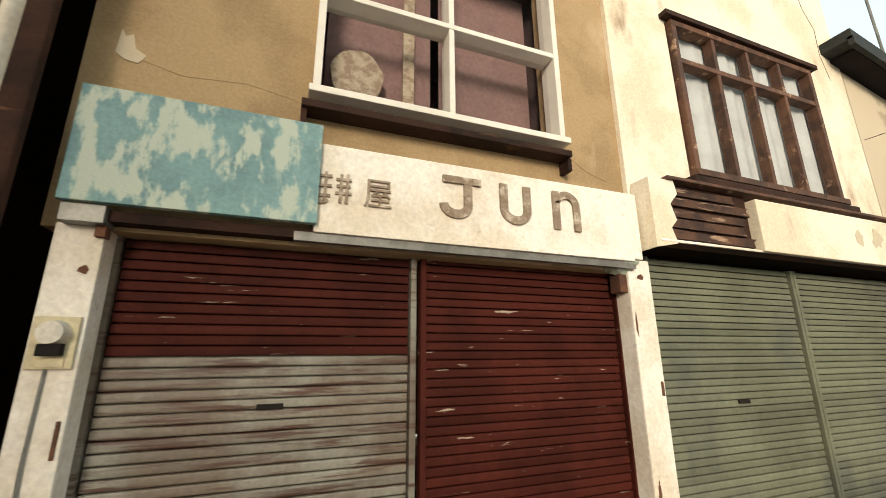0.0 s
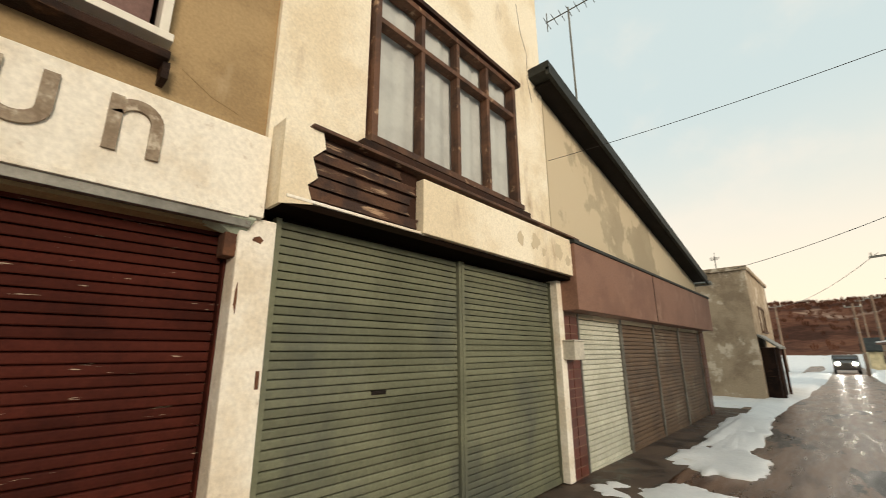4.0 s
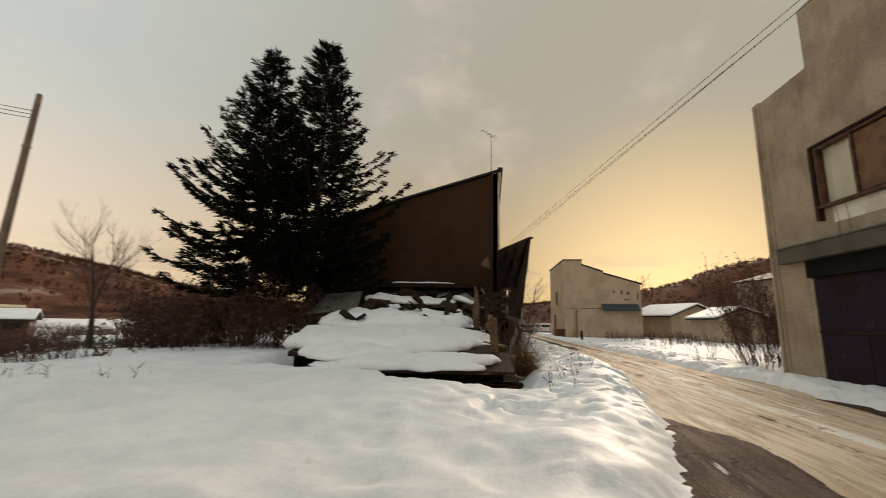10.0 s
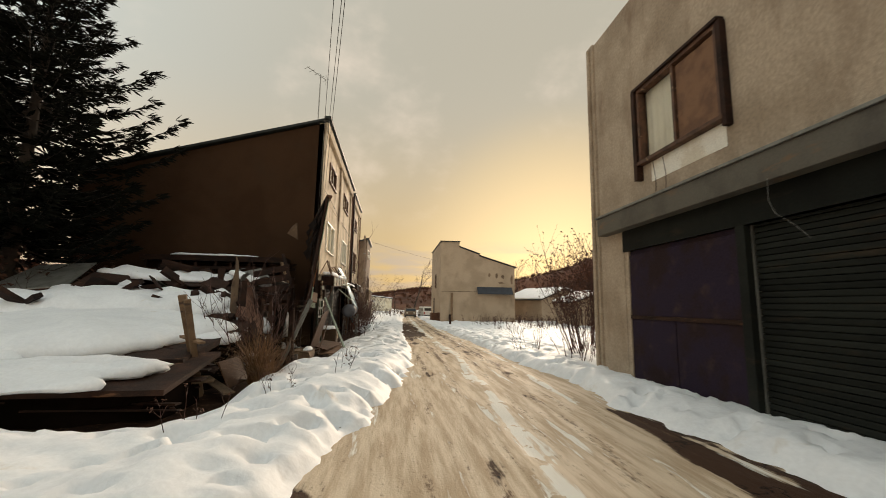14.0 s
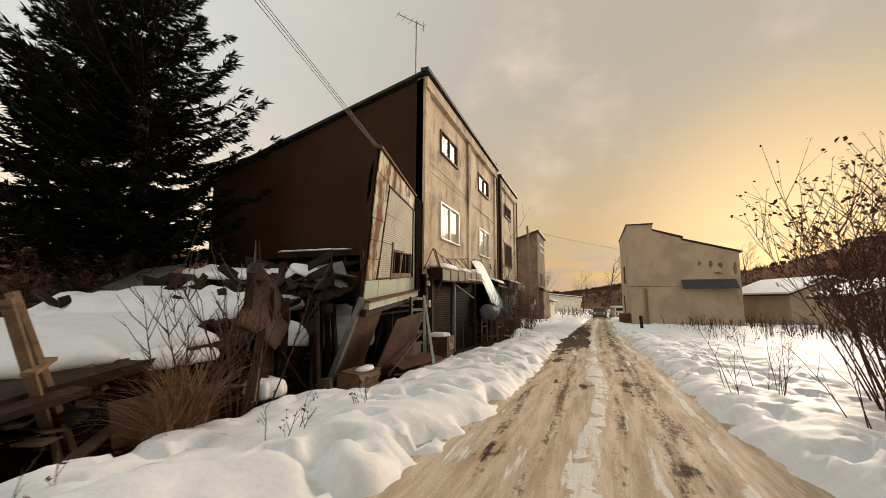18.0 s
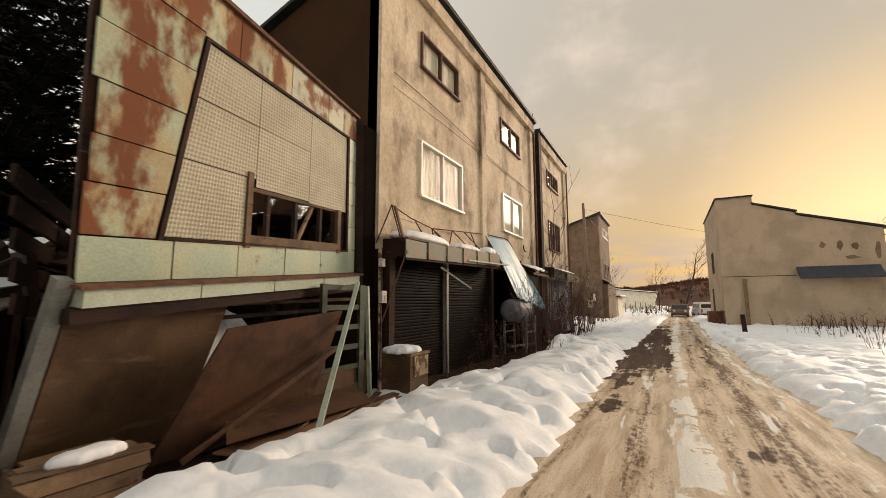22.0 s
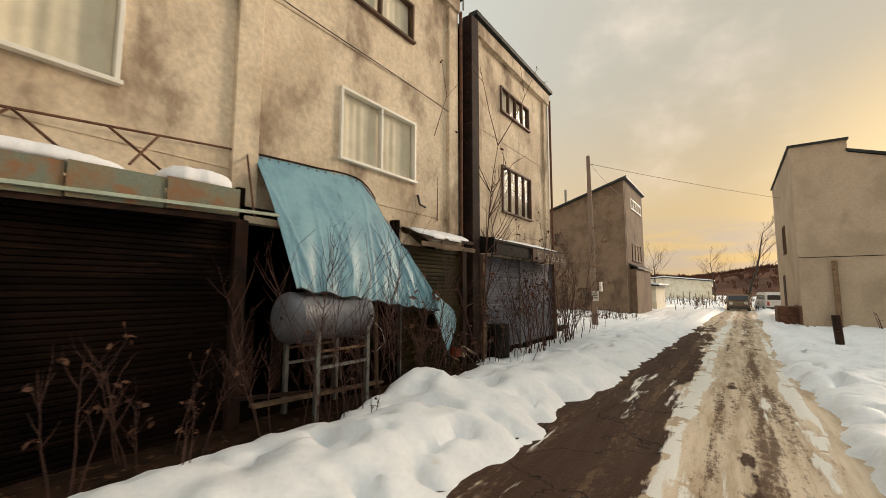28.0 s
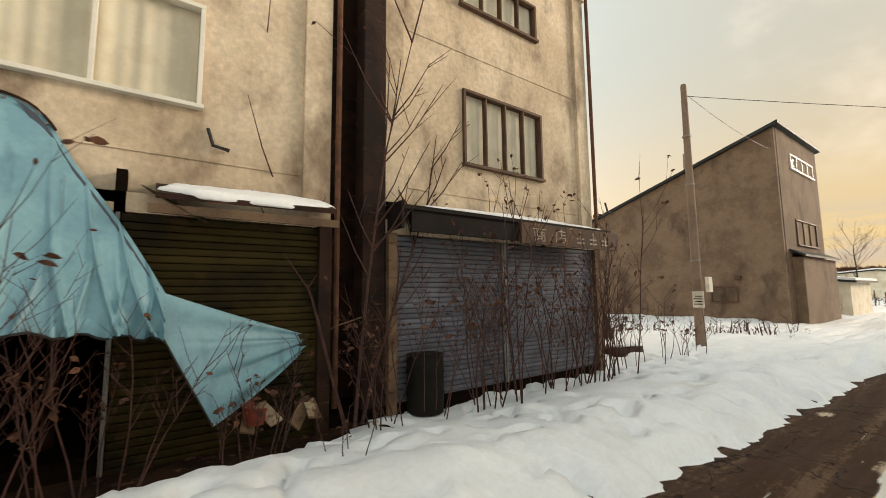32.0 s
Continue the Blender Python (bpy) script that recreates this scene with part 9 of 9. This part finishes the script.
# ---- details of the corner building on the west side ----
part("door_frame", boxed(-6.15, -6.06, -11.18, -11.06, 0.0, 2.30, 0.006), M_STUCCOGREY, west)
for y0, y1, z0, z1, mat in ((-11.04, -9.92, 0.06, 1.10, M_PURPLE), (-9.90, -8.72, 0.06, 1.10, M_PURPLE), (-11.04, -8.72, 1.16, 2.22, M_PURPLE)):
    part("door_leaf", boxed(-6.10, -6.07, y0, y1, z0, z1, 0.006), mat, west, "faded purple boarded panel")
part("door_rail", boxed(-6.10, -6.05, -11.05, -8.70, 1.10, 1.16, 0.004), M_DARKWOOD, west)
part("shutter_post", boxed(-6.14, -6.03, -8.68, -8.55, 0.0, 2.62, 0.006), M_TEALSHUT, west)
# dark box laid over the stucco to paint the shadow under the band
part("header_box", boxed(-6.16, -6.03, -11.18, -6.15, 2.30, 2.68), M_TEALSHUT, west)
part("shutter_end_post", boxed(-6.2, -6.03, -6.20, -6.05, 0.0, 2.68, 0.006), M_BROWNFASCIA, west)
part("band_cap", boxed(-6.05, -5.82, -11.78, -6.02, 3.02, 3.06, 0.006), M_STEEL, west)
part("chamfer_band", slab(bmesh.new(), [(-5.86, -6.02, 2.68), (-7.32, -4.3, 2.68), (-7.50, -4.4, 2.68), (-6.05, -6.10, 2.68)], (0, 0, 0.36)), M_GREYBAND, west)
snow_cap(-6.6, -5.9, -6.3, -5.2, 3.05, 0.08, 171, "thin snow on the canopy band")
part("boarded_pane", boxed(-6.07, -6.02, -9.52, -8.75, 3.80, 4.96, 0.006), bpy.data.materials["orange_brown_plywood"], west, "brown plywood board in the window")
part("patched_plaster", boxed(-6.056, -6.046, -10.25, -8.70, 3.36, 3.69, 0.002), M_WHITEPLASTER, west)
part("window_hood", boxed(-6.05, -5.93, -10.55, -8.60, 5.05, 5.10, 0.006), M_DARKWOOD, west)
part("side_jamb", boxed(-6.05, -5.93, -10.56, -10.47, 3.45, 5.05, 0.006), M_DARKWOOD, west)
part("side_jamb", boxed(-6.05, -5.95, -8.66, -8.58, 3.60, 5.05, 0.006), M_DARKWOOD, west)
part("hanging_cable", tube(bmesh.new(), [(-5.84, -8.0, 2.70), (-5.83, -8.0, 2.45), (-5.85, -7.95, 2.30), (-5.9, -7.8, 2.15), (-5.95, -7.7, 2.0)], [0.003] * 5, 5), M_STEEL, west)
for y in (-10.2, -9.95):
    part("plaster_stain", tube(bmesh.new(), [(-6.047, y, 3.68), (-6.047, y + 0.05, 3.4), (-6.047, y + 0.03, 3.1)], [0.008, 0.006, 0.004], 4), M_DARKWOOD, west)
part("drainpipe", rod(bmesh.new(), (-5.97, -12.12, 0.1), (-5.97, -12.12, 6.9), 0.04, seg=10), M_STUCCOGREY, west)
part("plinth", boxed(-6.25, -6.02, -12.1, -8.6, -0.1, 0.05), M_CONCRETE, west)
shrub("bare rosehip-like shrub with withered leaves by the corner", (-7.35, -14.4, 0.05), 2.5, 42, 0.9, 180, forks=12, leaves=0.9, r=0.012, leaf_size=0.035)
shrub("bare rosehip-like shrub with withered leaves by the corner", (-7.9, -15.4, 0.05), 2.9, 42, 1.0, 181, forks=12, leaves=0.9, r=0.012, leaf_size=0.035)
shrub("bare brush beside the corner building", (-6.0, -13.2, 0.1), 1.3, 14, 0.35, 182, forks=5, r=0.007)
shrub("bare twiggy shrub in the roadside snow", (-5.4, -14.6, 0.05), 1.0, 12, 0.4, 183, forks=5, r=0.006)
for k in range(16):
    a = random.Random(400 + k)
    x, y = a.uniform(-13, -6.8), a.uniform(-36, -17)
    shrub("low bare brush standing in the snow", (x, y, float(lie(np.array(x), np.array(y))) + 0.05), a.uniform(0.5, 1.0), 9, 0.45, 420 + k, forks=5, leaves=0.15, r=0.006)


def bare_tree(base, height, seed, label, spread=0.35):
    rng = random.Random(seed)
    root = thing("bare_tree", label, "tree", base)
    trunk, crown = bmesh.new(), bmesh.new()
    pts = stems(trunk, rng, base, height * 0.8, (rng.uniform(-0.1, 0.1), rng.uniform(-0.1, 0.1)), 0, 0.016 * height, seg=7)

    def grow(p, d, ln, r, depth):
        q = p + d * ln * 0.5 + Vector((0, 0, ln * 0.03))
        e = p + d * ln + Vector((0, 0, ln * 0.10))
        tube(crown, [p, q, e], [r, r * 0.75, r * 0.4], 4)
        if depth:
            for k in range(rng.randint(2, 4)):
                s = p.lerp(e, rng.uniform(0.35, 1.0))
                v = (d + Vector((rng.uniform(-1, 1), rng.uniform(-1, 1), rng.uniform(-0.2, 0.9))) * 0.75).normalized()
                grow(s, v, ln * rng.uniform(0.45, 0.7), r * 0.5, depth - 1)
    for i in range(2, len(pts)):
        for k in range(3):
            a = rng.uniform(0, 6.28)
            grow(pts[i], Vector((math.cos(a) * 0.8, math.sin(a) * 0.8, 0.7)).normalized(), height * spread * rng.uniform(0.6, 1.1) * (1.1 - 0.1 * i), 0.0028 * height, 4)
    part("trunk", trunk, M_BARK, root)
    part("crown", crown, M_TWIG, root)
    return root


bare_tree((14.2, -13.8, -0.2), 4.6, 501, "bare leafless tree beside the spruces", 0.42)
bare_tree((16.2, -15.5, -0.2), 4.4, 502, "bare leafless tree beside the spruces", 0.42)
bare_tree((-5.0, -70, -0.6), 9.5, 503, "bare leafless tree at the end of the lane", 0.30)
bare_tree((3.2, -72, -0.6), 6.5, 504, "spreading bare tree at the end of the lane", 0.45)
bare_tree((-2.0, -80, -0.6), 6.5, 505, "spreading bare tree at the end of the lane", 0.45)
bare_tree((-16.5, -52, -0.6), 7.5, 506, "bare tree behind the dun house", 0.35)

# ploughed lumps and dead weeds by the road
for k, (x, y, r) in enumerate(((8.35, -2.45, 0.26), (7.85, -2.62, 0.22), (7.40, -2.78, 0.28), (5.65, -2.65, 0.16), (5.1, -3.05, 0.22), (9.6, -2.5, 0.12), (6.4, -2.8, 0.12), (5.9, -3.3, 0.14), (4.6, -2.7, 0.15), (4.2, -3.2, 0.2))):
    bm = bmesh.new()
    bmesh.ops.create_icosphere(bm, subdivisions=3, radius=r)
    for v in bm.verts:
        v.co *= 1 + 0.5 * (noise.noise(v.co * 6 + Vector((k * 3, 0, 0)))) + 0.2 * noise.noise(v.co * 17)
        v.co = Vector((x + v.co.x, y + v.co.y, 0.14 + v.co.z * 0.75))
    lone("ice_lump", bm, surface("dirty_ice_%d" % k, (0.42, 0.32, 0.22), (0.26, 0.17, 0.11), 0.8, scale=9, fine=40, third=(0.75, 0.72, 0.68), third_scale=8, third_spread=(0.45, 0.6), bump=0.4) if k == 0 else bpy.data.materials["dirty_ice_0"], "dirty brown lump of ploughed ice at the roadside", "ice lump", "ploughed ice lumps", smooth=True)


rng = random.Random(71)
bm = bmesh.new()
for k in range(150):
    x = rng.uniform(3.6, 15)
    y = -1.9 - abs(rng.gauss(0, 0.55)) - 0.15
    r = rng.uniform(0.03, 0.13)
    start = len(bm.verts)
    made = bmesh.ops.create_icosphere(bm, subdivisions=1, radius=r)["verts"]
    z = float(lie(np.array(x), np.array(y)) + snow_height(np.array(x), np.array(y)))
    for v in made:
        v.co *= rng.uniform(0.7, 1.2)
        v.co = Vector((x + v.co.x * 1.2, y + v.co.y, z + r * 0.3 + v.co.z * 0.8))
lone("snow_chunks", bm, surface("ploughed_snow_chunk", (0.84, 0.82, 0.80), (0.74, 0.69, 0.63), 0.7, scale=5, fine=30, third=(0.34, 0.23, 0.15), third_scale=4, third_spread=(0.64, 0.76), bump=0.4), "small broken chunks of ploughed snow along the road", "snow", kind="stuff")


def weed_field(name, label, count, xr, yr, h, seed, mat, zoff=0.0):
    rng = random.Random(seed)
    bm = bmesh.new()
    for k in range(count):
        x, y = rng.uniform(*xr), rng.uniform(*yr)
        if float(fbm(np.array(x * 0.25 + seed), np.array(y * 0.25))) < 0.47:
            continue
        z = float(lie(np.array(x), np.array(y))) + zoff
        hh = h * rng.uniform(0.5, 1.2)
        lean = Vector((rng.uniform(-0.25, 0.25), rng.uniform(-0.25, 0.25), 1)) * hh
        p = Vector((x, y, z))
        w = 0.012 + 0.0004 * (x * x + y * y) ** 0.5
        a = rng.uniform(0, 3.14)
        d = Vector((math.cos(a), math.sin(a), 0)) * w
        vs = [bm.verts.new(p - d), bm.verts.new(p + d), bm.verts.new(p + lean)]
        bm.faces.new(vs)
        for j in range(3):
            q = p + lean * rng.uniform(0.4, 0.9)
            b = rng.uniform(0, 6.28)
            e = Vector((math.cos(b), math.sin(b), rng.uniform(0.3, 1.2))) * hh * 0.3
            vs = [bm.verts.new(q - d * 0.6), bm.verts.new(q + d * 0.6), bm.verts.new(q + e)]
            bm.faces.new(vs)
    return lone(name, bm, mat, label, "weeds", kind="stuff")


weed_field("dead_weeds", "tangle of dead red-brown weeds in the snowy field", 15000, (10, 30), (-20, -4.2), 0.75, 601, M_TWIG)
weed_field("dead_weeds", "tangle of dead brown weeds further across the field", 9000, (24, 60), (-45, -6), 1.1, 602, M_TWIG)
weed_field("dead_weeds", "dead brown weeds along the roadside snow", 420, (5.5, 12), (-7.5, -3.4), 0.45, 603, M_TWIG)
weed_field("dead_weeds", "dead weeds around the pole in the snow", 700, (-0.6, 3.5), (-42, -33), 0.6, 604, M_TWIG, 0.0)
weed_field("dead_weeds", "dead weeds beyond the lane", 2500, (-25, 20), (-85, -55), 0.9, 605, M_TWIG)
weed_field("dead_weeds", "dead weeds west of the lane", 1200, (-22, -8), (-46, -16), 0.7, 606, M_TWIG, 0.05)

for k in range(64):
    a = random.Random(900 + k)
    x, y = a.uniform(10.8, 26), a.uniform(-15, -5.0)
    shrub("low thicket of dead red-brown brush in the snowy field", (x, y, float(lie(np.array(x), np.array(y)))), a.uniform(0.45, 0.85), 16, 0.7, 930 + k, forks=5, leaves=0.7, r=0.010, leaf_size=0.05)

# ---- hills around ----
M_HILL = surface("wooded_winter_hill", (0.150, 0.066, 0.040), (0.060, 0.026, 0.017), 0.95, scale=0.035, fine=0.45, third=(0.36, 0.25, 0.19), third_scale=0.028, third_spread=(0.56, 0.70), bump=0.0, spec=0.05, grain=1.0)
M_HILLTREE = surface("bare_hillside_trees", (0.105, 0.046, 0.028), (0.050, 0.022, 0.014), 0.95, scale=0.05, fine=1.0, bump=0.0, spec=0.05)


def hill(name, label, azimuths, heights, near, far, seed, trees):
    """A ridge seen from the lane: a sheet from its foot to its crest and over, with thin trees standing on it."""
    n, rows = 220, 22
    az = np.linspace(azimuths[0], azimuths[-1], n)
    el = np.interp(az, azimuths, heights)
    verts, faces = [], []
    rng = random.Random(seed)
    top = []
    for j in range(rows + 1):
        s = j / rows
        for i in range(n):
            d = near + (far - near) * s
            a = radians(az[i])
            crest = far * math.tan(radians(el[i]))
            bumpy = 0.16 * (float(fbm(np.array(az[i] * 0.22 + seed), np.array(s * 4.0))) - 0.5) * math.sin(3.1416 * s) + 0.02 * (float(fbm(np.array(az[i] * 2.2), np.array(s * 9 + seed))) - 0.5)
            z = -1.5 + crest * max(0.0, (0.5 - 0.5 * math.cos(3.1416 * min(1.0, s * 1.04))) ** 0.85 + bumpy)
            verts.append((d * math.sin(a), d * math.cos(a), z))
            if j == rows:
                top.append(verts[-1])
    for j in range(rows):
        for i in range(n - 1):
            k = j * n + i
            faces.append((k, k + 1, k + n + 1, k + n))
    me = bpy.data.meshes.new(name)
    me.from_pydata(verts, [], faces)
    me.materials.append(M_HILL)
    for f in me.polygons:
        f.use_smooth = True
    tagged(new(name, me), label, "hill", "", "structure")
    bm = bmesh.new()
    for k in range(trees):
        j = rows - int(abs(rng.gauss(0, 0.34)) * rows) if k % 3 else rows
        j = max(3, min(rows, j))
        i = rng.randint(0, n - 2)
        p = Vector(verts[j * n + i]).lerp(Vector(verts[j * n + i + 1]), rng.random())
        h = rng.uniform(1.6, 4.2) * far / 420
        a = math.atan2(p.x, p.y)
        side = Vector((math.cos(a), -math.sin(a), 0)) * rng.uniform(0.25, 0.7) * far / 420
        for q in (-0.8, 0.0, 0.9):
            o, g = side * q * 1.6, h * rng.uniform(0.6, 1.0)
            bm.faces.new([bm.verts.new(v) for v in (p + o * 0.4, p + o - side * 0.6 + Vector((0, 0, g * 0.7)), p + o + Vector((0, 0, g)), p + o + side * 0.5 + Vector((0, 0, g * 0.6)))])
    lone("hill_trees", bm, M_HILLTREE, "bare brown woods on a winter hillside", "woods", kind="stuff")


hill("hill_east", "long wooded brown hill with snow between the trees", [60, 75, 86, 94, 101, 106, 112, 118, 124, 127, 133, 140, 150, 165], [3.5, 4.2, 4.7, 4.8, 5.9, 6.2, 5.0, 5.1, 5.6, 6.2, 5.2, 3.7, 2.2, 1.2], 170, 420, 3, 7000)
hill("hill_south", "low brown wooded rise beyond the lane", [150, 165, 172, 178, 183, 188, 196], [1.4, 1.9, 2.0, 1.8, 2.6, 3.0, 3.0], 110, 230, 5, 2600)
hill("hill_west", "dark wooded hill behind the dun house", [190, 198, 202, 207, 212, 220, 240, 270, 300], [3.0, 4.2, 5.0, 6.7, 7.6, 8.5, 9, 8, 6], 90, 200, 7, 4600)
